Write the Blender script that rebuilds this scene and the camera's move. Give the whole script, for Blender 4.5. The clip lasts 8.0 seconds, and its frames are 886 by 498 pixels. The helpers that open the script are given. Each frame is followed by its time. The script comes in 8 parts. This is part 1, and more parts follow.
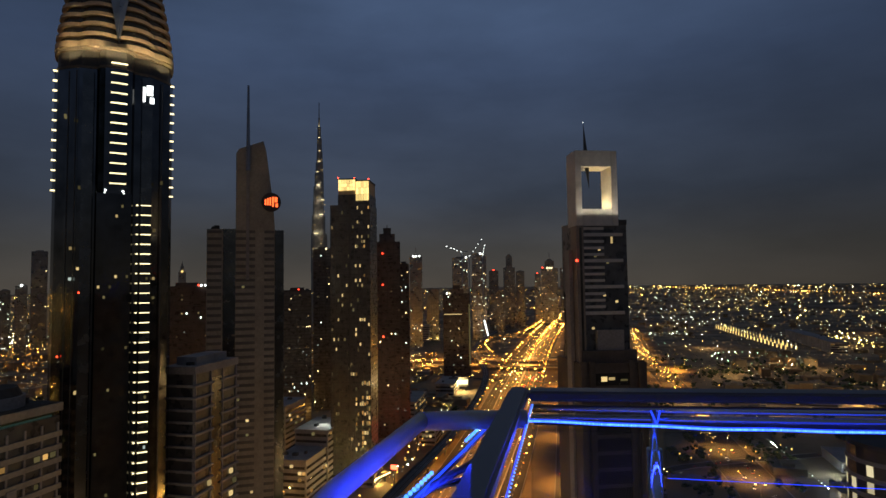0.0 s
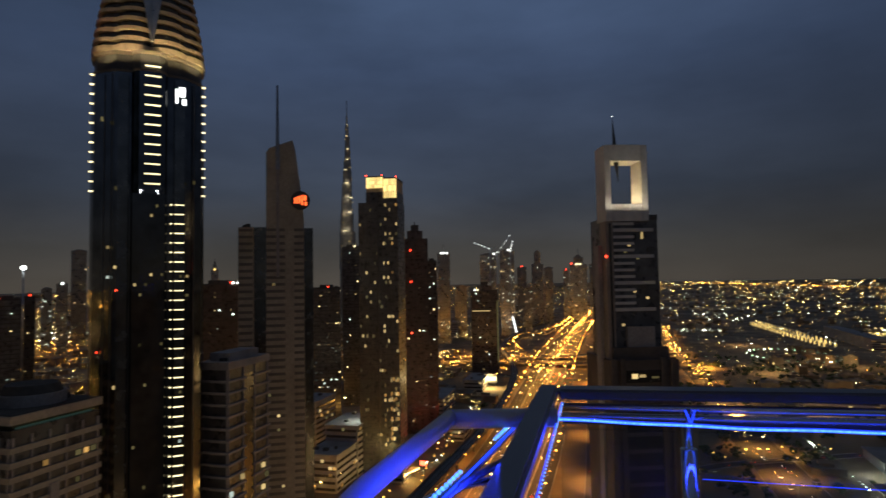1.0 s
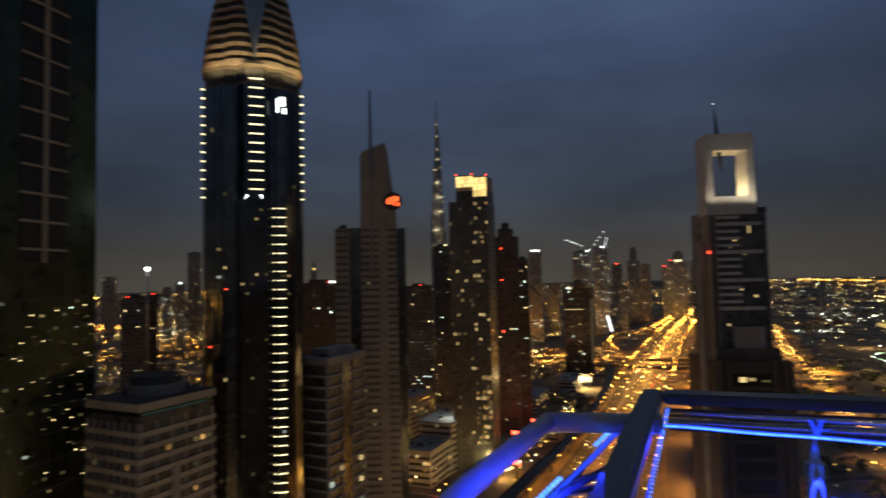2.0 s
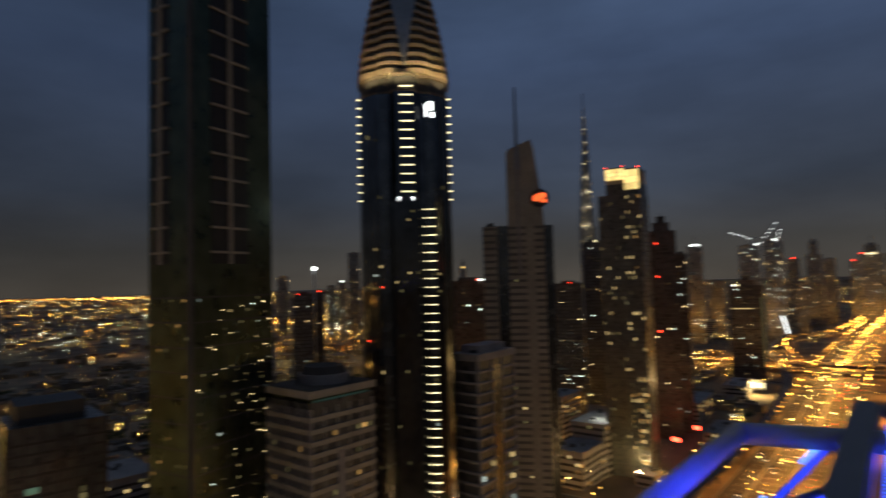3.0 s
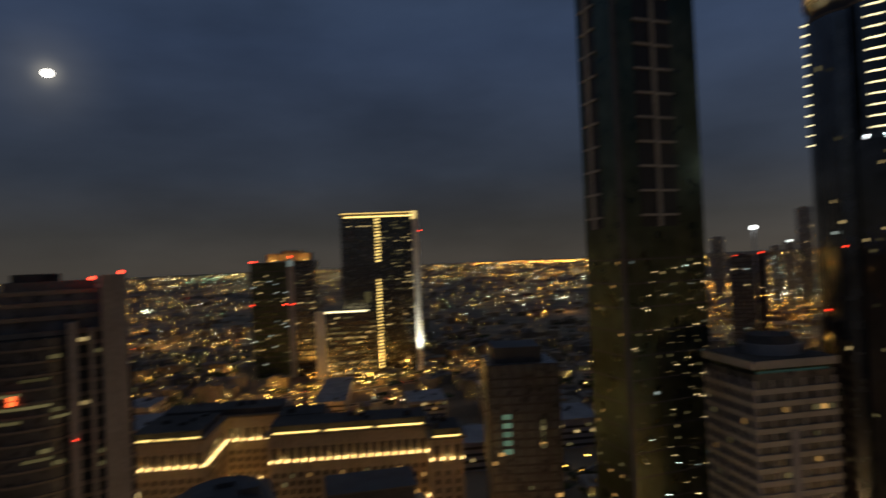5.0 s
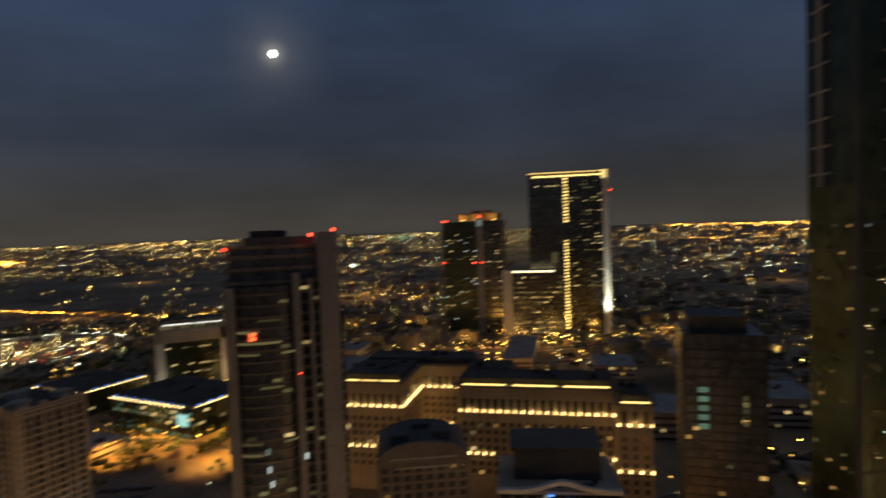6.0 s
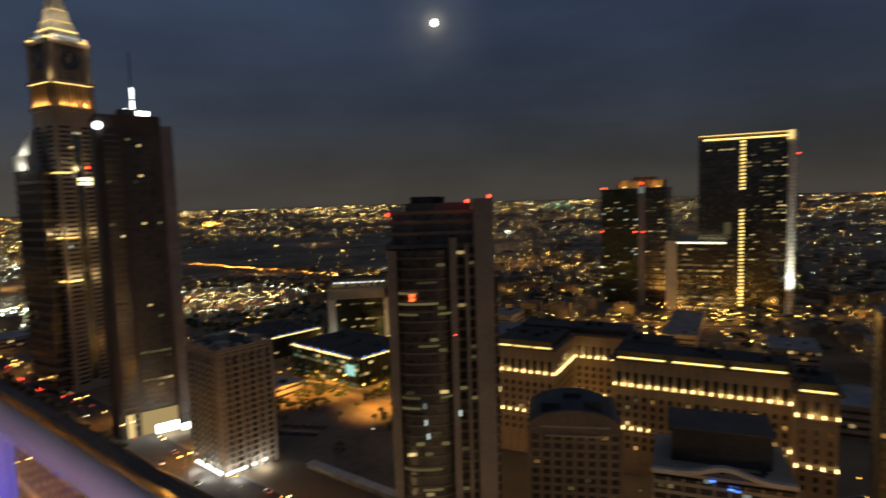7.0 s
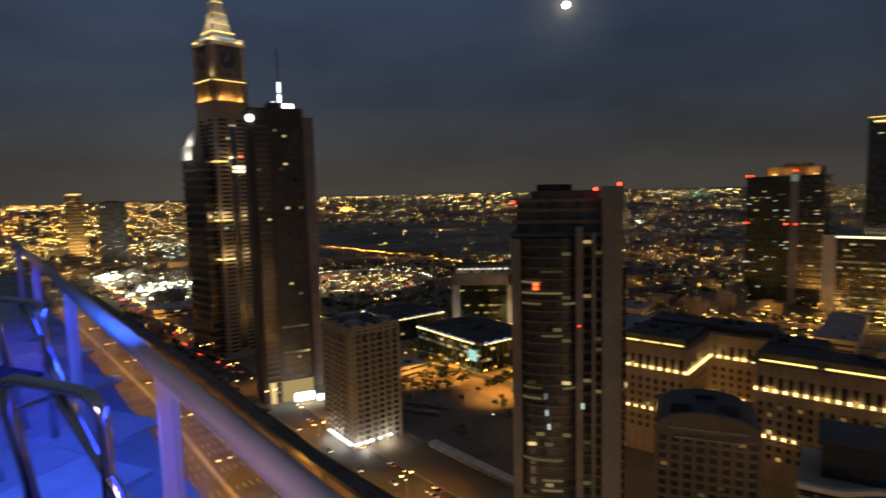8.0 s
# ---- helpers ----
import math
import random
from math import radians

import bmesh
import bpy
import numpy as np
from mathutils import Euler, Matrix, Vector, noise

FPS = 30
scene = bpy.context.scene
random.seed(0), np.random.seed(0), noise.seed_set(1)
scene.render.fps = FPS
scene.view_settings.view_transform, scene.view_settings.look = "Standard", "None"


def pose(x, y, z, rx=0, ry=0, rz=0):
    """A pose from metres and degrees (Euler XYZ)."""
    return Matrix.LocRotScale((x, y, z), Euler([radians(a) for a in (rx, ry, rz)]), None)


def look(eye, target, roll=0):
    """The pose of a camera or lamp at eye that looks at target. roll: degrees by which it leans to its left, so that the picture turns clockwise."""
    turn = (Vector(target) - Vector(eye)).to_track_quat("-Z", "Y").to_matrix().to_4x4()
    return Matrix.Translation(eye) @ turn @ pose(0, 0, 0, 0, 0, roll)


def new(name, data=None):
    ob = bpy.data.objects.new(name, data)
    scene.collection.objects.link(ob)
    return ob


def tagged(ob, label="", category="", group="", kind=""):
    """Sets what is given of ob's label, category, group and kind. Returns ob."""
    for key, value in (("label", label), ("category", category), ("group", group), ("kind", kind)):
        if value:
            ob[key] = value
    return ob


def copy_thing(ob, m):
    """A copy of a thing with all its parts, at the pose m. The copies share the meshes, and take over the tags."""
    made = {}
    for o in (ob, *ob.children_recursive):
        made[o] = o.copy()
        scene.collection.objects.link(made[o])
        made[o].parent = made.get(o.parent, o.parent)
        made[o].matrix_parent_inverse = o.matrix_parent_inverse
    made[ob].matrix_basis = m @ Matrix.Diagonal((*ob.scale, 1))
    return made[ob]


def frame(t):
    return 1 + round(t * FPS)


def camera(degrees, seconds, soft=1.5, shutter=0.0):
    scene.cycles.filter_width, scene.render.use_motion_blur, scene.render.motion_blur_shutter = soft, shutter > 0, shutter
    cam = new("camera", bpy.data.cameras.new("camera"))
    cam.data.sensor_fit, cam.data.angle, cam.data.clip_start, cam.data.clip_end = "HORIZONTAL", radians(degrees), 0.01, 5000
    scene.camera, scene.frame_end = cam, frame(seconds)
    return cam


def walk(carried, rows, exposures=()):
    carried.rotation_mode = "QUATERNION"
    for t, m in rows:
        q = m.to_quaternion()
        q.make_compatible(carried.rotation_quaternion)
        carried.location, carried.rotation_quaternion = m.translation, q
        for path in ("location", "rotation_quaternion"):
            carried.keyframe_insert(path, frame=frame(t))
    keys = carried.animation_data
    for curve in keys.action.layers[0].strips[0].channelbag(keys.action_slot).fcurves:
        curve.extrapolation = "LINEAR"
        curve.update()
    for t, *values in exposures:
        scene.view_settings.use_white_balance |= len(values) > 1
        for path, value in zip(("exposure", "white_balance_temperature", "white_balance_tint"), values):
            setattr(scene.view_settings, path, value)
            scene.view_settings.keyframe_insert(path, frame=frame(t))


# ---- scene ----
cam = camera(74.06, 8.0, soft=1.5, shutter=0.9)
H = 145.0            # eye above the street
PATH = [
    (0, pose(0, 0, H, 93.29, 0.79, 1.98)),
    (0.5, pose(0, 0.01, H, 93.15, 0.83, 2.68)),
    (1, pose(0, 0.03, H, 93.01, 1.01, 4.69)),
    (2.5, pose(-0.06, 0.1, H, 93.09, 1.38, 20.05)),
    (3, pose(-0.12, 0.1, H, 93.15, 1.56, 27.87)),
    (3.5, pose(-0.15, 0.1, H, 93.29, 2.04, 37.08)),
    (4, pose(-0.14, 0.08, H, 93.14, 2.26, 46.84)),
    (4.5, pose(-0.11, 0.06, H, 92.26, 2.51, 57.98)),
    (5, pose(-0.08, 0.05, H, 90.94, 2.46, 68.17)),
    (6.5, pose(0, 0, H, 86.24, 1.81, 94.26)),
    (7, pose(0, 0, H, 85.02, 1.67, 101.37)),
    (7.5, pose(0, 0, H, 84.34, 1.57, 107.68)),
    (8, pose(0, 0, H, 84.13, 1.41, 113.55)),
]
walk(cam, PATH)

# ---- sky, moon and city light ----
world = bpy.data.worlds.new("dusk")
scene.world = world
world.use_nodes = True


def build_sky():
    nt = world.node_tree
    nt.nodes.clear()
    co = nt.nodes.new("ShaderNodeTexCoord")
    sep = nt.nodes.new("ShaderNodeSeparateXYZ")
    nt.links.new(co.outputs["Generated"], sep.inputs[0])
    ramp = nt.nodes.new("ShaderNodeValToRGB")
    e = ramp.color_ramp.elements
    e[0].position, e[0].color = 0.0, (0.049, 0.043, 0.036, 1)
    e[1].position, e[1].color = 0.66, (0.034, 0.045, 0.068, 1)
    for p, c in ((0.055, (0.037, 0.036, 0.0345, 1)), (0.145, (0.027, 0.034, 0.0485, 1)), (0.34, (0.027, 0.041, 0.076, 1)), (0.48, (0.0305, 0.0485, 0.090, 1)), (1.0, (0.036, 0.040, 0.050, 1))):
        k = e.new(p)
        k.color = c
    nt.links.new(sep.outputs[2], ramp.inputs[0])
    mapping = nt.nodes.new("ShaderNodeMapping")
    mapping.inputs["Scale"].default_value = (1.4, 1.4, 4.2)
    mapping.inputs["Location"].default_value = (0.35, 0.2, 0.1)
    nt.links.new(co.outputs["Generated"], mapping.inputs[0])
    cloud = nt.nodes.new("ShaderNodeTexNoise")
    cloud.inputs["Scale"].default_value, cloud.inputs["Detail"].default_value, cloud.inputs["Roughness"].default_value = 1.9, 7, 0.52
    nt.links.new(mapping.outputs[0], cloud.inputs["Vector"])
    shade = nt.nodes.new("ShaderNodeMapRange")
    shade.inputs[1].default_value, shade.inputs[2].default_value = 0.33, 0.72
    shade.inputs[3].default_value, shade.inputs[4].default_value = 0.82, 1.27
    nt.links.new(cloud.outputs[0], shade.inputs[0])
    mul = nt.nodes.new("ShaderNodeVectorMath")
    mul.operation = "SCALE"
    nt.links.new(ramp.outputs[0], mul.inputs[0])
    nt.links.new(shade.outputs[0], mul.inputs["Scale"])
    def toward(az, el, power, low, high):
        # brighter sky round one direction
        d = nt.nodes.new("ShaderNodeVectorMath")
        d.operation = "DOT_PRODUCT"
        a, e = radians(az), radians(el)
        d.inputs[1].default_value = (-math.sin(a) * math.cos(e), math.cos(a) * math.cos(e), math.sin(e))
        nt.links.new(co.outputs["Generated"], d.inputs[0])
        c = nt.nodes.new("ShaderNodeMath")
        c.operation = "MAXIMUM"
        c.inputs[1].default_value = 0.0
        nt.links.new(d.outputs["Value"], c.inputs[0])
        p = nt.nodes.new("ShaderNodeMath")
        p.operation = "POWER"
        p.inputs[1].default_value = power
        nt.links.new(c.outputs[0], p.inputs[0])
        m = nt.nodes.new("ShaderNodeMapRange")
        m.inputs[3].default_value, m.inputs[4].default_value = low, high
        nt.links.new(p.outputs[0], m.inputs[0])
        return m
    glow_north = toward(3, 29, 6, 1.06, 2.02)
    mul2 = nt.nodes.new("ShaderNodeVectorMath")
    mul2.operation = "SCALE"
    south = toward(138, 6, 3, 1.0, 1.32)
    mul3 = nt.nodes.new("ShaderNodeVectorMath")
    mul3.operation = "SCALE"
    nt.links.new(mul.outputs[0], mul3.inputs[0])
    nt.links.new(south.outputs[0], mul3.inputs["Scale"])
    duller = mul3
    for az, el, power, low in ((-38, 6, 5, 0.74), (106, 14, 10, 0.85)):
        # thicker cloud, less of the last daylight
        bank = toward(az, el, power, 1.0, low)
        thick = nt.nodes.new("ShaderNodeVectorMath")
        thick.operation = "SCALE"
        nt.links.new(duller.outputs[0], thick.inputs[0])
        nt.links.new(bank.outputs[0], thick.inputs["Scale"])
        duller = thick
    nt.links.new(duller.outputs[0], mul2.inputs[0])
    nt.links.new(glow_north.outputs[0], mul2.inputs["Scale"])
    # thin cloud lit round the moon
    halo, wide = toward(101.72, 16.1, 9000, 0.0, 1.0), toward(101.72, 16.1, 700, 0.0, 0.22)
    s = nt.nodes.new("ShaderNodeMath")
    nt.links.new(halo.outputs[0], s.inputs[0])
    nt.links.new(wide.outputs[0], s.inputs[1])
    ragged = nt.nodes.new("ShaderNodeMath")
    ragged.operation = "MULTIPLY"
    nt.links.new(s.outputs[0], ragged.inputs[0])
    nt.links.new(shade.outputs[0], ragged.inputs[1])
    tint = nt.nodes.new("ShaderNodeVectorMath")
    tint.operation = "SCALE"
    tint.inputs[0].default_value = (0.16, 0.145, 0.11)
    nt.links.new(ragged.outputs[0], tint.inputs["Scale"])
    total = nt.nodes.new("ShaderNodeVectorMath")
    nt.links.new(mul2.outputs[0], total.inputs[0])
    nt.links.new(tint.outputs[0], total.inputs[1])
    bg = nt.nodes.new("ShaderNodeBackground")
    nt.links.new(total.outputs[0], bg.inputs[0])
    out = nt.nodes.new("ShaderNodeOutputWorld")
    nt.links.new(bg.outputs[0], out.inputs[0])


build_sky()


def bearing(az, d):
    """The place d metres away at the compass angle az, counted to the left of +y."""
    a = radians(az)
    return Vector((-math.sin(a) * d, math.cos(a) * d, 0))


def lamp(name, kind, m, watts, colour, size=0.3, cone=90, blend=0.6, size_y=None):
    data = bpy.data.lights.new(name, kind)
    data.energy, data.color = watts, colour
    if kind == "SPOT":
        data.spot_size, data.spot_blend, data.shadow_soft_size = radians(cone), blend, size
    elif kind == "AREA":
        data.size = size
        if size_y:
            data.shape, data.size_y = "RECTANGLE", size_y
    else:
        data.shadow_soft_size = size
    ob = new(name, data)
    ob.matrix_world = m
    return ob


SODIUM, WARM, COOL, BLUE = (1.0, 0.47, 0.08), (1.0, 0.78, 0.42), (0.88, 0.97, 1.0), (0.014, 0.035, 1.0)

# ---- materials ----
def surface(name, colour, rough=0.7, metal=0.0, grain=1.5, depth=0.25, bump=0.15, spread=0.12, coarse=0.08, worn=1.0):
    """A surface with fine grain, broad stains, a little relief and a shift from piece to piece."""
    mat = bpy.data.materials.new(name)
    mat.use_nodes = True
    nt = mat.node_tree
    bsdf = nt.nodes["Principled BSDF"]
    co = nt.nodes.new("ShaderNodeTexCoord")
    fine, broad = nt.nodes.new("ShaderNodeTexNoise"), nt.nodes.new("ShaderNodeTexNoise")
    fine.inputs["Scale"].default_value, fine.inputs["Detail"].default_value = grain, 6
    broad.inputs["Scale"].default_value, broad.inputs["Detail"].default_value = coarse, 4
    nt.links.new(co.outputs["Object"], fine.inputs["Vector"])
    nt.links.new(co.outputs["Object"], broad.inputs["Vector"])
    info = nt.nodes.new("ShaderNodeObjectInfo")
    total = None
    for node, out, amount in ((fine, 0, depth), (broad, 0, depth * 1.3), (info, "Random", spread)):
        m = nt.nodes.new("ShaderNodeMapRange")
        m.inputs[1].default_value, m.inputs[2].default_value = (0.0, 1.0) if node is info else (0.3, 0.7)
        m.inputs[3].default_value, m.inputs[4].default_value = 1 - amount, 1 + amount
        nt.links.new(node.outputs[out], m.inputs[0])
        if total is None:
            total = m
        else:
            mm = nt.nodes.new("ShaderNodeMath")
            mm.operation = "MULTIPLY"
            nt.links.new(total.outputs[0], mm.inputs[0])
            nt.links.new(m.outputs[0], mm.inputs[1])
            total = mm
    mul = nt.nodes.new("ShaderNodeVectorMath")
    mul.operation = "SCALE"
    mul.inputs[0].default_value = colour
    nt.links.new(total.outputs[0], mul.inputs["Scale"])
    nt.links.new(mul.outputs[0], bsdf.inputs["Base Color"])
    bsdf.inputs["Metallic"].default_value = metal
    rr = nt.nodes.new("ShaderNodeMapRange")
    rr.inputs[1].default_value, rr.inputs[2].default_value = 0.3, 0.7
    rr.inputs[3].default_value, rr.inputs[4].default_value = max(rough - 0.08 * worn, 0.02), min(rough + 0.1 * worn, 1)
    nt.links.new(fine.outputs[0], rr.inputs[0])
    nt.links.new(rr.outputs[0], bsdf.inputs["Roughness"])
    if bump:
        b = nt.nodes.new("ShaderNodeBump")
        b.inputs["Strength"].default_value, b.inputs["Distance"].default_value = bump, 0.05
        nt.links.new(fine.outputs[0], b.inputs["Height"])
        nt.links.new(b.outputs[0], bsdf.inputs["Normal"])
    return mat


def glow(name, colour, strength, vary=0.6, sampled=False):
    """A thing that gives off light; pieces differ in brightness."""
    mat = bpy.data.materials.new(name)
    mat.use_nodes = True
    nt = mat.node_tree
    nt.nodes.clear()
    em, out, info, m = (nt.nodes.new(k) for k in ("ShaderNodeEmission", "ShaderNodeOutputMaterial", "ShaderNodeObjectInfo", "ShaderNodeMapRange"))
    em.inputs[0].default_value = (*colour, 1)
    m.inputs[3].default_value, m.inputs[4].default_value = strength * (1 - vary), strength * (1 + vary)
    nt.links.new(info.outputs["Random"], m.inputs[0])
    nt.links.new(m.outputs[0], em.inputs[1])
    nt.links.new(em.outputs[0], out.inputs[0])
    mat.cycles.emission_sampling = "AUTO" if sampled else "NONE"
    return mat


def speck_glow(name, colour, low, high):
    """Far lamps in one mesh, each with its own brightness."""
    mat = bpy.data.materials.new(name)
    mat.use_nodes = True
    nt = mat.node_tree
    nt.nodes.clear()
    em, out, geo, m, p = (nt.nodes.new(k) for k in ("ShaderNodeEmission", "ShaderNodeOutputMaterial", "ShaderNodeNewGeometry", "ShaderNodeMapRange", "ShaderNodeMath"))
    em.inputs[0].default_value = (*colour, 1)
    p.operation = "POWER"
    p.inputs[1].default_value = 4.6
    nt.links.new(geo.outputs["Random Per Island"], p.inputs[0])
    nt.links.new(p.outputs[0], m.inputs[0])
    m.inputs[3].default_value, m.inputs[4].default_value = low, high
    nt.links.new(m.outputs[0], em.inputs[1])
    nt.links.new(em.outputs[0], out.inputs[0])
    mat.cycles.emission_sampling = "NONE"
    return mat


def clear_glass(name, tint, rough=0.0):
    mat = bpy.data.materials.new(name)
    mat.use_nodes = True
    nt = mat.node_tree
    nt.nodes.clear()
    tr, gl, mix, out = (nt.nodes.new(k) for k in ("ShaderNodeBsdfTransparent", "ShaderNodeBsdfGlossy", "ShaderNodeMixShader", "ShaderNodeOutputMaterial"))
    tr.inputs[0].default_value = (*tint, 1)
    gl.inputs["Roughness"].default_value = rough
    mix.inputs[0].default_value = 0.05
    nt.links.new(tr.outputs[0], mix.inputs[1])
    nt.links.new(gl.outputs[0], mix.inputs[2])
    nt.links.new(mix.outputs[0], out.inputs[0])
    return mat


GLASS = surface("dark_curtain_glass", (0.20, 0.198, 0.185), 0.22, 1.0, 0.25, 0.2, 0.02, 0.15)
GLASS_GREEN = surface("green_tinted_glass", (0.10, 0.118, 0.08), 0.32, 1.0, 0.2, 0.2, 0.03, 0.15)
GLASS_BLUE = surface("blue_black_glass", (0.13, 0.13, 0.13), 0.10, 1.0, 0.25, 0.2, 0.02, 0.15)
NIGHT_GLASS = surface("dark_unlit_glass", (0.115, 0.115, 0.115), 0.3, 0.3, 0.25, 0.25, 0.02, 0.25)
NIGHT_TRIM = surface("dark_grey_cladding", (0.085, 0.08, 0.075), 0.7, 0.0, 0.4, 0.2, 0.05, 0.2)
BROWN_GLASS_DARK = surface("dark_brown_glass", (0.12, 0.088, 0.075), 0.3, 0.3, 0.25, 0.25, 0.02, 0.2)
BROWN_TRIM = surface("brown_cladding", (0.11, 0.09, 0.077), 0.75, 0.0, 0.4, 0.2, 0.05, 0.15)
# Paler pair for far towers: distance haze put into the colour.
HAZED_GLASS = surface("hazed_mirror_glass", (0.32, 0.315, 0.31), 0.3, 1.0, 0.1, 0.15, 0.02, 0.2)
HAZED_TRIM = surface("hazed_grey_cladding", (0.26, 0.255, 0.25), 0.6, 0.5, 0.1, 0.15, 0.02, 0.15)
STEEL_CLAD = surface("silver_cladding", (0.30, 0.29, 0.27), 0.45, 0.2, 0.05, 0.15, 0.02, 0.08)
TINTED = surface("tinted_window_glass", (0.09, 0.082, 0.075), 0.3, 0.2, 0.4, 0.2, 0.02)
SHADED_BAND = surface("shaded_window_band", (0.17, 0.155, 0.135), 0.4, 0.1, 0.4, 0.2, 0.02)
VOID = surface("shaded_window_glass", (0.115, 0.107, 0.095), 0.18, 0.6, 0.4, 0.2, 0.02)
CONCRETE = surface("beige_concrete", (0.42, 0.375, 0.30), 0.85, 0, 0.9, 0.14, 0.2, 0.06)
CONCRETE_GREY = surface("grey_concrete", (0.33, 0.31, 0.30), 0.85, 0, 0.9, 0.16, 0.2, 0.06)
STONE_SAND = surface("sand_coloured_stone", (0.52, 0.40, 0.27), 0.8, 0, 0.7, 0.15, 0.2, 0.06)
STONE_BROWN = surface("brown_stone", (0.22, 0.175, 0.13), 0.8, 0, 0.7, 0.16, 0.2, 0.06)
PIER_STONE = surface("dusty_brown_stone", (0.31, 0.265, 0.22), 0.8, 0, 0.7, 0.14, 0.2, 0.05)
DARK_WINDOW = surface("black_window_glass", (0.03, 0.028, 0.026), 0.45, 0.0, 0.4, 0.2, 0.02)
WHITE_PANEL = surface("white_metal_panel", (0.66, 0.63, 0.58), 0.5, 0, 0.5, 0.08, 0.05, 0.05)
ALU = surface("grey_aluminium", (0.34, 0.36, 0.39), 0.35, 0.8, 0.6, 0.1, 0.05)
DARK_METAL = surface("dark_painted_metal", (0.085, 0.081, 0.076), 0.6, 0.1, 2.0, 0.2, 0.05)
ROOF_FELT = surface("grey_roof_felt", (0.075, 0.068, 0.06), 0.9, 0, 0.5, 0.25, 0.3, 0.1, 0.05)
BLUE_ROOF = surface("blue_grey_roof_sheet", (0.085, 0.088, 0.09), 0.6, 0.2, 0.6, 0.2, 0.2, 0.1)
VIADUCT_STONE = surface("sooty_concrete", (0.15, 0.14, 0.13), 0.9, 0, 0.5, 0.2, 0.2, 0.05)
ASPHALT = surface("worn_asphalt", (0.075, 0.07, 0.066), 0.85, 0, 0.35, 0.25, 0.3, 0.1, 0.03)
SAND = surface("sandy_ground", (0.25, 0.19, 0.12), 0.95, 0, 0.02, 0.35, 0.3, 0.0, 0.004)
LOT_SAND = surface("packed_sand_lot", (0.17, 0.145, 0.115), 0.95, 0, 0.15, 0.2, 0.3, 0.0, 0.03)
LINE_PAINT = surface("white_road_paint", (0.62, 0.60, 0.55), 0.7, 0, 2, 0.2)
HOUSE_WALL = surface("dusty_house_walls", (0.27, 0.20, 0.12), 0.95, 0, 0.05, 0.3, 0.1, 0.0, 0.01)
QUARTER_WALL = surface("weathered_low_walls", (0.24, 0.205, 0.16), 0.9, 0, 0.05, 0.35, 0.15, 0.0, 0.02)
LEAF = surface("dusty_leaves", (0.06, 0.085, 0.03), 0.7, 0, 1.5, 0.35, 0.2, 0.2)
BARK = surface("palm_bark", (0.16, 0.11, 0.07), 0.9, 0, 3, 0.3)
CHROME = surface("polished_steel_tube", (0.62, 0.61, 0.60), 0.16, 1.0, 30, 0.05, 0, 0.05, worn=0.3)
POST_PAINT = surface("pale_post_paint", (0.55, 0.52, 0.51), 0.4, 0.1, 25, 0.02, 0, 0.03, 2.0, worn=0.1)
RAIL_PAINT = surface("satin_steel_rail", (0.46, 0.44, 0.44), 0.42, 0.4, 25, 0.02, 0, 0.03, 2.0, worn=0.1)
RAIL_DARK = surface("dark_grey_powder_coat", (0.13, 0.13, 0.15), 0.42, 0.3, 40, 0.04, 0, 0.03, 3.0, worn=0.2)
DECK_TILE = surface("pale_terrace_tile", (0.50, 0.48, 0.46), 0.5, 0, 6, 0.1, 0, 0.06, 1.0)
SLING = surface("dark_woven_sling", (0.025, 0.025, 0.03), 0.7, 0, 60, 0.25, 0.2)
CAR_WHITE = surface("white_car_paint", (0.7, 0.7, 0.7), 0.25, 0, 2, 0.04)
CAR_DARK = surface("dark_car_paint", (0.05, 0.05, 0.06), 0.25, 0.2, 2, 0.04)
CAR_SILVER = surface("silver_car_paint", (0.45, 0.45, 0.46), 0.3, 0.6, 2, 0.04)

LIT_WARM = glow("warm_room_light", (1.0, 0.72, 0.30), 0.55, 0.75)
LIT_WHITE = glow("cool_room_light", (0.80, 0.95, 0.85), 0.50, 0.75)
LIT_AMBER = glow("amber_room_light", (1.0, 0.55, 0.16), 0.42, 0.75)
LIT_DIM = glow("dim_room_light", (0.80, 0.66, 0.28), 0.11, 0.8)
GREEN_LIT = glow("green_lit_lobby", (0.50, 0.85, 0.55), 0.11, 0.8)
GREEN_DIM = glow("green_lit_glass", (0.30, 0.62, 0.50), 0.055, 0.3)
LED_WARM = glow("warm_white_led_bar", (1.0, 0.84, 0.46), 2.2, 0.15)
LED_GOLD = glow("golden_led_line", (1.0, 0.68, 0.20), 1.9, 0.35)
EAVES_LAMP = glow("warm_eaves_lamp", (1.0, 0.70, 0.26), 6.0, 0.3)
LED_WHITE = glow("white_flood_lens", (0.95, 1.0, 0.95), 5.0, 0.3)
LED_BLUE = glow("blue_led_bead", (0.06, 0.22, 1.0), 3.2, 0.3)
LED_BLUE_SOFT = glow("blue_led_rope", (0.015, 0.05, 1.0), 2.2, 0.1, True)
SIGN_WHITE = glow("white_sign_face", (0.95, 1.0, 1.0), 3.0, 0.1)
SCREEN = glow("pale_screen_face", (0.55, 1.0, 0.88), 0.8, 0.1)
SIGN_RED = glow("orange_red_sign_face", (1.0, 0.13, 0.03), 2.6, 0.1)
BEACON = glow("red_aviation_light", (1.0, 0.05, 0.02), 7.0, 0.4)
HEAD = glow("car_headlight", (1.0, 0.88, 0.62), 9.0, 0.5)
TAIL = glow("car_tail_light", (1.0, 0.06, 0.02), 5.0, 0.5)
STREET = glow("sodium_lamp_lens", (1.0, 0.55, 0.13), 16.0, 0.4)
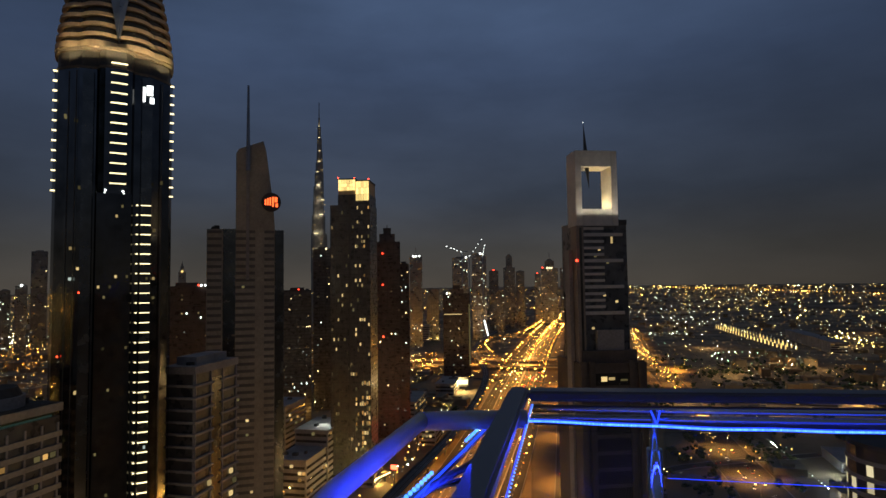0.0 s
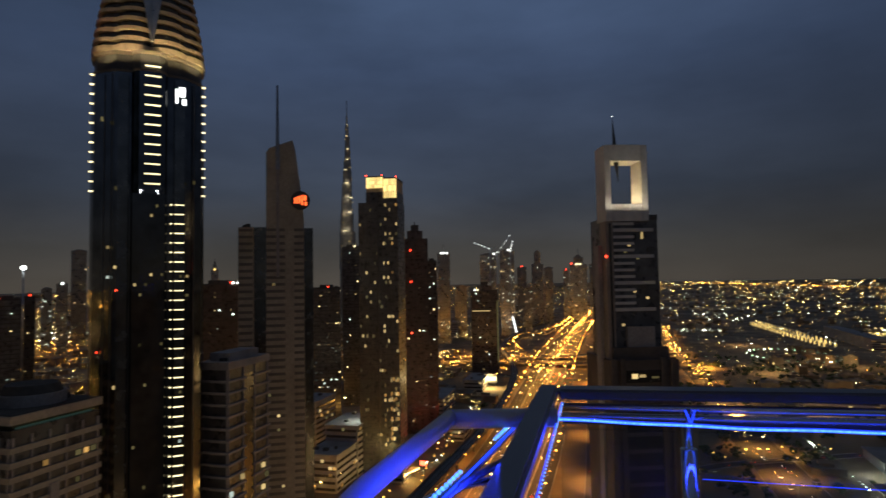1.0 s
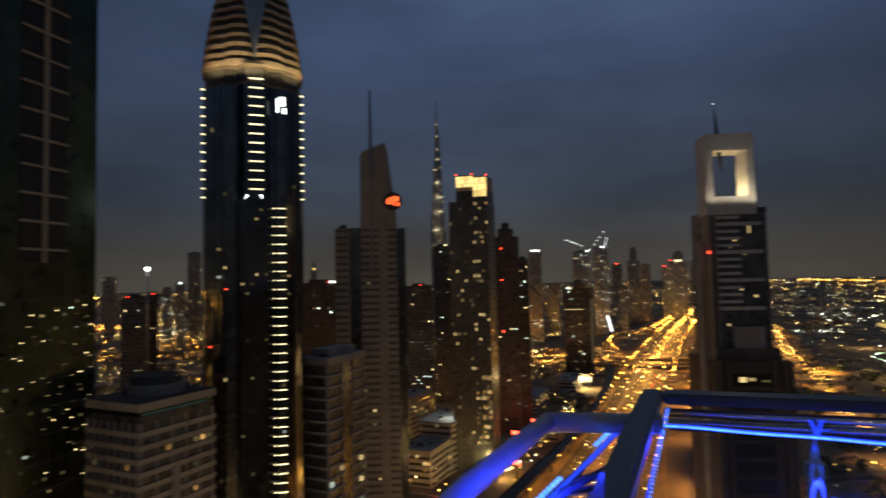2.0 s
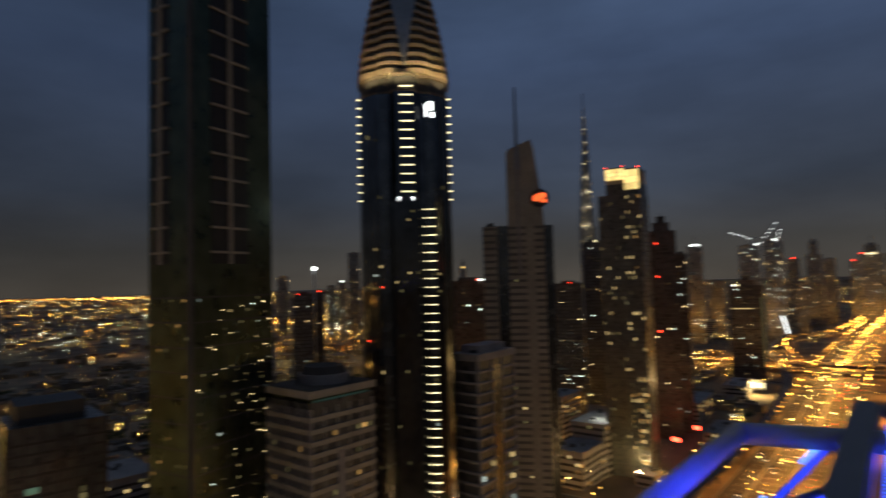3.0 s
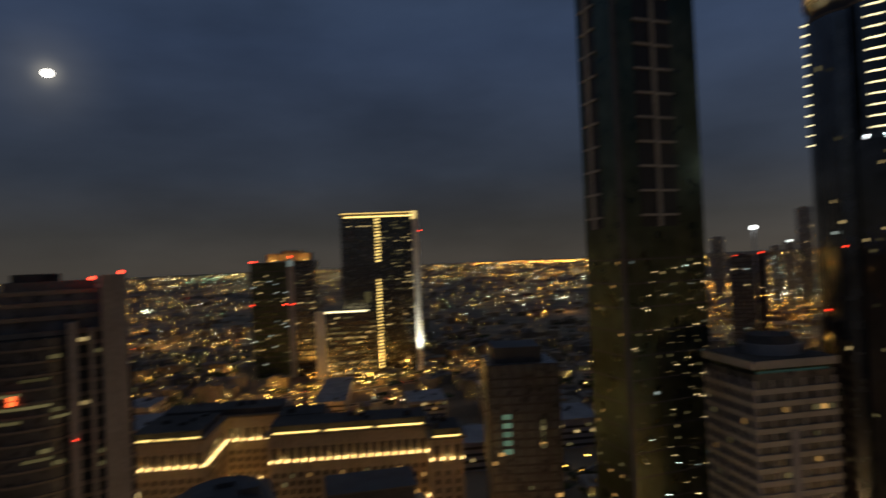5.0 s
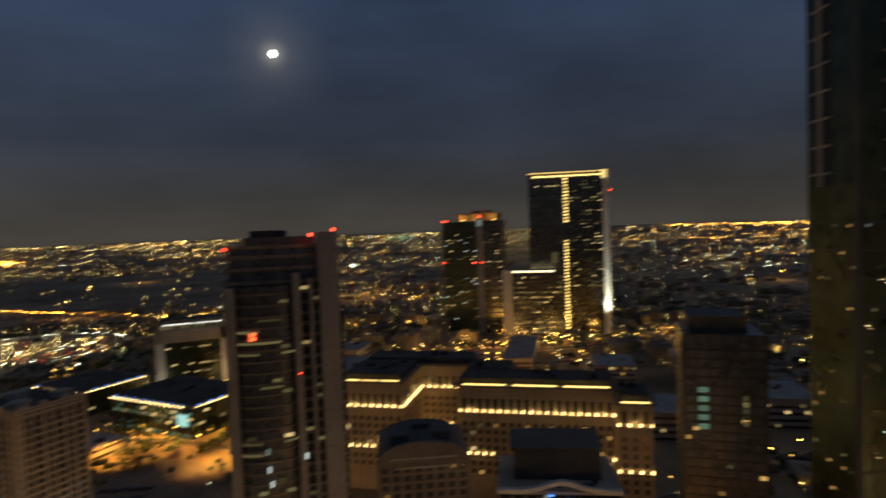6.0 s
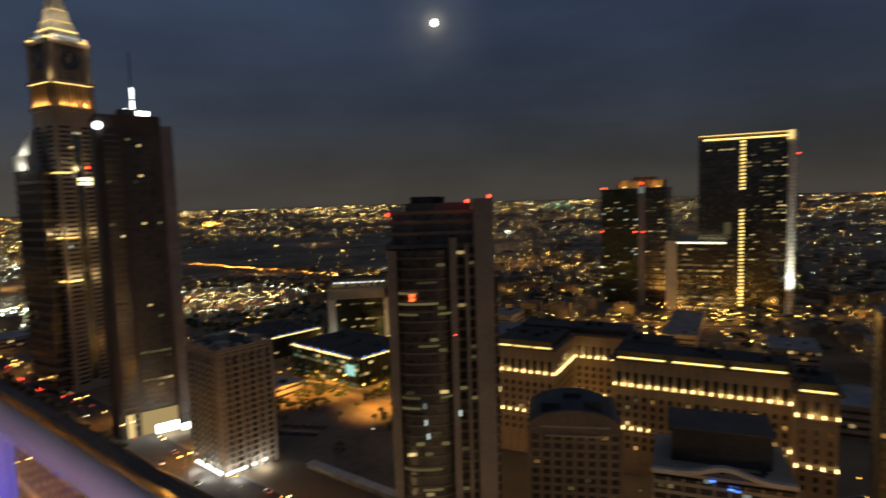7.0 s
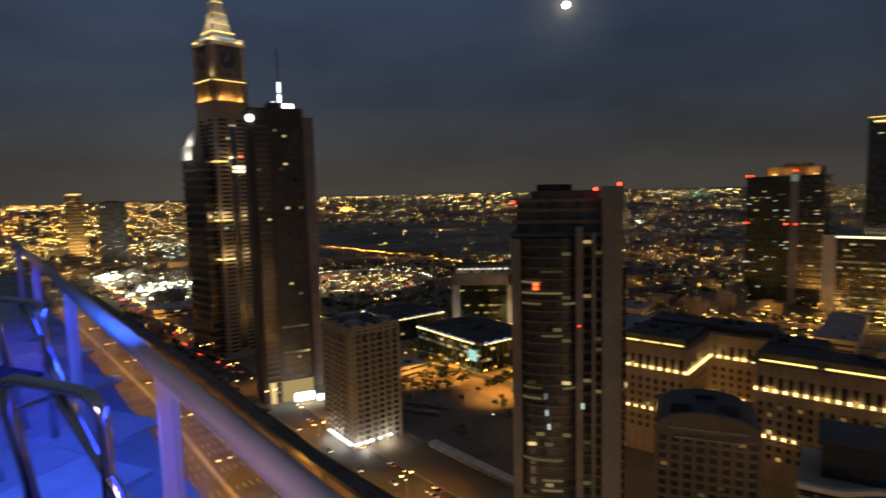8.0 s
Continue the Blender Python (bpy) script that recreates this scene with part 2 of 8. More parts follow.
GOLD_GLASS = glow("back_lit_golden_glass", (1.0, 0.72, 0.25), 1.35, 0.35, True)
AVENUE_GLOW = speck_glow("sodium_street_lights", (1.0, 0.42, 0.055), 0.9, 86.0)
HOUSE_GLOW = speck_glow("yellow_house_lights", (1.0, 0.69, 0.20), 0.5, 80.0)
WHITE_GLOW = speck_glow("white_yard_lights", (0.90, 1.0, 0.72), 0.4, 64.0)
GREEN_GLOW = speck_glow("greenish_mercury_lights", (0.50, 1.0, 0.55), 0.4, 16.0)
FAR_AVENUE = speck_glow("far_sodium_lights", (1.0, 0.47, 0.08), 0.7, 66.0)
FAR_HOUSE = speck_glow("far_yellow_lights", (1.0, 0.66, 0.18), 0.5, 62.0)
FAR_WHITE = speck_glow("far_white_lights", (0.90, 1.0, 0.72), 0.3, 32.0)
STREET_ROW = speck_glow("yellow_street_lamp_rows", (1.0, 0.55, 0.10), 3.0, 40.0)
LIT_PANEL = glow("tall_lit_panel", (1.0, 0.80, 0.42), 0.9, 0.35)
FAINT_GLOW = speck_glow("faint_ground_glow", (1.0, 0.60, 0.22), 0.05, 1.9)
TOWER_WARM = speck_glow("warm_windows_and_glints", (1.0, 0.74, 0.34), 0.10, 7.0)
TOWER_WHITE = speck_glow("cool_windows_and_glints", (0.78, 0.98, 0.84), 0.10, 8.0)
TOWER_AMBER = speck_glow("amber_far_windows", (1.0, 0.58, 0.16), 0.3, 5.0)
RED_GLOW = speck_glow("red_brake_and_mast_lights", (1.0, 0.07, 0.03), 1.5, 16.0)


# ---- building blocks ----
CACHE = {}


def finish(name, bm, mat):
    mesh = bpy.data.meshes.new(name)
    bm.to_mesh(mesh)
    bm.free()
    mesh.materials.append(mat)
    return mesh


def part(name, bm, mat, parent, label=""):
    ob = new(name, finish(name, bm, mat))
    ob.parent = parent
    return tagged(ob, label)


def piece(name, mesh, parent, x=0, y=0, z=0, rz=0, label=""):
    ob = bpy.data.objects.new(name, mesh)
    scene.collection.objects.link(ob)
    ob.parent = parent
    ob.location = (x, y, z)
    if rz:
        ob.rotation_euler[2] = radians(rz)
    if label:
        ob["label"] = label
    return ob


def block(w, d, h, mat, bevel=0.0):
    """A shared box mesh, centred in plan, standing on z = 0; with a bevel its upright edges are rounded off."""
    key = (round(w, 2), round(d, 2), round(h, 2), mat.name, bevel)
    if key not in CACHE:
        bm = bmesh.new()
        bmesh.ops.create_cube(bm, size=1, matrix=Matrix.Translation((0, 0, h / 2)) @ Matrix.Diagonal((w, d, h, 1)))
        if bevel:
            bmesh.ops.bevel(bm, geom=bm.edges[:], offset=bevel, segments=1, affect="EDGES")
        CACHE[key] = finish("block", bm, mat)
    return CACHE[key]


def box(name, parent, x0, x1, y0, y1, z0, z1, mat, label="", bevel=0.0):
    return piece(name, block(x1 - x0, y1 - y0, z1 - z0, mat, bevel), parent, (x0 + x1) / 2, (y0 + y1) / 2, z0, 0, label)


def prism(outline, z0, z1, top=1.0, centre=(0, 0)):
    """A bmesh of an outline drawn up from z0 to z1, its top scaled about a centre."""
    bm = bmesh.new()
    lo = [bm.verts.new((x, y, z0)) for x, y in outline]
    hi = [bm.verts.new((centre[0] + (x - centre[0]) * top, centre[1] + (y - centre[1]) * top, z1)) for x, y in outline]
    n = len(outline)
    for i in range(n):
        bm.faces.new((lo[i], lo[(i + 1) % n], hi[(i + 1) % n], hi[i]))
    bm.faces.new(hi)
    bm.faces.new(lo[::-1])
    bmesh.ops.recalc_face_normals(bm, faces=bm.faces[:])
    return bm


def rod(points, radius, sides=10, flat=1.0):
    """A bmesh tube along points in space."""
    bm = bmesh.new()
    pts = [Vector(p) for p in points]
    rings = []
    for i, p in enumerate(pts):
        a = (pts[i] - pts[i - 1]).normalized() if i else None
        b = (pts[i + 1] - pts[i]).normalized() if i + 1 < len(pts) else None
        t = ((a or b) + (b or a)).normalized()
        up = Vector((0, 0, 1)) if abs(t.z) < 0.95 else Vector((0, 1, 0))
        s = t.cross(up).normalized()
        u = s.cross(t).normalized()
        k = 1 / max(0.5, t.dot(b or a))
        rings.append([bm.verts.new(p + (s * math.cos(w) * k + u * math.sin(w) * flat) * radius) for w in (2 * math.pi * j / sides for j in range(sides))])
    for r0, r1 in zip(rings, rings[1:]):
        for j in range(sides):
            f = bm.faces.new((r0[j], r0[(j + 1) % sides], r1[(j + 1) % sides], r1[j]))
            f.smooth = True
    bm.faces.new(rings[0][::-1])
    bm.faces.new(rings[-1])
    bmesh.ops.recalc_face_normals(bm, faces=bm.faces[:])
    return bm


def thing(name, label, category, place, rz=0, group="", kind=""):
    ob = new(name)
    ob.empty_display_size = 2
    ob.location = place
    ob.rotation_euler[2] = radians(rz)
    return tagged(ob, label, category, group, kind)


def on_face(face, a, plane, depth):
    """Place and turn of a piece on a facade: S and N run along x, E and W along y; depth is outwards."""
    if face == "S":
        return a, plane - depth, 0
    if face == "N":
        return a, plane + depth, 180
    if face == "E":
        return plane + depth, a, 90
    return plane - depth, a, -90


def bands(parent, x0, x1, y0, y1, z0, step, n, h, proud, mat, name="floor_band"):
    m = block(x1 - x0 + 2 * proud, y1 - y0 + 2 * proud, h, mat)
    for i in range(n):
        piece(name, m, parent, (x0 + x1) / 2, (y0 + y1) / 2, z0 + i * step)


def piers(parent, face, a0, a1, n, plane, z0, z1, w, proud, mat, name="pier"):
    m = block(w, proud * 2, z1 - z0, mat)
    for i in range(n):
        a = a0 + (a1 - a0) * i / max(1, n - 1)
        x, y, r = on_face(face, a, plane, 0)
        piece(name, m, parent, x, y, z0, r)


def lit(parent, face, a0, a1, plane, z0, step, floors, bay, chance, mats, seed, w=0.72, h=0.5, lift=0.3, depth=0.1, name="lit_window"):
    """Single lit windows, scattered over a facade's grid."""
    rng = random.Random(seed)
    n = max(1, int((a1 - a0) / bay))
    for f in range(floors):
        busy = chance * rng.choice((0.3, 0.6, 1.0, 1.8))
        for i in range(n):
            if rng.random() < busy:
                x, y, r = on_face(face, a0 + (i + 0.5) * (a1 - a0) / n, plane, depth / 2 + 0.03)
                piece(name, block(round(bay * w, 1), depth, round(step * h, 1), rng.choice(mats)), parent, x, y, z0 + f * step + step * lift, r)


def joined(name, boxes, mat, parent, label=""):
    """Many small boxes (x, y, z, w, d, h), centred in plan on x and y, as one mesh under a thing."""
    if not boxes:
        return None
    a = np.array(boxes, float)
    corner = np.array([(-0.5, -0.5, 0), (0.5, -0.5, 0), (0.5, 0.5, 0), (-0.5, 0.5, 0), (-0.5, -0.5, 1), (0.5, -0.5, 1), (0.5, 0.5, 1), (-0.5, 0.5, 1)])
    v = (a[:, None, :3] + corner[None] * a[:, None, 3:]).reshape(-1, 3)
    f = np.array([(0, 1, 5, 4), (1, 2, 6, 5), (2, 3, 7, 6), (3, 0, 4, 7), (4, 5, 6, 7), (3, 2, 1, 0)])
    mesh = bpy.data.meshes.new(name)
    mesh.from_pydata(v.tolist(), [], (np.arange(len(a))[:, None, None] * 8 + f[None]).reshape(-1, 4).tolist())
    mesh.materials.append(mat)
    ob = new(name, mesh)
    ob.parent = parent
    return tagged(ob, label, "", "", "stuff")


def beacons(parent, spots, size=0.9):
    for x, y, z in spots:
        ob = piece("aviation_light", ball(size / 2, BEACON), parent, x, y, z + size / 2)


def ball(r, mat, sub=1):
    key = ("ball", round(r, 4), mat.name, sub)
    if key not in CACHE:
        bm = bmesh.new()
        bmesh.ops.create_icosphere(bm, subdivisions=sub, radius=r)
        for f in bm.faces:
            f.smooth = True
        CACHE[key] = finish("ball", bm, mat)
    return CACHE[key]


def specks(name, label, mat, spots, category="lights"):
    """Many far lamps in one mesh: a small eight-sided body at each (x, y, z, radius)."""
    a = np.array(spots, float)
    n = len(a)
    dirs = np.array([(1, 0, 0), (-1, 0, 0), (0, 1, 0), (0, -1, 0), (0, 0, 1), (0, 0, -1)], float)
    v = (a[:, None, :3] + dirs[None] * a[:, None, 3:4]).reshape(-1, 3)
    f = np.array([(0, 2, 4), (2, 1, 4), (1, 3, 4), (3, 0, 4), (2, 0, 5), (1, 2, 5), (3, 1, 5), (0, 3, 5)])
    faces = (np.arange(n)[:, None, None] * 6 + f[None]).reshape(-1, 3)
    mesh = bpy.data.meshes.new(name)
    mesh.from_pydata(v.tolist(), [], faces.tolist())
    mesh.materials.append(mat)
    return tagged(new(name, mesh), label, category, "", "stuff")


# ---- ground, roads and viaduct ----
def land(r):
    """The ground's height r metres out: flat, then rising softly to the horizon."""
    return 0.0 if r < 2800 else 103.0 * ((r - 2800) / 2100) ** 1.6


def build_ground():
    bm = bmesh.new()
    radii = [0, 60, 150, 300, 500, 800, 1200, 1700, 2300, 2800, 3100, 3400, 3700, 4000, 4300, 4600, 4900]
    n, last = 96, None
    for r in radii:
        ring = [bm.verts.new((0, 0, 0))] if r == 0 else [bm.verts.new((r * math.sin(2 * math.pi * i / n), r * math.cos(2 * math.pi * i / n), land(r))) for i in range(n)]
        if last is not None:
            for i in range(n):
                j = (i + 1) % n
                bm.faces.new((last[0], ring[j], ring[i]) if len(last) == 1 else (last[i], last[j], ring[j], ring[i]))
        last = ring
    bmesh.ops.recalc_face_normals(bm, faces=bm.faces[:])
    for f in bm.faces:
        f.smooth = True
        if f.normal.z < 0:
            f.normal_flip()
    tagged(new("ground", finish("ground", bm, SAND)), "dark sandy city ground reaching the horizon", "ground", "", "structure")


def smooth_line(points, step=25.0):
    """A soft curve through plan points, as evenly set points with their directions."""
    p = [Vector((*q, 0)) if len(q) == 2 else Vector(q) for q in points]
    p = [2 * p[0] - p[1]] + p + [2 * p[-1] - p[-2]]
    out = []
    for i in range(1, len(p) - 2):
        n = max(2, int((p[i + 1] - p[i]).length / step))
        for k in range(n):
            t = k / n
            out.append(0.5 * ((2 * p[i]) + (p[i + 1] - p[i - 1]) * t + (2 * p[i - 1] - 5 * p[i] + 4 * p[i + 1] - p[i + 2]) * t * t + (3 * p[i] - p[i - 1] - 3 * p[i + 1] + p[i + 2]) * t ** 3))
    out.append(p[-2])
    return out


def side(line, i):
    a, b = line[max(0, i - 1)], line[min(len(line) - 1, i + 1)]
    t = (b - a).normalized()
    return Vector((t.y, -t.x, 0)).normalized(), t


def ribbon(line, off0, off1, z0, z1):
    """A bmesh strip of real thickness along a line, between two offsets to the right."""
    bm = bmesh.new()
    rows = []
    for i, p in enumerate(line):
        s, t = side(line, i)
        rows.append([bm.verts.new((p.x + s.x * o, p.y + s.y * o, p.z + z)) for o, z in ((off0, z0), (off1, z0), (off1, z1), (off0, z1))])
    for a, b in zip(rows, rows[1:]):
        for j in range(4):
            bm.faces.new((a[j], a[(j + 1) % 4], b[(j + 1) % 4], b[j]))
    bm.faces.new(rows[0])
    bm.faces.new(rows[-1][::-1])
    bmesh.ops.recalc_face_normals(bm, faces=bm.faces[:])
    return bm


MAIN = smooth_line([(-560, -900), (-410, -600), (-285, -350), (-188, -170), (-115, 0), (-60, 155), (-40, 225), (0, 400), (38, 600), (70, 802), (122, 1100), (190, 1440), (310, 2000), (453, 2663)])
SERVICE = smooth_line([(-650, -900), (-495, -600), (-362, -350), (-262, -170), (-188, 0), (-150, 90)])
RAMP = smooth_line([(395, 2420), (281, 2128), (189, 1747), (122, 1542), (67, 1459), (38, 1323), (42, 1172), (58, 1030), (72, 900)])
EAST_SERVICE = smooth_line([(40, 250), (72, 428), (102, 610), (134, 800), (175, 1000), (215, 1180)])
VIADUCT = smooth_line([(-600, -900, 9), (-452, -600, 9), (-326, -350, 9), (-232, -170, 9), (-158, 0, 9), (-103, 155, 9), (-82, 225, 9), (-42, 400, 9), (-12, 530, 9), (15, 690, 9), (29, 835, 9), (31, 930, 9), (27, 1013, 9), (20, 1100, 9), (20, 1190, 9), (45, 1400, 9), (110, 1700, 9), (235, 2200, 9)])
SIDE_ROAD = smooth_line([(470, 1650), (400, 1380), (344, 1147), (288, 836), (238, 620), (201, 416), (170, 250)])
CROSS_A = smooth_line([(-620, 1250, 0), (-330, 1120, 2), (-100, 1065, 7), (70, 1060, 8), (220, 1085, 7), (360, 1150, 1)])
CROSS_B = smooth_line([(-500, 1010, 0), (-250, 985, 1), (-60, 1010, 5), (100, 985, 7), (230, 960, 5), (330, 960, 1)])
LOOP = smooth_line([(210, 1050, 6), (255, 1010, 5), (260, 950, 3), (220, 900, 1), (160, 870, 0.5), (110, 850, 0.4)])
LOOP_WEST = smooth_line([(60, 862, 0.4), (0, 905, 0.5), (-70, 960, 1), (-112, 1030, 2), (-84, 1090, 4), (-10, 1112, 6), (60, 1122, 6.5)])


def road(name, label, line, half, z=0.25, mat=None):
    top = thing(name, label, "road", (0, 0, 0), 0, "", "structure")
    part("carriageway", ribbon(line, -half, half, z - 1.2, z), mat or ASPHALT, top)
    for s in (-1, 1):
        part("kerb", ribbon(line, s * half - 0.3, s * half + 0.3, z - 1.2, z + 0.25), CONCRETE_GREY, top)
    return top


def lane_dashes(name, line, offsets, z, i0, i1):
    """Painted dashes, 6 m long, along a stretch of a line."""
    bm = bmesh.new()
    for i in range(i0, min(i1, len(line) - 1)):
        s, t = side(line, i)
        n = max(1, int((line[i + 1] - line[i]).length / 12))
        for k in range(n):
            p = line[i].lerp(line[i + 1], k / n)
            for o in offsets:
                q = [p + s * (o + a) + t * b for a, b in ((-0.12, 0), (0.12, 0), (0.12, 6), (-0.12, 6))]
                bm.faces.new([bm.verts.new((v.x, v.y, v.z + z)) for v in q])
    tagged(new(name, finish(name, bm, LINE_PAINT)), "rows of white dashes between the traffic lanes", "markings", "", "stuff")


def build_roads():
    main = road("road", "wide asphalt highway with many lanes under sodium light", MAIN, 34)
    part("median", ribbon(MAIN, -1.2, 1.2, 0.25, 1.1), CONCRETE_GREY, main)
    for o in (-19, 19):
        part("divider", ribbon(MAIN, o - 0.5, o + 0.5, 0.25, 0.9), CONCRETE_GREY, main)
    lane_dashes("lane_markings", MAIN, (-15, -11.5, -8, -4.5, 4.5, 8, 11.5, 15, -24, -28.5, 24, 28.5), 0.27, 0, 75)
    road("service_road", "asphalt service street along the tower fronts", SERVICE, 11)
    road("side_road", "asphalt avenue lit orange beside dark plots", SIDE_ROAD, 17)
    road("ramp_road", "long curved asphalt ramp leaving the highway", RAMP, 8, 0.31)
    road("service_road", "asphalt service street east of the highway", EAST_SERVICE, 9, 0.22)
    for line in (CROSS_A, CROSS_B):
        over = road("flyover", "concrete flyover crossing the highway", line, 13)
        for i in range(3, len(line) - 2, 4):
            if line[i].z > 2:
                piece("flyover_pier", block(2.2, 2.2, line[i].z - 0.9, CONCRETE_GREY), over, line[i].x, line[i].y, 0)
    road("loop_ramp", "curved asphalt ramp of the interchange", LOOP, 5)
    road("loop_ramp", "curved asphalt ramp west of the highway", LOOP_WEST, 6)
    via = thing("metro_viaduct", "dark concrete metro viaduct on single piers", "viaduct", (0, 0, 0), 0, "", "structure")
    part("deck", ribbon(VIADUCT, -4.6, 4.6, 0, 1.6), VIADUCT_STONE, via)
    for o in (-4.5, 4.5):
        part("parapet", ribbon(VIADUCT, o - 0.2, o + 0.2, 1.6, 2.8), VIADUCT_STONE, via)
    for o in (-2.4, -1.0, 1.0, 2.4):
        part("track", ribbon(VIADUCT, o - 0.12, o + 0.12, 1.6, 1.8), ALU, via)
    pier = block(2, 2.4, 9.2, VIADUCT_STONE, 0.4)
    for i in range(0, len(VIADUCT), 2):
        piece("viaduct_pier", pier, via, VIADUCT[i].x, VIADUCT[i].y, 0)


build_ground()
build_roads()


# ---- the towers ----
def parapet(parent, x0, x1, y0, y1, z, h, mat, t=0.4):
    for a in ((x0, x1, y0, y0 + t), (x0, x1, y1 - t, y1), (x0, x0 + t, y0 + t, y1 - t), (x1 - t, x1, y0 + t, y1 - t)):
        box("parapet", parent, *a, z, z + h, mat)


def roof_plant(parent, x0, x1, y0, y1, z, seed, n=5, mat=None):
    """Tanks, chillers and housings on a roof."""
    rng = random.Random(seed)
    for i in range(n):
        w, d, h = rng.uniform(1.5, 4), rng.uniform(1.5, 4), rng.uniform(1, 2.6)
        piece("roof_unit", block(w, d, h, mat or ROOF_FELT, 0.12), parent, rng.uniform(x0 + 3, x1 - 3), rng.uniform(y0 + 3, y1 - 3), z)


def petal_tower():
    """The tall dark tower with lines of light bars and a pointed crown of slatted petals."""
    d = 255.0
    top = thing("skyscraper", "tall dark glass tower with warm light bars and petal crown", "skyscraper", bearing(31.3, d), 31.3)
    half = [(0, -18.6), (3.4, -18.2), (5.2, -16.6), (6.0, -14.6), (11.5, -13.8), (15.5, -10.4), (18.4, -7.2), (19.6, -3.0)]
    ring = half + [(x, -y) for x, y in half[::-1]]
    outline = ring + [(-x, y) for x, y in ring[::-1] if x > 0]
    part("shaft", prism(outline, 0, 224), GLASS_BLUE, top)
    part("neck", prism([(x * 0.955, y * 0.955) for x, y in outline], 224, 231), DARK_METAL, top, "dark recessed neck below the crown")
    for z, h in ((223.2, 0.9), (229.8, 1.2)):
        part("ledge", prism([(x * 1.01, y * 1.01) for x, y in outline], z, z + h), STONE_BROWN, top)
    for x in (-8.6, 10.2):
        box("facade_strip", top, x - 1.7, x + 1.7, -15.4, -12.6, 0, 222, GLASS, "grey metal strip running up the glass")
    box("front_bay", top, -5.4, 5.4, -19.6, -14, 0, 178, GLASS_BLUE, "projecting dark glass bay")
    bar = block(5.2, 0.5, 0.42, LED_WARM)
    fh = 3.55
    for i in range(13):
        z = 181.5 + i * 3.62
        piece("light_bar", bar, top, 1.0, -18.6, z)
        for x, y in ((-18.9, -6.4), (18.9, -6.4)):
            piece("light_bar", block(1.9, 0.9, 0.44, LED_WARM), top, x, y, z - 2)
    for i in range(36):
        z = 174.5 - i * fh
        piece("light_bar", block(3.3, 0.5, 0.36, LED_WARM), top, 10.2, -15.5, z)
        piece("light_dot", block(0.6, 0.5, 0.45, LED_WARM), top, 7.4, -15.2, z)
    for x in (-3.0, 3.0):
        piece("uplight", block(0.5, 0.4, 0.2, LED_WHITE), top, x, -19.3, 178.0)
    for s in (-1, 1):
        lit(top, "S", s * 13 - 3.4, s * 13 + 3.4, -13.0, 40, fh, 50, 1.7, 0.06, (LIT_DIM, LIT_DIM, LIT_WARM, LIT_WHITE), 5 + s, w=0.4, h=0.28, depth=3.0)
    lit(top, "S", -5.2, 5.2, -19.6, 30, fh, 41, 1.7, 0.04, (LIT_DIM, LIT_WARM), 9, w=0.4, h=0.28)
    spine = block(0.35, 0.35, 222, DARK_METAL)
    for x in (-14.6, -12.2, 13.6, 15.4, -5.2, 5.2):
        piece("mullion", spine, top, x, -14.0 if abs(x) < 13 else -11.2, 0)
    # crown of petals: slatted shells that lean together
    def scale(h):
        return max(0.03, 1 - (h / 80.0) ** 1.45)
    lobes = []
    for cx, cy, r in ((-11.5, -4, 9.2), (-4.8, -9.5, 8.6), (5.2, -9.5, 8.6), (11.5, -4, 9.2), (0, 8, 12), (-10, 7, 8), (10, 7, 8)):
        lobes.append((cx, cy, r))
    rim = []
    for k in range(112):
        w = 2 * math.pi * k / 112
        best = 0
        for cx, cy, r in lobes:
            b = cx * math.cos(w) + cy * math.sin(w)
            q = b * b - (cx * cx + cy * cy - r * r)
            if q > 0:
                best = max(best, b + math.sqrt(q))
        rim.append((best * math.cos(w) * 0.955, best * math.sin(w) * 0.955))
    core = bmesh.new()
    levels = [i * 3.9 for i in range(21)]
    rows = [[core.verts.new((x * scale(h) * 0.93, y * scale(h) * 0.93, 231 + h)) for x, y in rim] for h in levels]
    for a, b in zip(rows, rows[1:]):
        for j in range(112):
            core.faces.new((a[j], a[(j + 1) % 112], b[(j + 1) % 112], b[j]))
    part("crown_core", core, VOID, top, "dark glazing behind the slats of the crown")
    for i, h in enumerate(levels[:-1]):
        hh = 2.2 if i == 0 else 1.45
        bm = prism([(x * scale(h), y * scale(h)) for x, y in rim], 231 + h, 231 + h + hh, scale(h + hh) / scale(h))
        part("crown_slat", bm, STONE_SAND, top)
    blade = bmesh.new()
    v = []
    for h, w in ((3, 0.4), (12, 1.8), (22, 3.4), (34, 5.6), (46, 6.4), (60, 5.0), (76, 0.6)):
        y = -18.4 * scale(h) - 1.2
        v.append([blade.verts.new((x, y + dy, 231 + h)) for x, dy in ((0.6 - w, 0.5), (0.6, -0.4), (0.6 + w, 0.5), (0.6 + w * 0.6, 4), (0.6 - w * 0.6, 4))])
    for a, b in zip(v, v[1:]):
        for j in range(5):
            blade.faces.new((a[j], a[(j + 1) % 5], b[(j + 1) % 5], b[j]))
    blade.faces.new(v[0][::-1])
    blade.faces.new(v[-1])
    bmesh.ops.recalc_face_normals(blade, faces=blade.faces[:])
    part("blade", blade, ALU, top, "smooth grey leaf between the slatted petals")
    # the house sign: plain white strokes
    for x0, x1, z0, z1 in ((8.7, 9.5, 213.2, 218.6), (9.9, 12.0, 215.8, 219.4), (11.0, 12.4, 212.8, 214.9)):
        box("sign_stroke", top, x0, x1, -15.9, -15.4, z0, z1, SIGN_WHITE)
    # Small red glows standing for reflections in the dark glass.
    beacons(top, ((-10.2, -15.6, 143.0), (-16.4, -10.6, 121.0)), 0.6)
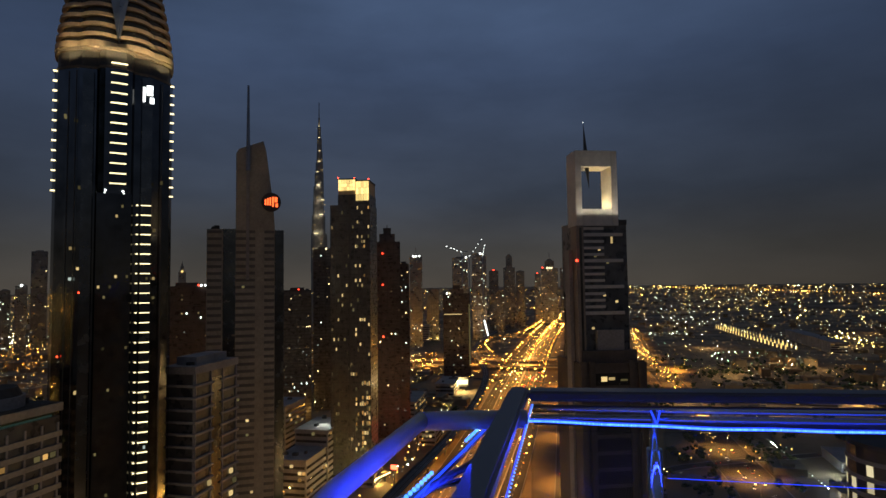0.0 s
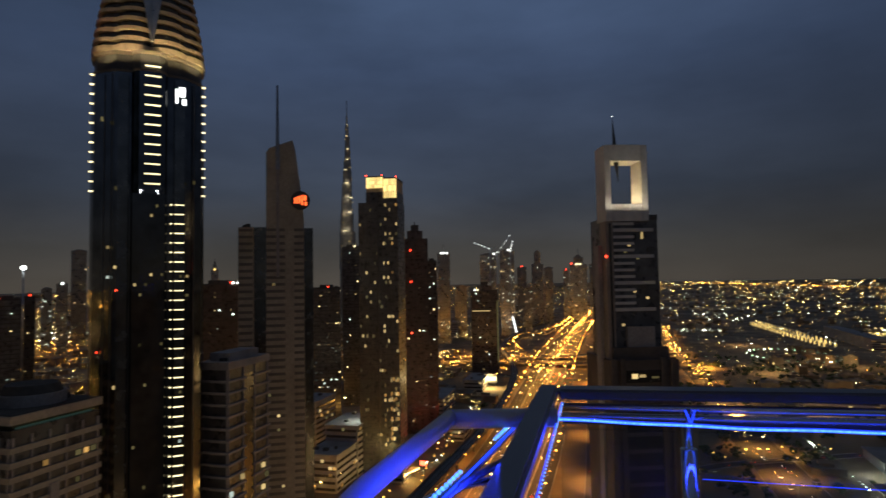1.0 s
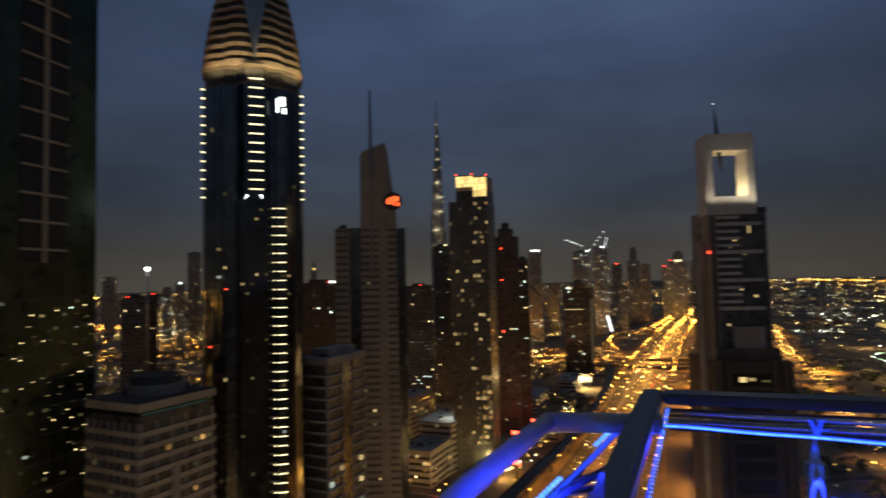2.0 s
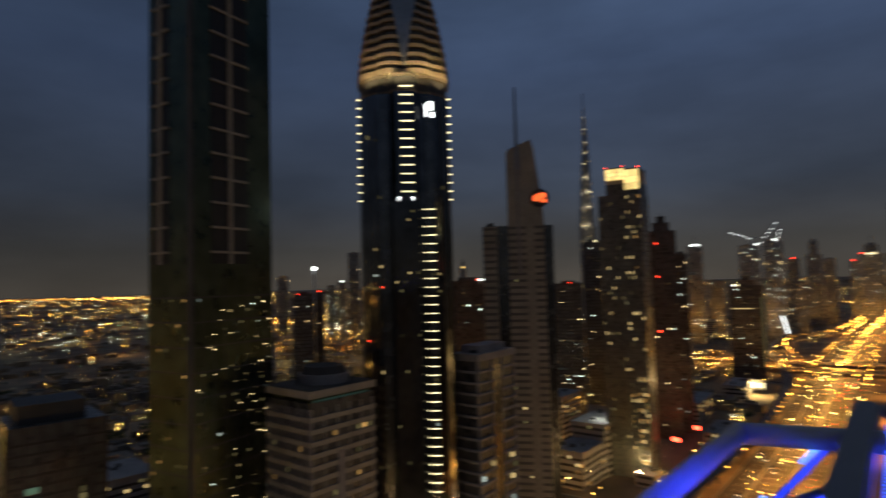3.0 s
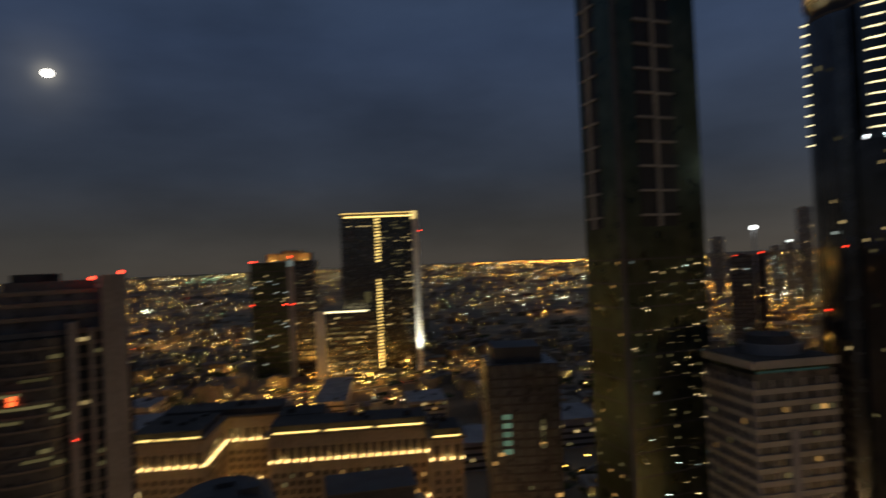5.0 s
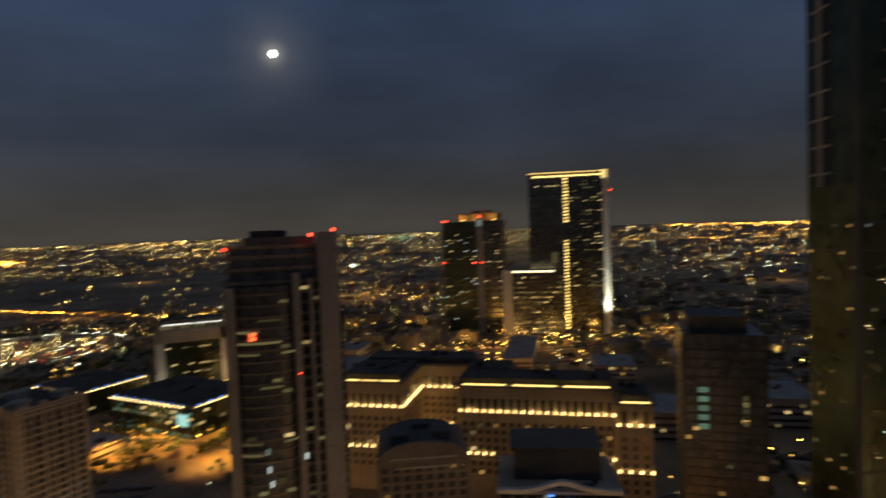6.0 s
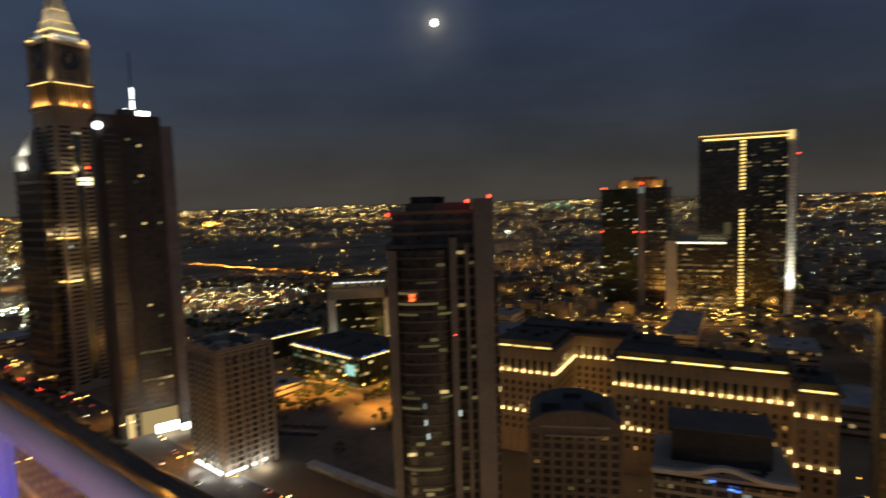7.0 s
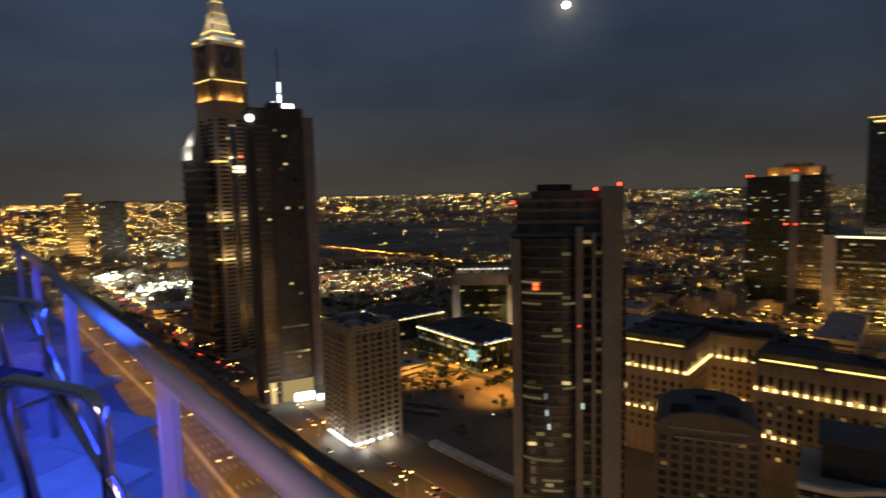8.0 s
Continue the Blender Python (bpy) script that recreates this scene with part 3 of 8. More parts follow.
    base = Matrix.Translation(top.location) @ Matrix.Rotation(radians(31.3), 4, "Z")
    for x, y in ((-15.5, -15), (-9, -20.5), (-2, -22.5), (4, -22.5), (11, -20.5), (17, -14)):
        lamp("crown_uplight", "SPOT", base @ Matrix.Translation((x, y, 225.5)) @ Euler((radians(160), 0, 0)).to_matrix().to_4x4(), 3300, WARM, 0.4, 120)
    for x in (-3, 3):
        lamp("bay_uplight", "POINT", base @ Matrix.Translation((x, -19.6, 179.4)), 420, COOL, 0.2)
    return top


def lattice_tower():
    """The dark green tower whose shaft carries two columns of gridded windows."""
    top = thing("skyscraper", "very tall dark green glass tower with gridded window columns", "skyscraper", bearing(51.1, 205), -2)
    X, Y = 34.7, 21.5     # east face along y, south face along x; the near corner is the origin
    box("shaft", top, -Y, 0, 0, X, 0, 330, GLASS_GREEN)
    box("corner_post", top, -0.9, 0.5, -0.5, 0.9, 0, 330, DARK_METAL)
    # the columns of framed windows stand proud on both seen faces
    for face, a0, a1, plane in (("E", 8.1, 23.2, 0.0), ("S", -18.9, -10.8, 0.0)):
        x, y, r = on_face(face, (a0 + a1) / 2, plane, -0.35)
        w = a1 - a0
        piece("window_recess", block(w, 1.0, 177, DARK_WINDOW), top, x, y, 153, r, "column of dark windows")
        x, y, r = on_face(face, (a0 + a1) / 2, plane, 0.3)
        piece("mullion", block(1.5, 0.9, 177, CONCRETE), top, x, y, 153, r, "pale concrete mullion")
        for i in range(21):
            piece("transom", block(w + 0.6, 0.8, 0.8, CONCRETE), top, x, y, 156.5 + i * 8.36, r)
    for i in range(41):
        for face, a0, a1 in (("E", 0.6, X), ("S", -Y, -0.6)):
            x, y, r = on_face(face, (a0 + a1) / 2, 0, 0.05)
            if i < 18:
                piece("floor_line", block(a1 - a0, 0.14, 0.5, DARK_METAL), top, x, y, 4 + i * 8.1, r)
    for j in range(1, 8):
        piece("mullion", block(0.22, 0.22, 151, DARK_METAL), top, 0.05, j * 4.5, 0)
    lit(top, "E", 0.8, X, 0.0, 30, 4.05, 28, 1.5, 0.05, (LIT_WARM, LIT_DIM, LIT_DIM, LIT_WHITE), 21, w=0.6, h=0.22)
    lit(top, "S", -Y, -0.8, 0.0, 30, 4.05, 28, 1.5, 0.06, (LIT_AMBER, LIT_DIM), 22, w=0.6, h=0.22)
    # Glowing specks stand for city lights mirrored in the lower glass.
    rng = random.Random(24)
    for mat, n in ((TOWER_WARM, 100), (TOWER_WHITE, 16)):
        spots = []
        for i in range(n):
            z = 30 + 112 * rng.random() ** 0.7
            spots.append((0.12, 1 + (X - 2) * rng.random() ** 0.75, z, 0.2, rng.uniform(0.2, 0.8), rng.uniform(0.12, 0.34)))
        joined("window_glow", spots, mat, top)
    return top


def balcony_office():
    """The block with white floor bands, a green glass attic and a drum on its roof."""
    top = thing("office_block", "mid-rise office block with pale floor bands and drum on the roof", "office building", bearing(40.8, 205), -12)
    W, D, z = 25.0, 29.0, 109.0    # south face width along x, east face along y
    box("core", top, -W, 0, 0, D, 0, z - 4, NIGHT_GLASS)
    bands(top, -W, 0, 0, D, 1.5, 4.05, 25, 1.6, 0.6, CONCRETE)
    box("attic", top, -W + 1, -1, 1, D - 1, z - 6.5, z - 2.4, GLASS_GREEN, "green glass attic floor")
    box("attic_glow", top, -0.95, -0.8, 2, D - 2, z - 6.2, z - 3.4, GREEN_DIM)
    box("cornice", top, -W - 0.7, 0.7, -0.7, D + 0.7, z - 2.4, z, CONCRETE)
    box("roof", top, -W, 0, 0, D, z, z + 0.3, ROOF_FELT)
    drum = bmesh.new()
    bmesh.ops.create_cone(drum, cap_ends=True, segments=40, radius1=9.2, radius2=9.2, depth=3.4, matrix=Matrix.Translation((-12.5, 16, z + 2)))
    part("drum", drum, CONCRETE_GREY, top, "round plant housing on the roof")
    cap = bmesh.new()
    bmesh.ops.create_cone(cap, cap_ends=True, segments=40, radius1=8.4, radius2=7.2, depth=2.6, matrix=Matrix.Translation((-12.5, 16, z + 5)))
    part("drum_top", cap, ROOF_FELT, top)
    roof_plant(top, -W, 0, 0, D, z + 0.3, 3, 6)
    piers(top, "E", 0.6, D - 0.6, 6, 0.0, 0, z - 6, 0.7, 0.35, CONCRETE_GREY)
    piers(top, "S", -W + 0.6, -0.6, 8, 0.0, 0, z - 6, 0.7, 0.35, CONCRETE_GREY)
    box("stair_bay", top, -0.6, 0.9, 11.5, 14.5, 0, z - 22, CONCRETE_GREY)
    lit(top, "E", 0.8, D - 0.8, 0.0, 1.5, 4.05, 25, 2.6, 0.028, (LIT_WARM, LIT_AMBER, LIT_DIM), 31, w=0.5, h=0.36, lift=0.5)
    lit(top, "E", 4, D - 0.8, 0.0, 90.6, 4.05, 1, 2.6, 0.8, (LIT_AMBER, LIT_DIM), 33, h=0.4, lift=0.5)
    lit(top, "S", -W, -0.8, 0.0, 1.5, 4.05, 24, 2.6, 0.04, (LIT_AMBER, LIT_DIM), 32, h=0.42, lift=0.5)
    return top


def ribbed_flats():
    """The stepped apartment block with ribbed balconies on both sides of a dark glass slot."""
    top = thing("apartment_block", "grey apartment tower with ribbed balconies and dark glass slot", "apartment building", bearing(24.78, 252), -10)
    W, D, z = 13.0, 29.0, 113.5
    box("core", top, -W, 0, 0, D, 0, z - 3, NIGHT_GLASS)
    for y0, y1 in ((0, 10.5), (18.5, D)):
        bands(top, -6, 0, y0, y1, 2, 4.7, 23, 0.9, 1.1, CONCRETE_GREY, "balcony")
        piers(top, "E", y0 + 0.2, y1 - 0.2, 2, 0.3, 0, z - 3, 0.5, 0.3, CONCRETE_GREY)
    bands(top, -W, -6.6, 0.6, D, 2, 4.7, 23, 0.9, 1.1, CONCRETE_GREY, "balcony")
    piers(top, "S", -W + 0.2, -0.2, 2, -0.3, 0, z - 3, 0.5, 0.3, CONCRETE_GREY)
    box("glass_slot", top, -2, 0.25, 11, 18, 0, z - 6, GLASS, "tall dark glass slot")
    box("roof_slab", top, -W - 0.8, 0.8, -0.8, D + 0.8, z - 3, z, CONCRETE_GREY)
    box("roof_house", top, -W + 2, -2, 4, D - 4, z, z + 3.2, CONCRETE_GREY)
    roof_plant(top, -W, 0, 0, D, z, 8, 4)
    lit(top, "E", 0.5, D, 0.0, 2, 4.7, 22, 2.4, 0.05, (LIT_DIM, LIT_WARM, LIT_WHITE), 41, h=0.4, lift=0.4, depth=0.9)
    return top


def needle_tower():
    """The concrete tower with a raked top, two side wings and a needle."""
    top = thing("hotel_tower", "beige concrete tower with raked top, needle and round red sign", "skyscraper", bearing(19.45, 322), 17)
    # the near corner of the shaft is the origin; wings stand back on both sides
    bm = bmesh.new()
    prof = [(-11.1, 0), (8.4, 0), (8.4, 176), (7.6, 188), (4.0, 216), (2.6, 221.2), (-9.6, 216.6), (-11.1, 214.0)]
    f0 = [bm.verts.new((x * 0.999, -0.4, z)) for x, z in prof]
    f1 = [bm.verts.new((x * 0.97, 10, z)) for x, z in prof]
    n = len(prof)
    bm.faces.new(f0)
    bm.faces.new(f1[::-1])
    for i in range(n):
        bm.faces.new((f0[i], f1[i], f1[(i + 1) % n], f0[(i + 1) % n]))
    bmesh.ops.recalc_face_normals(bm, faces=bm.faces[:])
    part("shaft", bm, CONCRETE, top)
    box("needle_fin", top, -5.9, -4.3, -1.4, -0.4, 148, 216, CONCRETE_GREY, "grey fin below the needle")
    needle = bmesh.new()
    bmesh.ops.create_cone(needle, cap_ends=True, segments=12, radius1=1.15, radius2=0.55, depth=45.5, matrix=Matrix.Translation((-5.1, -1.0, 227.7)))
    part("needle", needle, ALU, top, "grey tapering needle")
    for x0, x1, z1 in ((-25.4, -17.6, 174.5),):
        box("wing", top, x0, x1, 2, 14, 0, z1, CONCRETE)
    box("glass_slot", top, -17.6, -11.1, 4, 12, 0, 174.8, GLASS, "dark glass slot between shaft and wing")
    box("wing", top, 8.2, 13.0, 3, 9, 0, 174.2, GLASS, "narrow dark glass wing")
    box("edge_pier", top, -1.2, 3.0, -0.9, 0, 0, 178, CONCRETE, "plain concrete pier")
    strip = block(9.6, 0.5, 1.5, SHADED_BAND)
    strip2 = block(5.0, 0.5, 1.5, SHADED_BAND)
    strip3 = block(7.0, 0.5, 1.5, SHADED_BAND)
    for i in range(48):
        z = 3 + i * 3.6
        piece("window_band", strip, top, -6.2, -0.35, z)
        piece("window_band", strip2, top, 5.7, -0.35, z)
        piece("window_band", strip3, top, -21.6, 1.9, z)
    sign = bmesh.new()
    bmesh.ops.create_cone(sign, cap_ends=True, segments=32, radius1=5.0, radius2=5.0, depth=0.8, matrix=Matrix.Translation((6.6, -1.3, 188.6)) @ Matrix.Rotation(radians(90), 4, "X"))
    disc = part("sign_disc", sign, DARK_METAL, top, "dark round sign")
    for x0, x1, z0, z1 in ((3.4, 4.1, 187, 190), (4.6, 5.3, 187, 190.6), (5.8, 6.5, 187, 191), (7.1, 7.9, 186.2, 191.4), (8.3, 9.7, 188.6, 191.2), (8.8, 10, 186, 187.9)):
        box("sign_stroke", disc, x0, x1, -2.0, -1.7, z0, z1, SIGN_RED)
    lit(top, "S", -10.8, -1.4, -0.5, 3, 3.6, 48, 2.0, 0.02, (LIT_DIM, LIT_WARM), 51, h=0.35, lift=0.06)
    lit(top, "S", 3.2, 8.2, -0.5, 3, 3.6, 46, 2.0, 0.03, (LIT_DIM, LIT_WARM), 52, h=0.35, lift=0.06)
    roof_plant(top, -25.6, -17.6, 2, 20, 174.5, 4, 3)
    return top


def spire_giant():
    """The far, stepped super-tall spire."""
    d = 2222.0
    top = thing("skyscraper", "super-tall stepped silver spire, far off, with light rings", "skyscraper", bearing(13.85, d), 20)
    steps = [(0, 88), (110, 80), (190, 73), (262, 66), (330, 56), (400, 48), (455, 43), (510, 37), (560, 31), (600, 26), (640, 21), (690, 15), (735, 7)]
    for i, (z, w) in enumerate(steps):
        z1 = steps[i + 1][0] if i + 1 < len(steps) else 770
        out = []
        for j in range(24):
            a = 2 * math.pi * j / 24
            r = w / 2 * (0.80 + 0.2 * math.cos(3 * a + i * 0.7))
            out.append((r * math.cos(a), r * math.sin(a)))
        part("tier", prism(out, z, z1, 0.96), STEEL_CLAD, top)
        rng = random.Random(i)
        if z > 90:
            for s in range(4):
                a = -math.pi / 2 + rng.uniform(-1.0, 1.0)
                piece("light_ring", block(w * (0.3 if s == 0 else 0.08), 2.0, 1.6, LED_WARM if s == 0 else LIT_WARM), top, w * 0.47 * math.cos(a), w * 0.47 * math.sin(a), z + (2 if s == 0 else rng.uniform(0.2, 0.9) * (z1 - z)), math.degrees(a) + 90)
    part("pinnacle", rod([(0, 0, 765), (0, 0, 800), (0, 0, 828)], 1.6, 8), ALU, top)
    base = Matrix.Translation(top.location)
    for z in (265, 335, 402, 458, 512):
        for s in (-1, 1):
            lamp("terrace_uplight", "POINT", base @ Matrix.Translation((s * 16 * (1 - z / 900) + 4, -34 * (1 - z / 900) - 8, z)), 3600, (1.0, 0.86, 0.58), 1.0)
    return top


def golden_crown_tower():
    """The dark tower with a glowing golden glass crown."""
    d = 452.0
    top = thing("skyscraper", "dark glass tower with glowing golden glass crown", "skyscraper", bearing(11.0, d), -4)
    # near corner between the two seen faces is the origin: south face to -x, east face along y
    box("shaft", top, -15, 16, 0, 24, 0, 205.5, NIGHT_GLASS)
    box("upper_shaft", top, -9, 15.6, 0.5, 23, 205.5, 213.5, NIGHT_GLASS)
    box("corner_fin", top, -0.5, 0.5, -0.5, 0.2, 0, 213, DARK_METAL)
    for x0, x1, z0, z1 in ((-8.6, 4.6, 216.5, 225.0), (5.0, 15.2, 208.5, 223.5)):
        n = 6 if x0 < 0 else 5
        for i in range(n):
            for j in range(3):
                a, b = x0 + (x1 - x0) * i / n, x0 + (x1 - x0) * (i + 1) / n
                c, e = z0 + (z1 - z0) * j / 3, z0 + (z1 - z0) * (j + 1) / 3
                box("golden_pane", top, a + 0.12, b - 0.12, 0.0, 0.35, c + 0.12, e - 0.12, GOLD_GLASS)
    box("crown_wall", top, -8.6, 15.2, 0.6, 22, 213.5, 223.2, STONE_SAND)
    box("crown_rim", top, -9, 4.8, -0.3, 22.4, 225, 225.8, DARK_METAL)
    box("crown_rim", top, 4.8, 15.6, -0.3, 22.4, 223.5, 224.3, DARK_METAL)
    beacons(top, ((-8.6, 0, 225.8), (4, 0, 225.8), (15, 0, 224.3)), 1.1)
    bands(top, -15, 16, 0, 24, 4, 3.7, 54, 0.5, 0.12, DARK_METAL)
    for x in range(-14, 16, 3):
        box("mullion", top, x - 0.15, x + 0.15, -0.3, 0, 0, 205, DARK_METAL)
    lit(top, "S", 4, 15.6, 0.0, 20, 3.7, 50, 1.6, 0.2, (LIT_WARM, LIT_WARM, LIT_DIM, LIT_AMBER), 61, w=0.6, h=0.62, lift=0.2)
    lit(top, "S", -14.6, 3.6, 0.0, 20, 3.7, 50, 1.6, 0.045, (LIT_WARM, LIT_DIM), 62, w=0.6, h=0.62, lift=0.2)
    lit(top, "S", 9, 15.6, 0.0, 10, 3.7, 18, 1.6, 0.4, (LIT_AMBER, LIT_WARM, LIT_DIM), 63, w=0.8, h=0.7, lift=0.15)
    return top


def plain_tower(name, label, az0, az1, d, z, depth=22.0, mat=None, trim=None, fh=3.7, chance=0.04, seed=1, step=None, red=(), mats=None, roof=(), spire=0.0):
    """A far tower between two bearings, with floor lines, mullions, small lit windows and a roof house."""
    mid = (az0 + az1) / 2
    w = 2 * d * math.tan(radians(abs(az0 - az1) / 2))
    # Beyond 1 km the paler glass and trim carry the haze in their colour.
    mat, trim = mat or (HAZED_GLASS if d > 1000 else NIGHT_GLASS), trim or (HAZED_TRIM if d > 1000 else NIGHT_TRIM)
    mats = mats or (TOWER_WARM, TOWER_WARM, TOWER_WHITE)
    top = thing(name, label, "skyscraper", bearing(mid, d), mid)
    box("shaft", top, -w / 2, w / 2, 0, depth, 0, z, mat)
    n = int(z / fh) - 1
    k = 1 if d < 1000 else 2
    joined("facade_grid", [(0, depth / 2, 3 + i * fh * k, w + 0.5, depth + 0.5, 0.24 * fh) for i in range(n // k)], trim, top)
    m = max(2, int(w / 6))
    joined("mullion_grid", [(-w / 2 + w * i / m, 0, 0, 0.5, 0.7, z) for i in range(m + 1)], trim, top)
    rng = random.Random(seed)
    if step:
        box("upper_shaft", top, -w / 2 * step[0], w / 2 * step[0], depth * 0.2, depth * 0.8, z, z + step[1], mat)
        box("roof_house", top, -w / 4 * step[0], w / 4 * step[0], depth * 0.35, depth * 0.65, z + step[1], z + step[1] + 6, trim)
    else:
        box("roof_house", top, -w / 4, w / 4, depth * 0.3, depth * 0.7, z, z + 4, trim)
        box("roof_tank", top, w * 0.3, w * 0.42, depth * 0.3, depth * 0.6, z, z + 2.6, trim)
    parapet(top, -w / 2, w / 2, 0, depth, z, 1.2, trim)
    if spire:
        part("mast", rod([(0, depth / 2, z), (0, depth / 2, z + spire * 0.6), (0, depth / 2, z + spire)], max(0.4, d / 2600), 6), trim, top)
    bay = max(1.7, d / 420)
    cols = max(2, int((w - 1) / bay))
    lights = {q: [] for q in mats}
    for f in range(1, n):
        busy = chance * rng.choice((0.2, 0.5, 1.0, 2.2))
        for i in range(cols):
            if rng.random() < busy:
                lights[rng.choice(mats)].append((-w / 2 + 0.5 + (i + 0.5) * (w - 1) / cols, -0.5, 3 + f * fh + 1.1, bay * rng.uniform(0.25, 0.6), 0.5, fh * rng.uniform(0.2, 0.4)))
    for q, spots in lights.items():
        joined("window_glow", spots, q, top)
    for x, q in roof:
        piece("roof_lamp", ball(max(0.8, d / 560), q), top, x * w / 2, -1.0, z + 1.6)
    beacons(top, [(x * w / 2, 0, z + 1.2) for x in red], max(1.0, d / 420))
    return top


def frame_tower():
    """The tower whose top is a lit concrete frame round an open square with a hanging needle."""
    d = 305.0
    top = thing("skyscraper", "tower with lit open concrete frame on top and hanging needle", "skyscraper", bearing(-10.96, d), 9)
    z1, zt = 175.0, 211.8
    W = 22.4
    # frame: two legs, a head and a sill round the opening
    dep = 13.5
    box("frame_leg", top, 0, 3.3, 0, dep, z1 - 2, zt, WHITE_PANEL, bevel=0.25)
    box("frame_leg", top, 19.0, W, 0, dep, z1 - 2, zt, WHITE_PANEL, bevel=0.25)
    box("frame_head", top, 3.3, 19.0, 0, dep, 203.6, zt - 0.02, WHITE_PANEL)
    box("frame_sill", top, 3.3, 19.0, 0, dep, z1 - 2, 181.6, WHITE_PANEL)
    bm = bmesh.new()
    v = [bm.verts.new(p) for p in ((6.6, 4.5, 227.5), (6.6, 3.4, 206), (8.8, 3.4, 206), (8.8, 5.6, 206), (6.6, 5.6, 206), (8.9, 4.5, 192.5))]
    for a, b in ((1, 2), (2, 3), (3, 4), (4, 1)):
        bm.faces.new((v[0], v[a], v[b]))
        bm.faces.new((v[5], v[b], v[a]))
    bmesh.ops.recalc_face_normals(bm, faces=bm.faces[:])
    part("needle", bm, DARK_METAL, top, "long dark needle hanging in the opening")
    # body
    box("shaft", top, 0.8, 27, 1.5, 26, 0, z1, NIGHT_GLASS)
    box("edge_leg", top, -0.2, 3.6, 0.2, 9, 0, z1 - 2, PIER_STONE)
    box("glass_slot", top, 1.3, 2.5, 0.0, 0.4, 60, 172, VOID)
    box("edge_leg", top, -2.6, -0.6, 5.5, 12, 0, z1 - 14, CONCRETE_GREY)
    for i in range(14):
        long = i % 4 == 1
        box("floor_band", top, 3.7, 24.6 if long else 14.5, 0.7, 1.6, 171 - i * 3.33, 172.4 - i * 3.33 + (0.3 if long else 0), WHITE_PANEL)
    box("dark_top", top, 4.2, 27.2, 1.2, 26.2, 173.5, z1 + 1.2, DARK_METAL)
    for x0, x1, za, zb in ((9.0, 23, 106, 120), ):
        box("plant_screen", top, x0, x1, -1.0, 1.5, za, zb, CONCRETE_GREY)
    box("podium", top, -1.5, 33, -4, 32, 0, 104, BROWN_TRIM)
    box("podium_step", top, 1.0, 29, -2, 28, 104, 110, BROWN_TRIM)
    for i in range(10):
        box("podium_window", top, 5, 24, -4.3, -4.0, 93 - i * 8, 99 - i * 8, VOID)
    for x in (0, 4.5, 25, 30):
        box("podium_pier", top, x - 1.4, x + 1.4, -5, -4.1, 0, 105, BROWN_TRIM)
    box("lit_window", top, 9, 12, -4.5, -4.35, 95, 97.4, LIT_WARM)
    box("lit_window", top, 12.8, 16, -4.5, -4.35, 95.6, 97, LIT_WARM)
    box("lit_window", top, 19, 22.6, -4.5, -4.35, 95, 96, LIT_DIM)
    lit(top, "S", 4.6, 24, 1.5, 110, 3.33, 18, 2, 0.025, (LIT_DIM, LIT_WARM), 71, h=0.35, lift=0.1)
    box("lit_window", top, 18.4, 19.4, 1.2, 1.45, 164, 167.5, LIT_WARM)
    beacons(top, ((-0.4, 0.0, 154.5),), 1.5)
    piece("aviation_light", ball(0.22, LED_WHITE), top, 6.6, 4.5, 227.6)
    base = Matrix.Translation(top.location) @ Matrix.Rotation(radians(9), 4, "Z")
    lamp("frame_uplight", "POINT", base @ Matrix.Translation((7.2, 6.5, 183.0)), 1500, (1.0, 0.80, 0.42), 0.5)
    lamp("frame_uplight", "POINT", base @ Matrix.Translation((14.6, 6.5, 183.0)), 2600, (1.0, 0.80, 0.42), 0.5)
    for x in (3, 12, 20):
        lamp("frame_flood", "SPOT", base @ Matrix.Translation((x, -7.5, 176.8)) @ Euler((radians(152), 0, 0)).to_matrix().to_4x4(), 2300, (1.0, 0.90, 0.70), 0.4, 110)
    return top


petal_tower(), lattice_tower(), balcony_office(), ribbed_flats(), needle_tower(), spire_giant(), golden_crown_tower(), frame_tower()
brown = plain_tower("skyscraper", "brown tower with red roof lights behind the golden crown", 8.6, 6.15, 565, 184, mat=BROWN_GLASS_DARK, trim=BROWN_TRIM, seed=2, chance=0.03, step=(0.62, 9), spire=18)
beacons(brown, ((-4.4, -0.9, 173), (-4.4, -0.9, 143), (-4.2, -0.9, 94)), 1.7)
plain_tower("skyscraper", "brown stone tower with ribbed side", 6.3, 5.3, 590, 163, mat=BROWN_GLASS_DARK, trim=BROWN_TRIM, seed=3, chance=0.04)
plain_tower("office_tower", "wide brown block with floodlit roof edge", 27.4, 23.6, 520, 144, mat=BROWN_GLASS_DARK, trim=BROWN_TRIM, seed=4, red=(0.5,), roof=((0.62, LED_WHITE), (0.8, LED_WHITE)), chance=0.03)
plain_tower("skyscraper", "distant slim tower with golden lit top", 26.2, 25.6, 1500, 178, seed=5, chance=0.06, step=(0.5, 14), roof=((0, LED_GOLD),), spire=26)
plain_tower("office_tower", "dark glass office tower with few lit windows", 17.2, 14.6, 640, 138, seed=6, chance=0.12, red=(0.1,))
plain_tower("skyscraper", "dark tower with white lamp on its roof edge", 14.4, 12.7, 700, 185, seed=7, chance=0.03, roof=((0.4, LED_WARM),))
plain_tower("skyscraper", "distant dark tower with white roof lamps", 5.2, 4.0, 1350, 205, seed=8, chance=0.07, mats=(TOWER_WHITE, TOWER_WARM), roof=((-0.4, LED_WHITE), (0.0, LED_WHITE), (0.55, LED_WHITE)), spire=22)
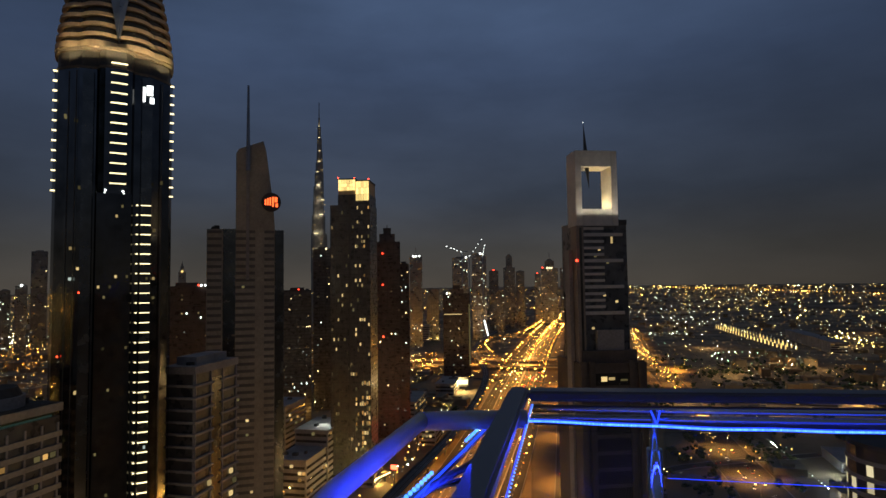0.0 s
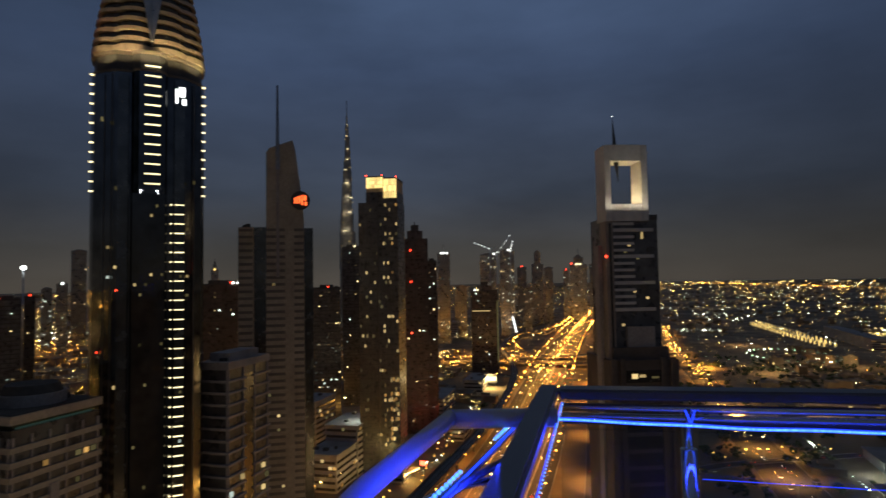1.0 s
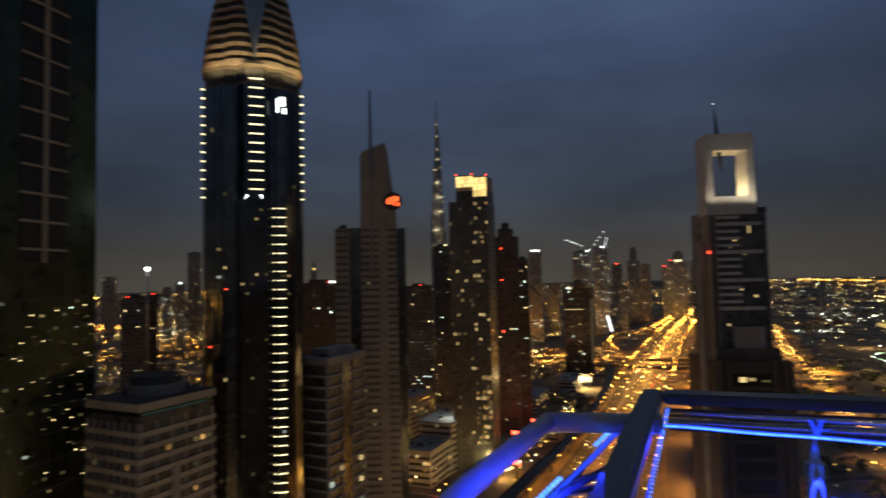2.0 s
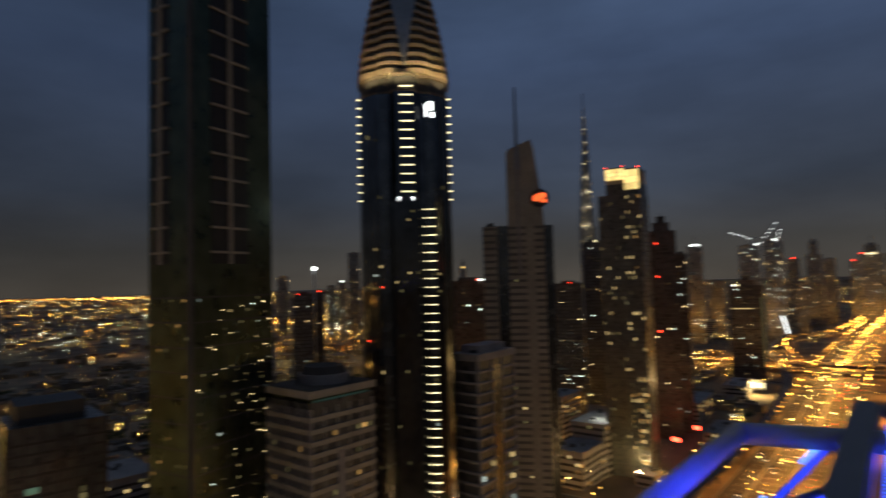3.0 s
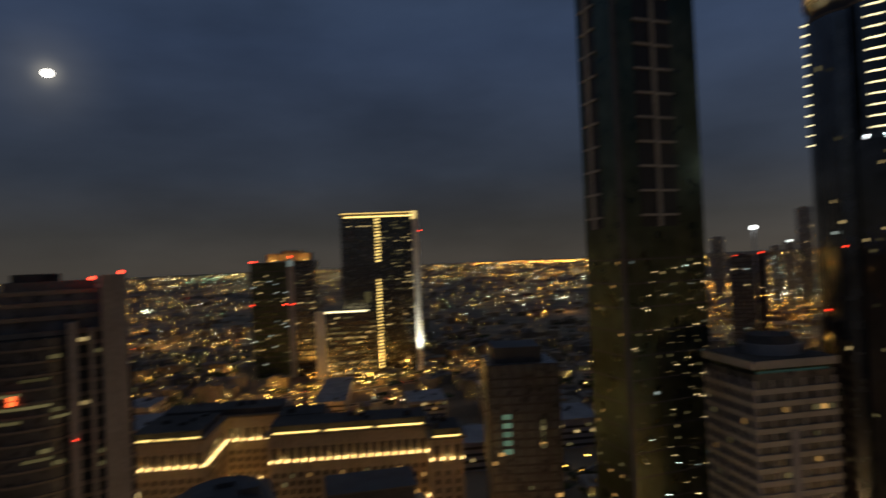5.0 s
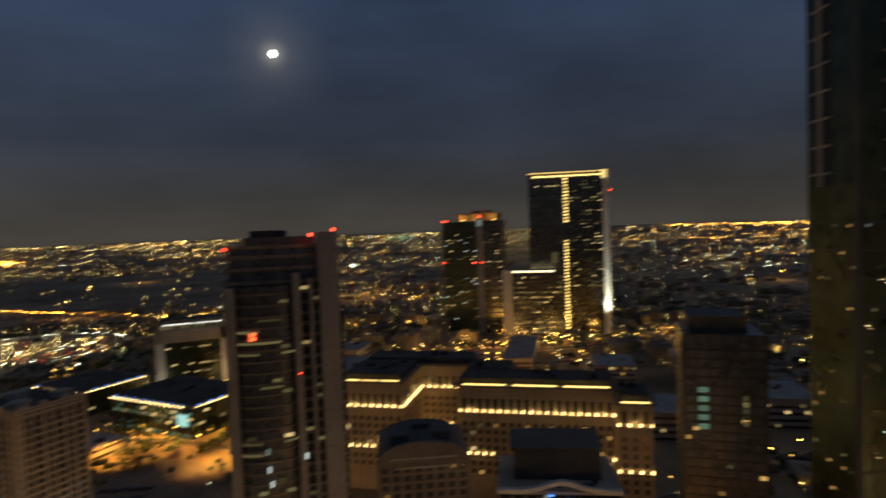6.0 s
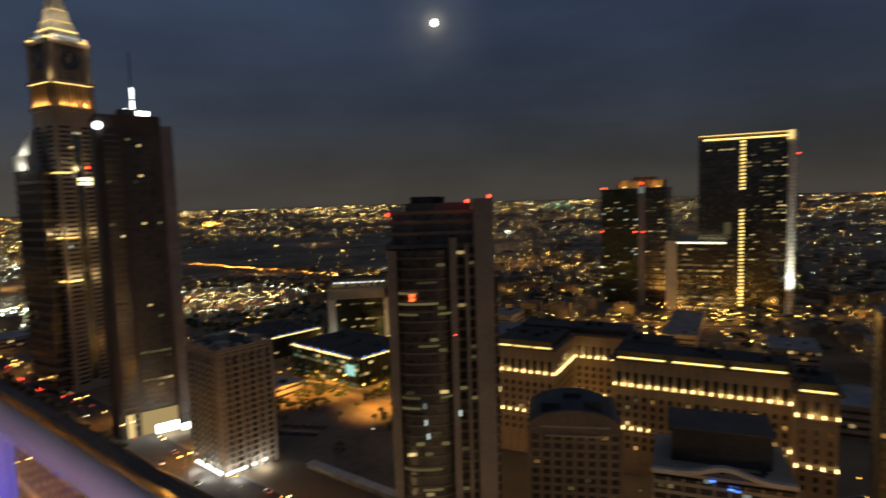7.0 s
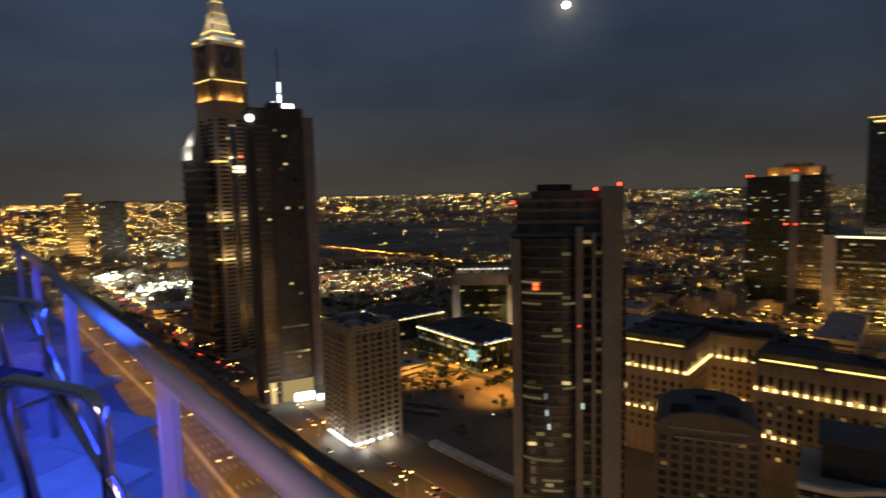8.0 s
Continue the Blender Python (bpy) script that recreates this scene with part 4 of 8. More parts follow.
plain_tower("unfinished_tower", "unfinished concrete tower under white work lights", 1.05, -0.45, 1450, 205, seed=9, chance=0.12, mats=(TOWER_WHITE, TOWER_WHITE, TOWER_WARM), roof=((0.8, LED_WHITE),))
plain_tower("unfinished_tower", "unfinished concrete tower under bright work lights", -0.85, -2.25, 1500, 216, seed=10, chance=0.16, mats=(TOWER_WHITE, TOWER_WHITE, TOWER_WARM), roof=((0.2, LED_WHITE),))
plain_tower("skyscraper", "distant dark pointed twin tower", -3.9, -5.0, 1900, 190, seed=11, chance=0.03, step=(0.55, 38), spire=42)
plain_tower("skyscraper", "distant dark tower beside the pointed one", -5.1, -5.9, 1950, 178, seed=12, chance=0.03)
plain_tower("skyscraper", "distant tower with lit stepped top", -7.5, -9.1, 2000, 188, seed=13, chance=0.07, step=(0.55, 26), red=(-0.8,), roof=((-0.25, LED_WARM), (0.0, LED_WARM), (0.25, LED_WARM)), spire=52)
plain_tower("skyscraper", "distant dark tower with red lamp", -6.9, -7.4, 2050, 170, seed=14, chance=0.05, red=(0,))
plain_tower("skyscraper", "distant dark tower by the highway", -9.3, -10.2, 2100, 190, seed=15, chance=0.08)
plain_tower("skyscraper", "dim distant tower in the haze", -2.5, -3.4, 1800, 178, seed=16, chance=0.04, red=(0,))
plain_tower("office_tower", "far low tower with warm windows", 3.6, 2.4, 1500, 128, seed=33, chance=0.08)
plain_tower("office_tower", "far low tower with white windows", -3.2, -3.9, 1600, 120, seed=34, chance=0.1, mats=(TOWER_WHITE, TOWER_WARM))
brick = plain_tower("office_tower", "brick-coloured office tower with pale lit edge", 2.0, -0.6, 905, 127, mat=BROWN_GLASS_DARK, trim=BROWN_TRIM, seed=17, chance=0.03, step=(0.55, 8), roof=((-0.7, LED_WHITE), (-0.5, LED_WARM)))
box("lit_edge", brick, 18.6, 20.4, -0.8, -0.3, 18, 112, LIT_DIM, "pale lit corner strip")
box("lit_band", brick, -19, 8, -0.8, -0.4, 96, 97.2, LIT_WARM, "lit band below the upper floors")
plain_tower("office_tower", "dark tower with two red roof lights", 42.2, 40.3, 620, 134, seed=18, chance=0.03, red=(-0.5,))
plain_tower("office_tower", "slim dark tower with red roof light", 40.1, 39.4, 640, 136, seed=19, chance=0.02, red=(0,))
plain_tower("skyscraper", "far pale tower with white roof lamp", 38.0, 37.2, 1500, 150, seed=20, chance=0.1, mats=(TOWER_WHITE, TOWER_WARM), roof=((0, LED_WHITE),))
plain_tower("skyscraper", "far greenish lit tower", 39.0, 38.3, 1600, 140, seed=21, chance=0.2, mats=(TOWER_WHITE,))
plain_tower("skyscraper", "tall hazy tower under construction", 37.0, 35.9, 1700, 232, seed=22, chance=0.03)
plain_tower("skyscraper", "hazy grey distant tower", 43.6, 42.6, 1900, 172, seed=23, chance=0.02)


# ---- the towers to the south and the long hotel ----
def gate_tower():
    """The slab tower outlined with golden light, with its lower annex."""
    top = thing("skyscraper", "dark slab tower outlined with golden light lines and floodlit fin", "skyscraper", bearing(74.45, 776), 74.45)
    z = 209.5
    box("slab", top, -47.5, 0, 2, 26, 0, z - 4, GLASS)
    box("slab", top, 0, 46, 0, 26, 0, z - 2, GLASS)
    box("roof_frame", top, -48, 50, -1.5, 26, z - 3.2, z, STONE_SAND, "floodlit roof beam")
    box("roof_light", top, -42, 46, -2.2, -1.6, z - 6.2, z - 4.6, LED_GOLD)
    box("roof_light", top, -47, 47, -2.0, -1.5, z - 1.2, z - 0.4, LED_GOLD)
    box("corner_lantern", top, 45, 51, -2.4, 4, z - 10, z + 0.6, GOLD_GLASS)
    for i in range(47):
        zz = 6 + i * 4.2
        if i < 28 or i > 32:
            box("light_block", top, -2.2, 2.2 if i > 32 else 1.4, -0.9, -0.2, zz, zz + 2.3, LED_GOLD)
    box("fin", top, 46, 54, -1, 10, 0, z, WHITE_PANEL, "pale fin washed with white light")
    for i in range(48):
        box("fin_line", top, 46, 54, -1.3, -1.0, 3 + i * 4.2, 3.5 + i * 4.2, CONCRETE_GREY)
    box("lit_bay", top, -19, -12, -0.5, 2, 92, 106, LIT_DIM)
    bands(top, -47.5, 46, 2, 26, 4, 8.4, 24, 0.8, 0.3, DARK_METAL)
    lit(top, "S", 4, 45, 0, 60, 4.2, 33, 4.2, 0.22, (LIT_WARM, LIT_DIM, LIT_DIM), 81, h=0.4, depth=0.6)
    lit(top, "S", -47, -5, 2, 190, 4.2, 1, 4.2, 0.9, (LIT_WARM, LIT_DIM), 82, h=0.35, depth=0.6)
    # annex
    box("annex", top, -74, -6, -38, 0, 0, 84, GLASS)
    box("annex_fin", top, -80, -68, -40, -28, 0, 86, WHITE_PANEL, "pale corner fin washed with white light")
    box("annex_light", top, -68, -16, -39, -38.2, 83.5, 85.5, LED_WARM)
    bands(top, -68, -6, -38, 0, 4, 6.2, 13, 0.9, 0.4, DARK_METAL)
    lit(top, "S", -67, -8, -38, 6, 6.2, 12, 5, 0.4, (LIT_WARM, LIT_DIM, LIT_DIM), 83, h=0.3, depth=1.3)
    beacons(top, ((56, 0, z - 27),), 2.2)
    base = Matrix.Translation(top.location) @ Matrix.Rotation(radians(74.45), 4, "Z")
    for x, y, w in ((50, -19, 760000), (-74, -60, 260000)):
        lamp("fin_flood", "SPOT", base @ Matrix.Translation((x, y, 2)) @ Euler((radians(166), 0, 0)).to_matrix().to_4x4(), w, (0.95, 1.0, 0.80), 1.0, 44)
        piece("flood_lamp", block(3, 1.5, 1.5, LED_WHITE), top, x, y, 0.2)
    return top


def beacon_tower():
    """The corner tower with an orange glow on its roof and red lamps."""
    top = thing("office_tower", "dark glass office tower with orange glowing roof and red lamps", "skyscraper", bearing(82.75, 790), 68)
    z = 154.5
    box("glass_wing", top, -52, 0, 0, 30, 0, z - 5, GLASS_GREEN)
    box("stone_wing", top, 0, 30, 0, 30, 0, z - 4, GLASS)
    box("corner_pier", top, -4, 4, -1.5, 5, 0, z, CONCRETE_GREY)
    box("roof_drum", top, -34, 24, 8, 26, z - 4, z + 6, STONE_BROWN, "roof housing in orange light")
    box("roof_step", top, -14, 12, 10, 24, z + 6, z + 10, STONE_BROWN)
    bands(top, -52, 30, 0, 30, 4, 7.4, 19, 1.2, 0.4, DARK_METAL)
    lit(top, "S", -51, -5, 0, 12, 3.7, 33, 4.0, 0.12, (LIT_WHITE, LIT_DIM, LIT_WARM), 91, h=0.4, depth=0.9)
    lit(top, "S", 5, 29, 0, 12, 3.7, 33, 4.0, 0.06, (LIT_WARM, LIT_DIM), 92, h=0.4, depth=0.9)
    beacons(top, ((-51, 0, z - 5), (-46, 0, z - 5), (0, 0, z), (-51, 0, 93), (2, -2, 93), (-8, -1, 93)), 2.6)
    box("sign", top, -3.4, 3.4, -2.4, -1.6, z - 11, z - 3, LIT_WHITE)
    base = Matrix.Translation(top.location) @ Matrix.Rotation(radians(68), 4, "Z")
    for x in (-26, -6, 16):
        lamp("roof_flood", "POINT", base @ Matrix.Translation((x, 3, z - 1)), 2600, SODIUM, 0.8)
        piece("roof_lamp", block(3.0, 1.2, 1.4, LED_GOLD), top, x + 3, 5.5, z - 3.6)
    return top


def courtyard_hotel():
    """The long sand-coloured hotel round a court, with rows of warm lamps under its eaves."""
    top = thing("hotel", "long sand-coloured stone hotel with rows of warm eaves lamps", "hotel", (-307, 25, 0), -16)
    z = 60.0
    # wings in the hotel's own frame: x to the east, y to the north; seen faces look east and south
    wings = ((-22, 0, 0, 80), (-8, 14, 80, 96), (-40, -3, -67, -32), (-66, -44, -67, 0), (-44, -22, 0, 26))
    for i, (x0, x1, y0, y1) in enumerate(wings):
        zz = z - (3 if i == 1 else 0)
        box("wing", top, x0, x1, y0, y1, 0, zz, STONE_SAND)
        box("eaves_slab", top, x0 - 1.6, x1 + 1.6, y0 - 1.6, y1 + 1.6, zz, zz + 1.2, STONE_BROWN)
        box("roof", top, x0 + 1, x1 - 1, y0 + 1, y1 - 1, zz + 1.2, zz + 4.5, ROOF_FELT, "dark flat-topped roof")
        roof_plant(top, x0, x1, y0, y1, zz + 4.5, i, 4)
    faces = (("E", 1, 79, 0, z), ("E", 80.5, 95.5, 14, z - 3), ("E", -66.5, -32.5, -3, z), ("N", -39.5, -3.5, -32, z), ("E", -31, -0.5, -44, z))
    spots = []
    for face, a0, a1, plane, zz in faces:
        n = max(2, int((a1 - a0) / 4.0))
        for i in range(n + 1):
            a = a0 + (a1 - a0) * i / n
            x, y, r = on_face(face, a, plane, 0.1)
            piece("pilaster", block(0.9, 0.7, zz - 1, STONE_SAND), top, x, y, 0, r)
            if i < n:
                a += (a1 - a0) / n / 2
                x, y, r = on_face(face, a, plane, 0.05)
                for f in range(2, 9):
                    piece("window", block(1.8, 0.3, 2.3, VOID), top, x, y, 5.5 + f * 4.2, r)
                piece("attic_window", block(2.2, 0.3, 5.6, VOID), top, x, y, 48.2, r, "tall dark attic window")
        for zc in (44.6, 22.0):
            x, y, r = on_face(face, (a0 + a1) / 2, plane, 0.4)
            piece("cornice", block(a1 - a0, 1.3, 0.9, STONE_SAND), top, x, y, zc + 1.2, r)
            for i in range(n + 1):
                if zc > 40 or (i % 8) < 5:
                    x, y, r = on_face(face, a0 + (a1 - a0) * i / n, plane, 0.9)
                    piece("eaves_lamp", block(0.6, 0.4, 1.5, EAVES_LAMP), top, x, y, zc + 2.1, r)
        x, y, r = on_face(face, (a0 + a1) / 2, plane, 1.75)
        if face == "E" and plane != -44:
            for k in range(3 if a1 - a0 > 30 else 1):
                m = (a1 - a0) / (3 if a1 - a0 > 30 else 1)
                x, y, r = on_face(face, a0 + (k + 0.5) * m, plane, 1.75)
                piece("roof_light", block(m * 0.86, 0.5, 0.7, LED_GOLD), top, x, y, zz + 1.4, r, "line of warm light along the roof edge")
        step = 10.0
        for i in range(max(1, int((a1 - a0) / step))):
            x, y, r = on_face(face, a0 + (i + 0.5) * (a1 - a0) / max(1, int((a1 - a0) / step)), plane, 2.2)
            spots.append((x, y, 48.0))
    lit(top, "E", 1, 79, 0, 4, 4.2, 9, 4, 0.1, (LIT_AMBER, LIT_WARM, LIT_DIM), 101, w=0.4, h=0.45, depth=0.5)
    lit(top, "E", -66, -33, -3, 4, 4.2, 9, 4, 0.12, (LIT_WARM, LIT_DIM), 102, w=0.4, h=0.45, depth=0.5)
    base = Matrix.Translation(top.location) @ Matrix.Rotation(radians(-16), 4, "Z")
    for x, y, zz in spots:
        lamp("eaves_uplight", "POINT", base @ Matrix.Translation((x, y, zz)), 170, (1.0, 0.72, 0.26), 0.4)
    for x, y in ((7, 10), (7, 40), (7, 70), (4, -60), (4, -40), (-24, -24), (-34, -10)):
        lamp("wall_uplight", "POINT", base @ Matrix.Translation((x, y, 22)), 130, (1.0, 0.72, 0.26), 0.5)
    return top


def round_corner_tower():
    """The dark apartment tower with piers, a curved glass bay and red roof lamps."""
    top = thing("apartment_tower", "dark tower with stone piers, curved glass bays and red roof lamps", "skyscraper", bearing(101.8, 203), 103)
    z = 142.0
    box("core", top, -18.5, 17, 3, 30, 0, z - 14, VOID)
    box("upper_core", top, -16.8, 14, 4.4, 28, z - 14, z - 2, NIGHT_GLASS, "set-back dark glass upper floors")
    for zz, out in ((z - 14.5, 0.6), (z - 10, 0.0), (z - 6, -0.6)):
        box("ledge", top, -18.4 - out, 14, 3.2 - out, 29, zz, zz + 1.3, STONE_BROWN, "stone ledge of the set-back floors")
    bow = []
    for i in range(13):
        a = math.pi * i / 12
        bow.append((-6.0 - 9.5 * math.cos(a), 3.2 - 3.6 * math.sin(a)))
    part("bow_bay", prism(bow, 0, z - 15, 1.0), TINTED, top, "curved dark glass bay")
    slab = prism([(x * 1.0, y - 0.4) for x, y in bow], 0, 0.7)
    mesh = finish("bow_slab", slab, STONE_BROWN)
    halves = [finish("lit_ceiling", prism([(x, y - 0.35) for x, y in pts] + [(x, y + 0.6) for x, y in pts[::-1]], 0, 0.8), LIT_DIM) for pts in (bow[1:6], bow[5:9], bow[8:12])]
    rng = random.Random(7)
    for i in range(33):
        for half in halves:
            if rng.random() < 0.2:
                piece("lit_ceiling", half, top, 0, 0, 6.6 + i * 3.75)
    for i in range(33):
        piece("floor_band", mesh, top, 0, 0, 4 + i * 3.75)
    for x0, x1, y0, zz in ((-18.6, -15.4, -0.6, z - 15), (3.2, 5.6, -1.2, z - 11), (8.6, 9.8, -0.6, z - 13), (12.0, 18.6, 0.2, z + 2.5)):
        box("pier", top, x0, x1, y0, 6, 0, zz, PIER_STONE, "brown stone pier")
    for i in range(34):
        box("spandrel", top, 5.6, 12, 2.4, 3.1, 4 + i * 3.75, 5.2 + i * 3.75, STONE_BROWN)
    box("crown_band", top, -17.4, 14, 3.8, 28.6, z - 2.6, z - 1.4, STONE_BROWN)
    box("crown_wall", top, -12, 11, 7, 26, z - 1.4, z + 1.2, STONE_BROWN)
    box("roof_house", top, -10, -2, 9, 18, z + 1.2, z + 3.6, ROOF_FELT)
    box("side_wing", top, 17, 20.6, 8, 26, 0, z - 26, VOID)
    bands(top, 17, 20.6, 8, 26, 4, 3.75, 28, 0.9, 0.4, STONE_BROWN)
    roof_plant(top, -11, 10, 8, 25, z + 1.2, 3, 5)
    lit(top, "S", -13.5, 1.5, -0.9, 4, 3.75, 32, 3.0, 0.13, (LIT_DIM, LIT_DIM, LIT_DIM, LIT_DIM, LIT_WARM), 111, w=0.95, h=0.3, lift=0.3, depth=0.5)
    lit(top, "S", 5.8, 8.4, 2.4, 4, 3.75, 33, 2.6, 0.35, (LIT_DIM, LIT_DIM, LIT_DIM, LIT_WARM), 112, w=0.95, h=0.3, lift=0.32, depth=0.5)
    lit(top, "S", 9.9, 11.9, 2.4, 4, 3.75, 33, 2.0, 0.35, (LIT_DIM, LIT_DIM, LIT_DIM), 113, w=0.95, h=0.3, lift=0.32, depth=0.5)
    lit(top, "E", 9, 25, 20.6, 4, 3.75, 28, 2.5, 0.2, (LIT_WARM, LIT_DIM), 114, h=0.4, depth=0.7)
    for zz in (109.5, 110.9):
        box("red_sign", top, -11.2, -9.4, -1.4, -1.0, zz, zz + 1.1, SIGN_RED, "small red sign")
    for x, zz, m in ((-7.5, 71, LIT_WHITE), (5.0, 68, LIT_WHITE), (-6.5, 60, LIT_WHITE), (-7.2, 65, LIT_WHITE)):
        box("bright_window", top, x, x + 0.9, -1.6 if x < 3 else -1.6, -1.3, zz, zz + 2, m)
    beacons(top, ((-18, 3, z - 3), (9.8, 1, z + 1), (17.5, 1, z + 2.5)), 1.3)
    beacons(top, ((4.4, -1.5, 97.0),), 0.5)
    return top


def corner_flats():
    """The pale apartment block with columns of small windows."""
    top = thing("apartment_block", "pale concrete apartment block with columns of small windows", "apartment building", bearing(123.1, 321), -29)
    z = 68.5
    W, D = 31.0, 33.0   # north face runs to -x, east face to -y; the near corner is the origin
    box("core", top, -W, 0, -D, 0, 0, z - 1, VOID)
    bands(top, -W, 0, -D, 0, 2.6, 3.3, 20, 1.1, 0.12, CONCRETE)
    for face, a0, a1, plane, n in (("N", -W, 0, 0.0, 13), ("E", -D, 0, 0.0, 14)):
        for i in range(n + 1):
            a = a0 + (a1 - a0) * i / n
            x, y, r = on_face(face, a, plane, 0.05)
            wide = 1.7 if i % 2 == 0 else 0.45
            piece("pier", block(wide, 1.2 if i % 2 == 0 else 0.6, z, CONCRETE), top, x, y, 0, r)
    for face, spots in (("N", (-27.4, -22.6, -17.9, -13.1, -8.3, -3.6)), ("E", (-29.4, -24.7, -20.0, -15.3, -10.6, -5.9))):
        for k, a in enumerate(spots):
            x, y, r = on_face(face, a, 0.0, 0.4)
            piece("window_column", block(1.5 if k % 2 else 2.3, 0.5, z - 7, DARK_WINDOW), top, x, y, 3, r, "recessed column of dark windows")
            for f in range(18):
                x, y, r = on_face(face, a, 0.0, 0.55 if k % 2 else 0.95)
                piece("sill" if k % 2 else "balcony", block(1.7 if k % 2 else 2.5, 0.5 if k % 2 else 1.3, 0.9, CONCRETE), top, x, y, 3.4 + f * 3.3, r)
    box("roof_slab", top, -W - 0.5, 0.5, -D - 0.5, 0.5, z - 1, z, CONCRETE)
    box("roof", top, -W, 0, -D, 0, z, z + 0.3, ROOF_FELT)
    for x, y in ((-6, -7), (-25, -7), (-15, -26)):
        box("roof_house", top, x - 3.5, x + 3.5, y - 3.5, y + 3.5, z + 0.3, z + 3.6, CONCRETE)
    parapet(top, -W - 0.5, 0.5, -D - 0.5, 0.5, z + 0.3, 1.0, CONCRETE)
    for x, y in ((-3, -0.6), (-12, -0.6), (-22, -0.6), (-0.6, -9), (-0.6, -19), (-0.6, -28)):
        box("crown_block", top, x - 1.6, x + 1.6, y - 1.6, y + 1.6, z + 0.3, z + 2.6, CONCRETE)
    lit(top, "N", -W, 0, 0.0, 2.6, 3.3, 19, 2.4, 0.035, (LIT_AMBER, LIT_WARM), 121, w=0.5, h=0.4, lift=0.5, depth=0.4)
    lit(top, "E", -D, 0, 0.0, 2.6, 3.3, 19, 2.4, 0.035, (LIT_AMBER, LIT_WARM), 122, w=0.5, h=0.4, lift=0.5, depth=0.4)
    for x, w in ((-3.6, 3.2), (-8.0, 1.6), (-11.5, 2.4), (-17, 1.2), (-24, 1.8)):
        box("shop_light", top, x, x + w, 0.9, 1.4, 2.6, 3.8, LED_WHITE, "white lit shop canopy")
    for y in range(-30, 0, 5):
        box("shop_light", top, 0.9, 1.4, y, y + 3.4, 2.6, 3.8, LED_WHITE, "white lit shop canopy")
    base = Matrix.Translation(top.location) @ Matrix.Rotation(radians(-29), 4, "Z")
    for x, y in ((-20, 5), (-4, 6), (5, -8), (5, -22)):
        lamp("shop_flood", "POINT", base @ Matrix.Translation((x, y, 3.2)), 2800, (1.0, 0.96, 0.86), 0.5)
    return top


def dark_slab_tower():
    """The dark tower with a white disc sign and lit masts on its rounded top."""
    top = thing("skyscraper", "dark tower with white disc sign and white lit roof masts", "skyscraper", bearing(131.55, 410), -42)
    z = 201.0
    W = 36.5   # north face runs to -x from the near corner
    outline = [(-W, -30), (0, -30), (0, -3), (-0.9, -0.9), (-3, 0), (-W + 2, 0), (-W, -2)]
    part("shaft", prism(outline, 0, z), BROWN_TRIM, top)
    box("glass_panel", top, -W + 2.5, -15, -0.6, 0.5, 4, z - 12, NIGHT_GLASS, "tall dark glass panel")
    box("glass_panel", top, -12.0, -4, -0.6, 0.4, 4, z - 8, VOID, "tall brown glass panel")
    for i in range(50):
        box("floor_line", top, -W + 2.5, -15, 0.45, 0.75, 7 + i * 3.7, 7.7 + i * 3.7, DARK_METAL)
        box("floor_line", top, -12, -4, 0.35, 0.65, 7 + i * 3.7, 8.1 + i * 3.7, STONE_BROWN)
    box("rear_slab", top, -44, -W, -26, -6, 0, z - 5, CONCRETE_GREY)
    bands(top, -44, -W - 0.4, -26, -6, 5, 7.4, 25, 1.6, 0.4, CONCRETE_GREY)
    sign = bmesh.new()
    bmesh.ops.create_cone(sign, cap_ends=True, segments=28, radius1=2.5, radius2=2.5, depth=0.8, matrix=Matrix.Translation((-1.4, 1.0, 194)) @ Matrix.Rotation(radians(90), 4, "X"))
    part("sign_disc", sign, SIGN_WHITE, top, "white lit disc sign")
    box("roof_house", top, -26, -14, -22, -6, z, z + 4.5, DARK_METAL)
    for x, z0, z1, w in ((-22.4, z + 1, z + 10, 1.7), (-22.4, z + 11.2, z + 18, 1.5), (-18.0, z + 0.5, z + 5.0, 2.0)):
        box("lit_mast", top, x - w / 2, x + w / 2, -8, -6.4, z0, z1, SIGN_WHITE, "white lit mast")
    box("roof_lamp", top, -31, -24, -7, -5, z + 0.6, z + 3.6, LED_WHITE)
    part("antenna", rod([(-22.4, -9, z + 4), (-22.4, -9, z + 30), (-22.4, -9, z + 40)], 0.4, 6), DARK_METAL, top)
    lit(top, "N", -W + 3, -15.5, 0.5, 7, 3.7, 49, 3, 0.05, (LIT_WARM, LIT_DIM, LIT_DIM), 131, h=0.42, lift=0.25)
    lit(top, "N", -W + 3, -15.5, 0.5, 33, 3.7, 2, 3, 0.95, (LIT_WARM, LIT_DIM), 132, h=0.42, lift=0.25)
    lit(top, "N", -W + 3, -15.5, 0.5, 51, 3.7, 1, 3, 0.95, (LIT_DIM,), 133, h=0.42, lift=0.25)
    lit(top, "N", -12, -4, 0.4, 7, 3.7, 49, 2.6, 0.03, (LIT_DIM, LIT_WARM), 134, h=0.42, lift=0.25)
    box("entrance", top, -W + 2, -13, 0.8, 1.6, 0, 15, LIT_WARM, "lit entrance hall")
    box("entrance", top, -9, -5, 0.8, 1.6, 0, 15, LIT_WARM, "lit entrance hall")
    box("canopy_light", top, -W + 4, -20, 9, 12, 3, 8, LED_WHITE, "white lit canopy")
    box("canopy_light", top, -W - 2, -W + 2, 12, 14, 2, 6, LED_WHITE, "white lit canopy")
    base = Matrix.Translation(top.location) @ Matrix.Rotation(radians(-42), 4, "Z")
    for x in (-26, -17, -7):
        lamp("entrance_flood", "POINT", base @ Matrix.Translation((x, 9, 7)), 1500, (1.0, 0.96, 0.84), 0.6)
    return top


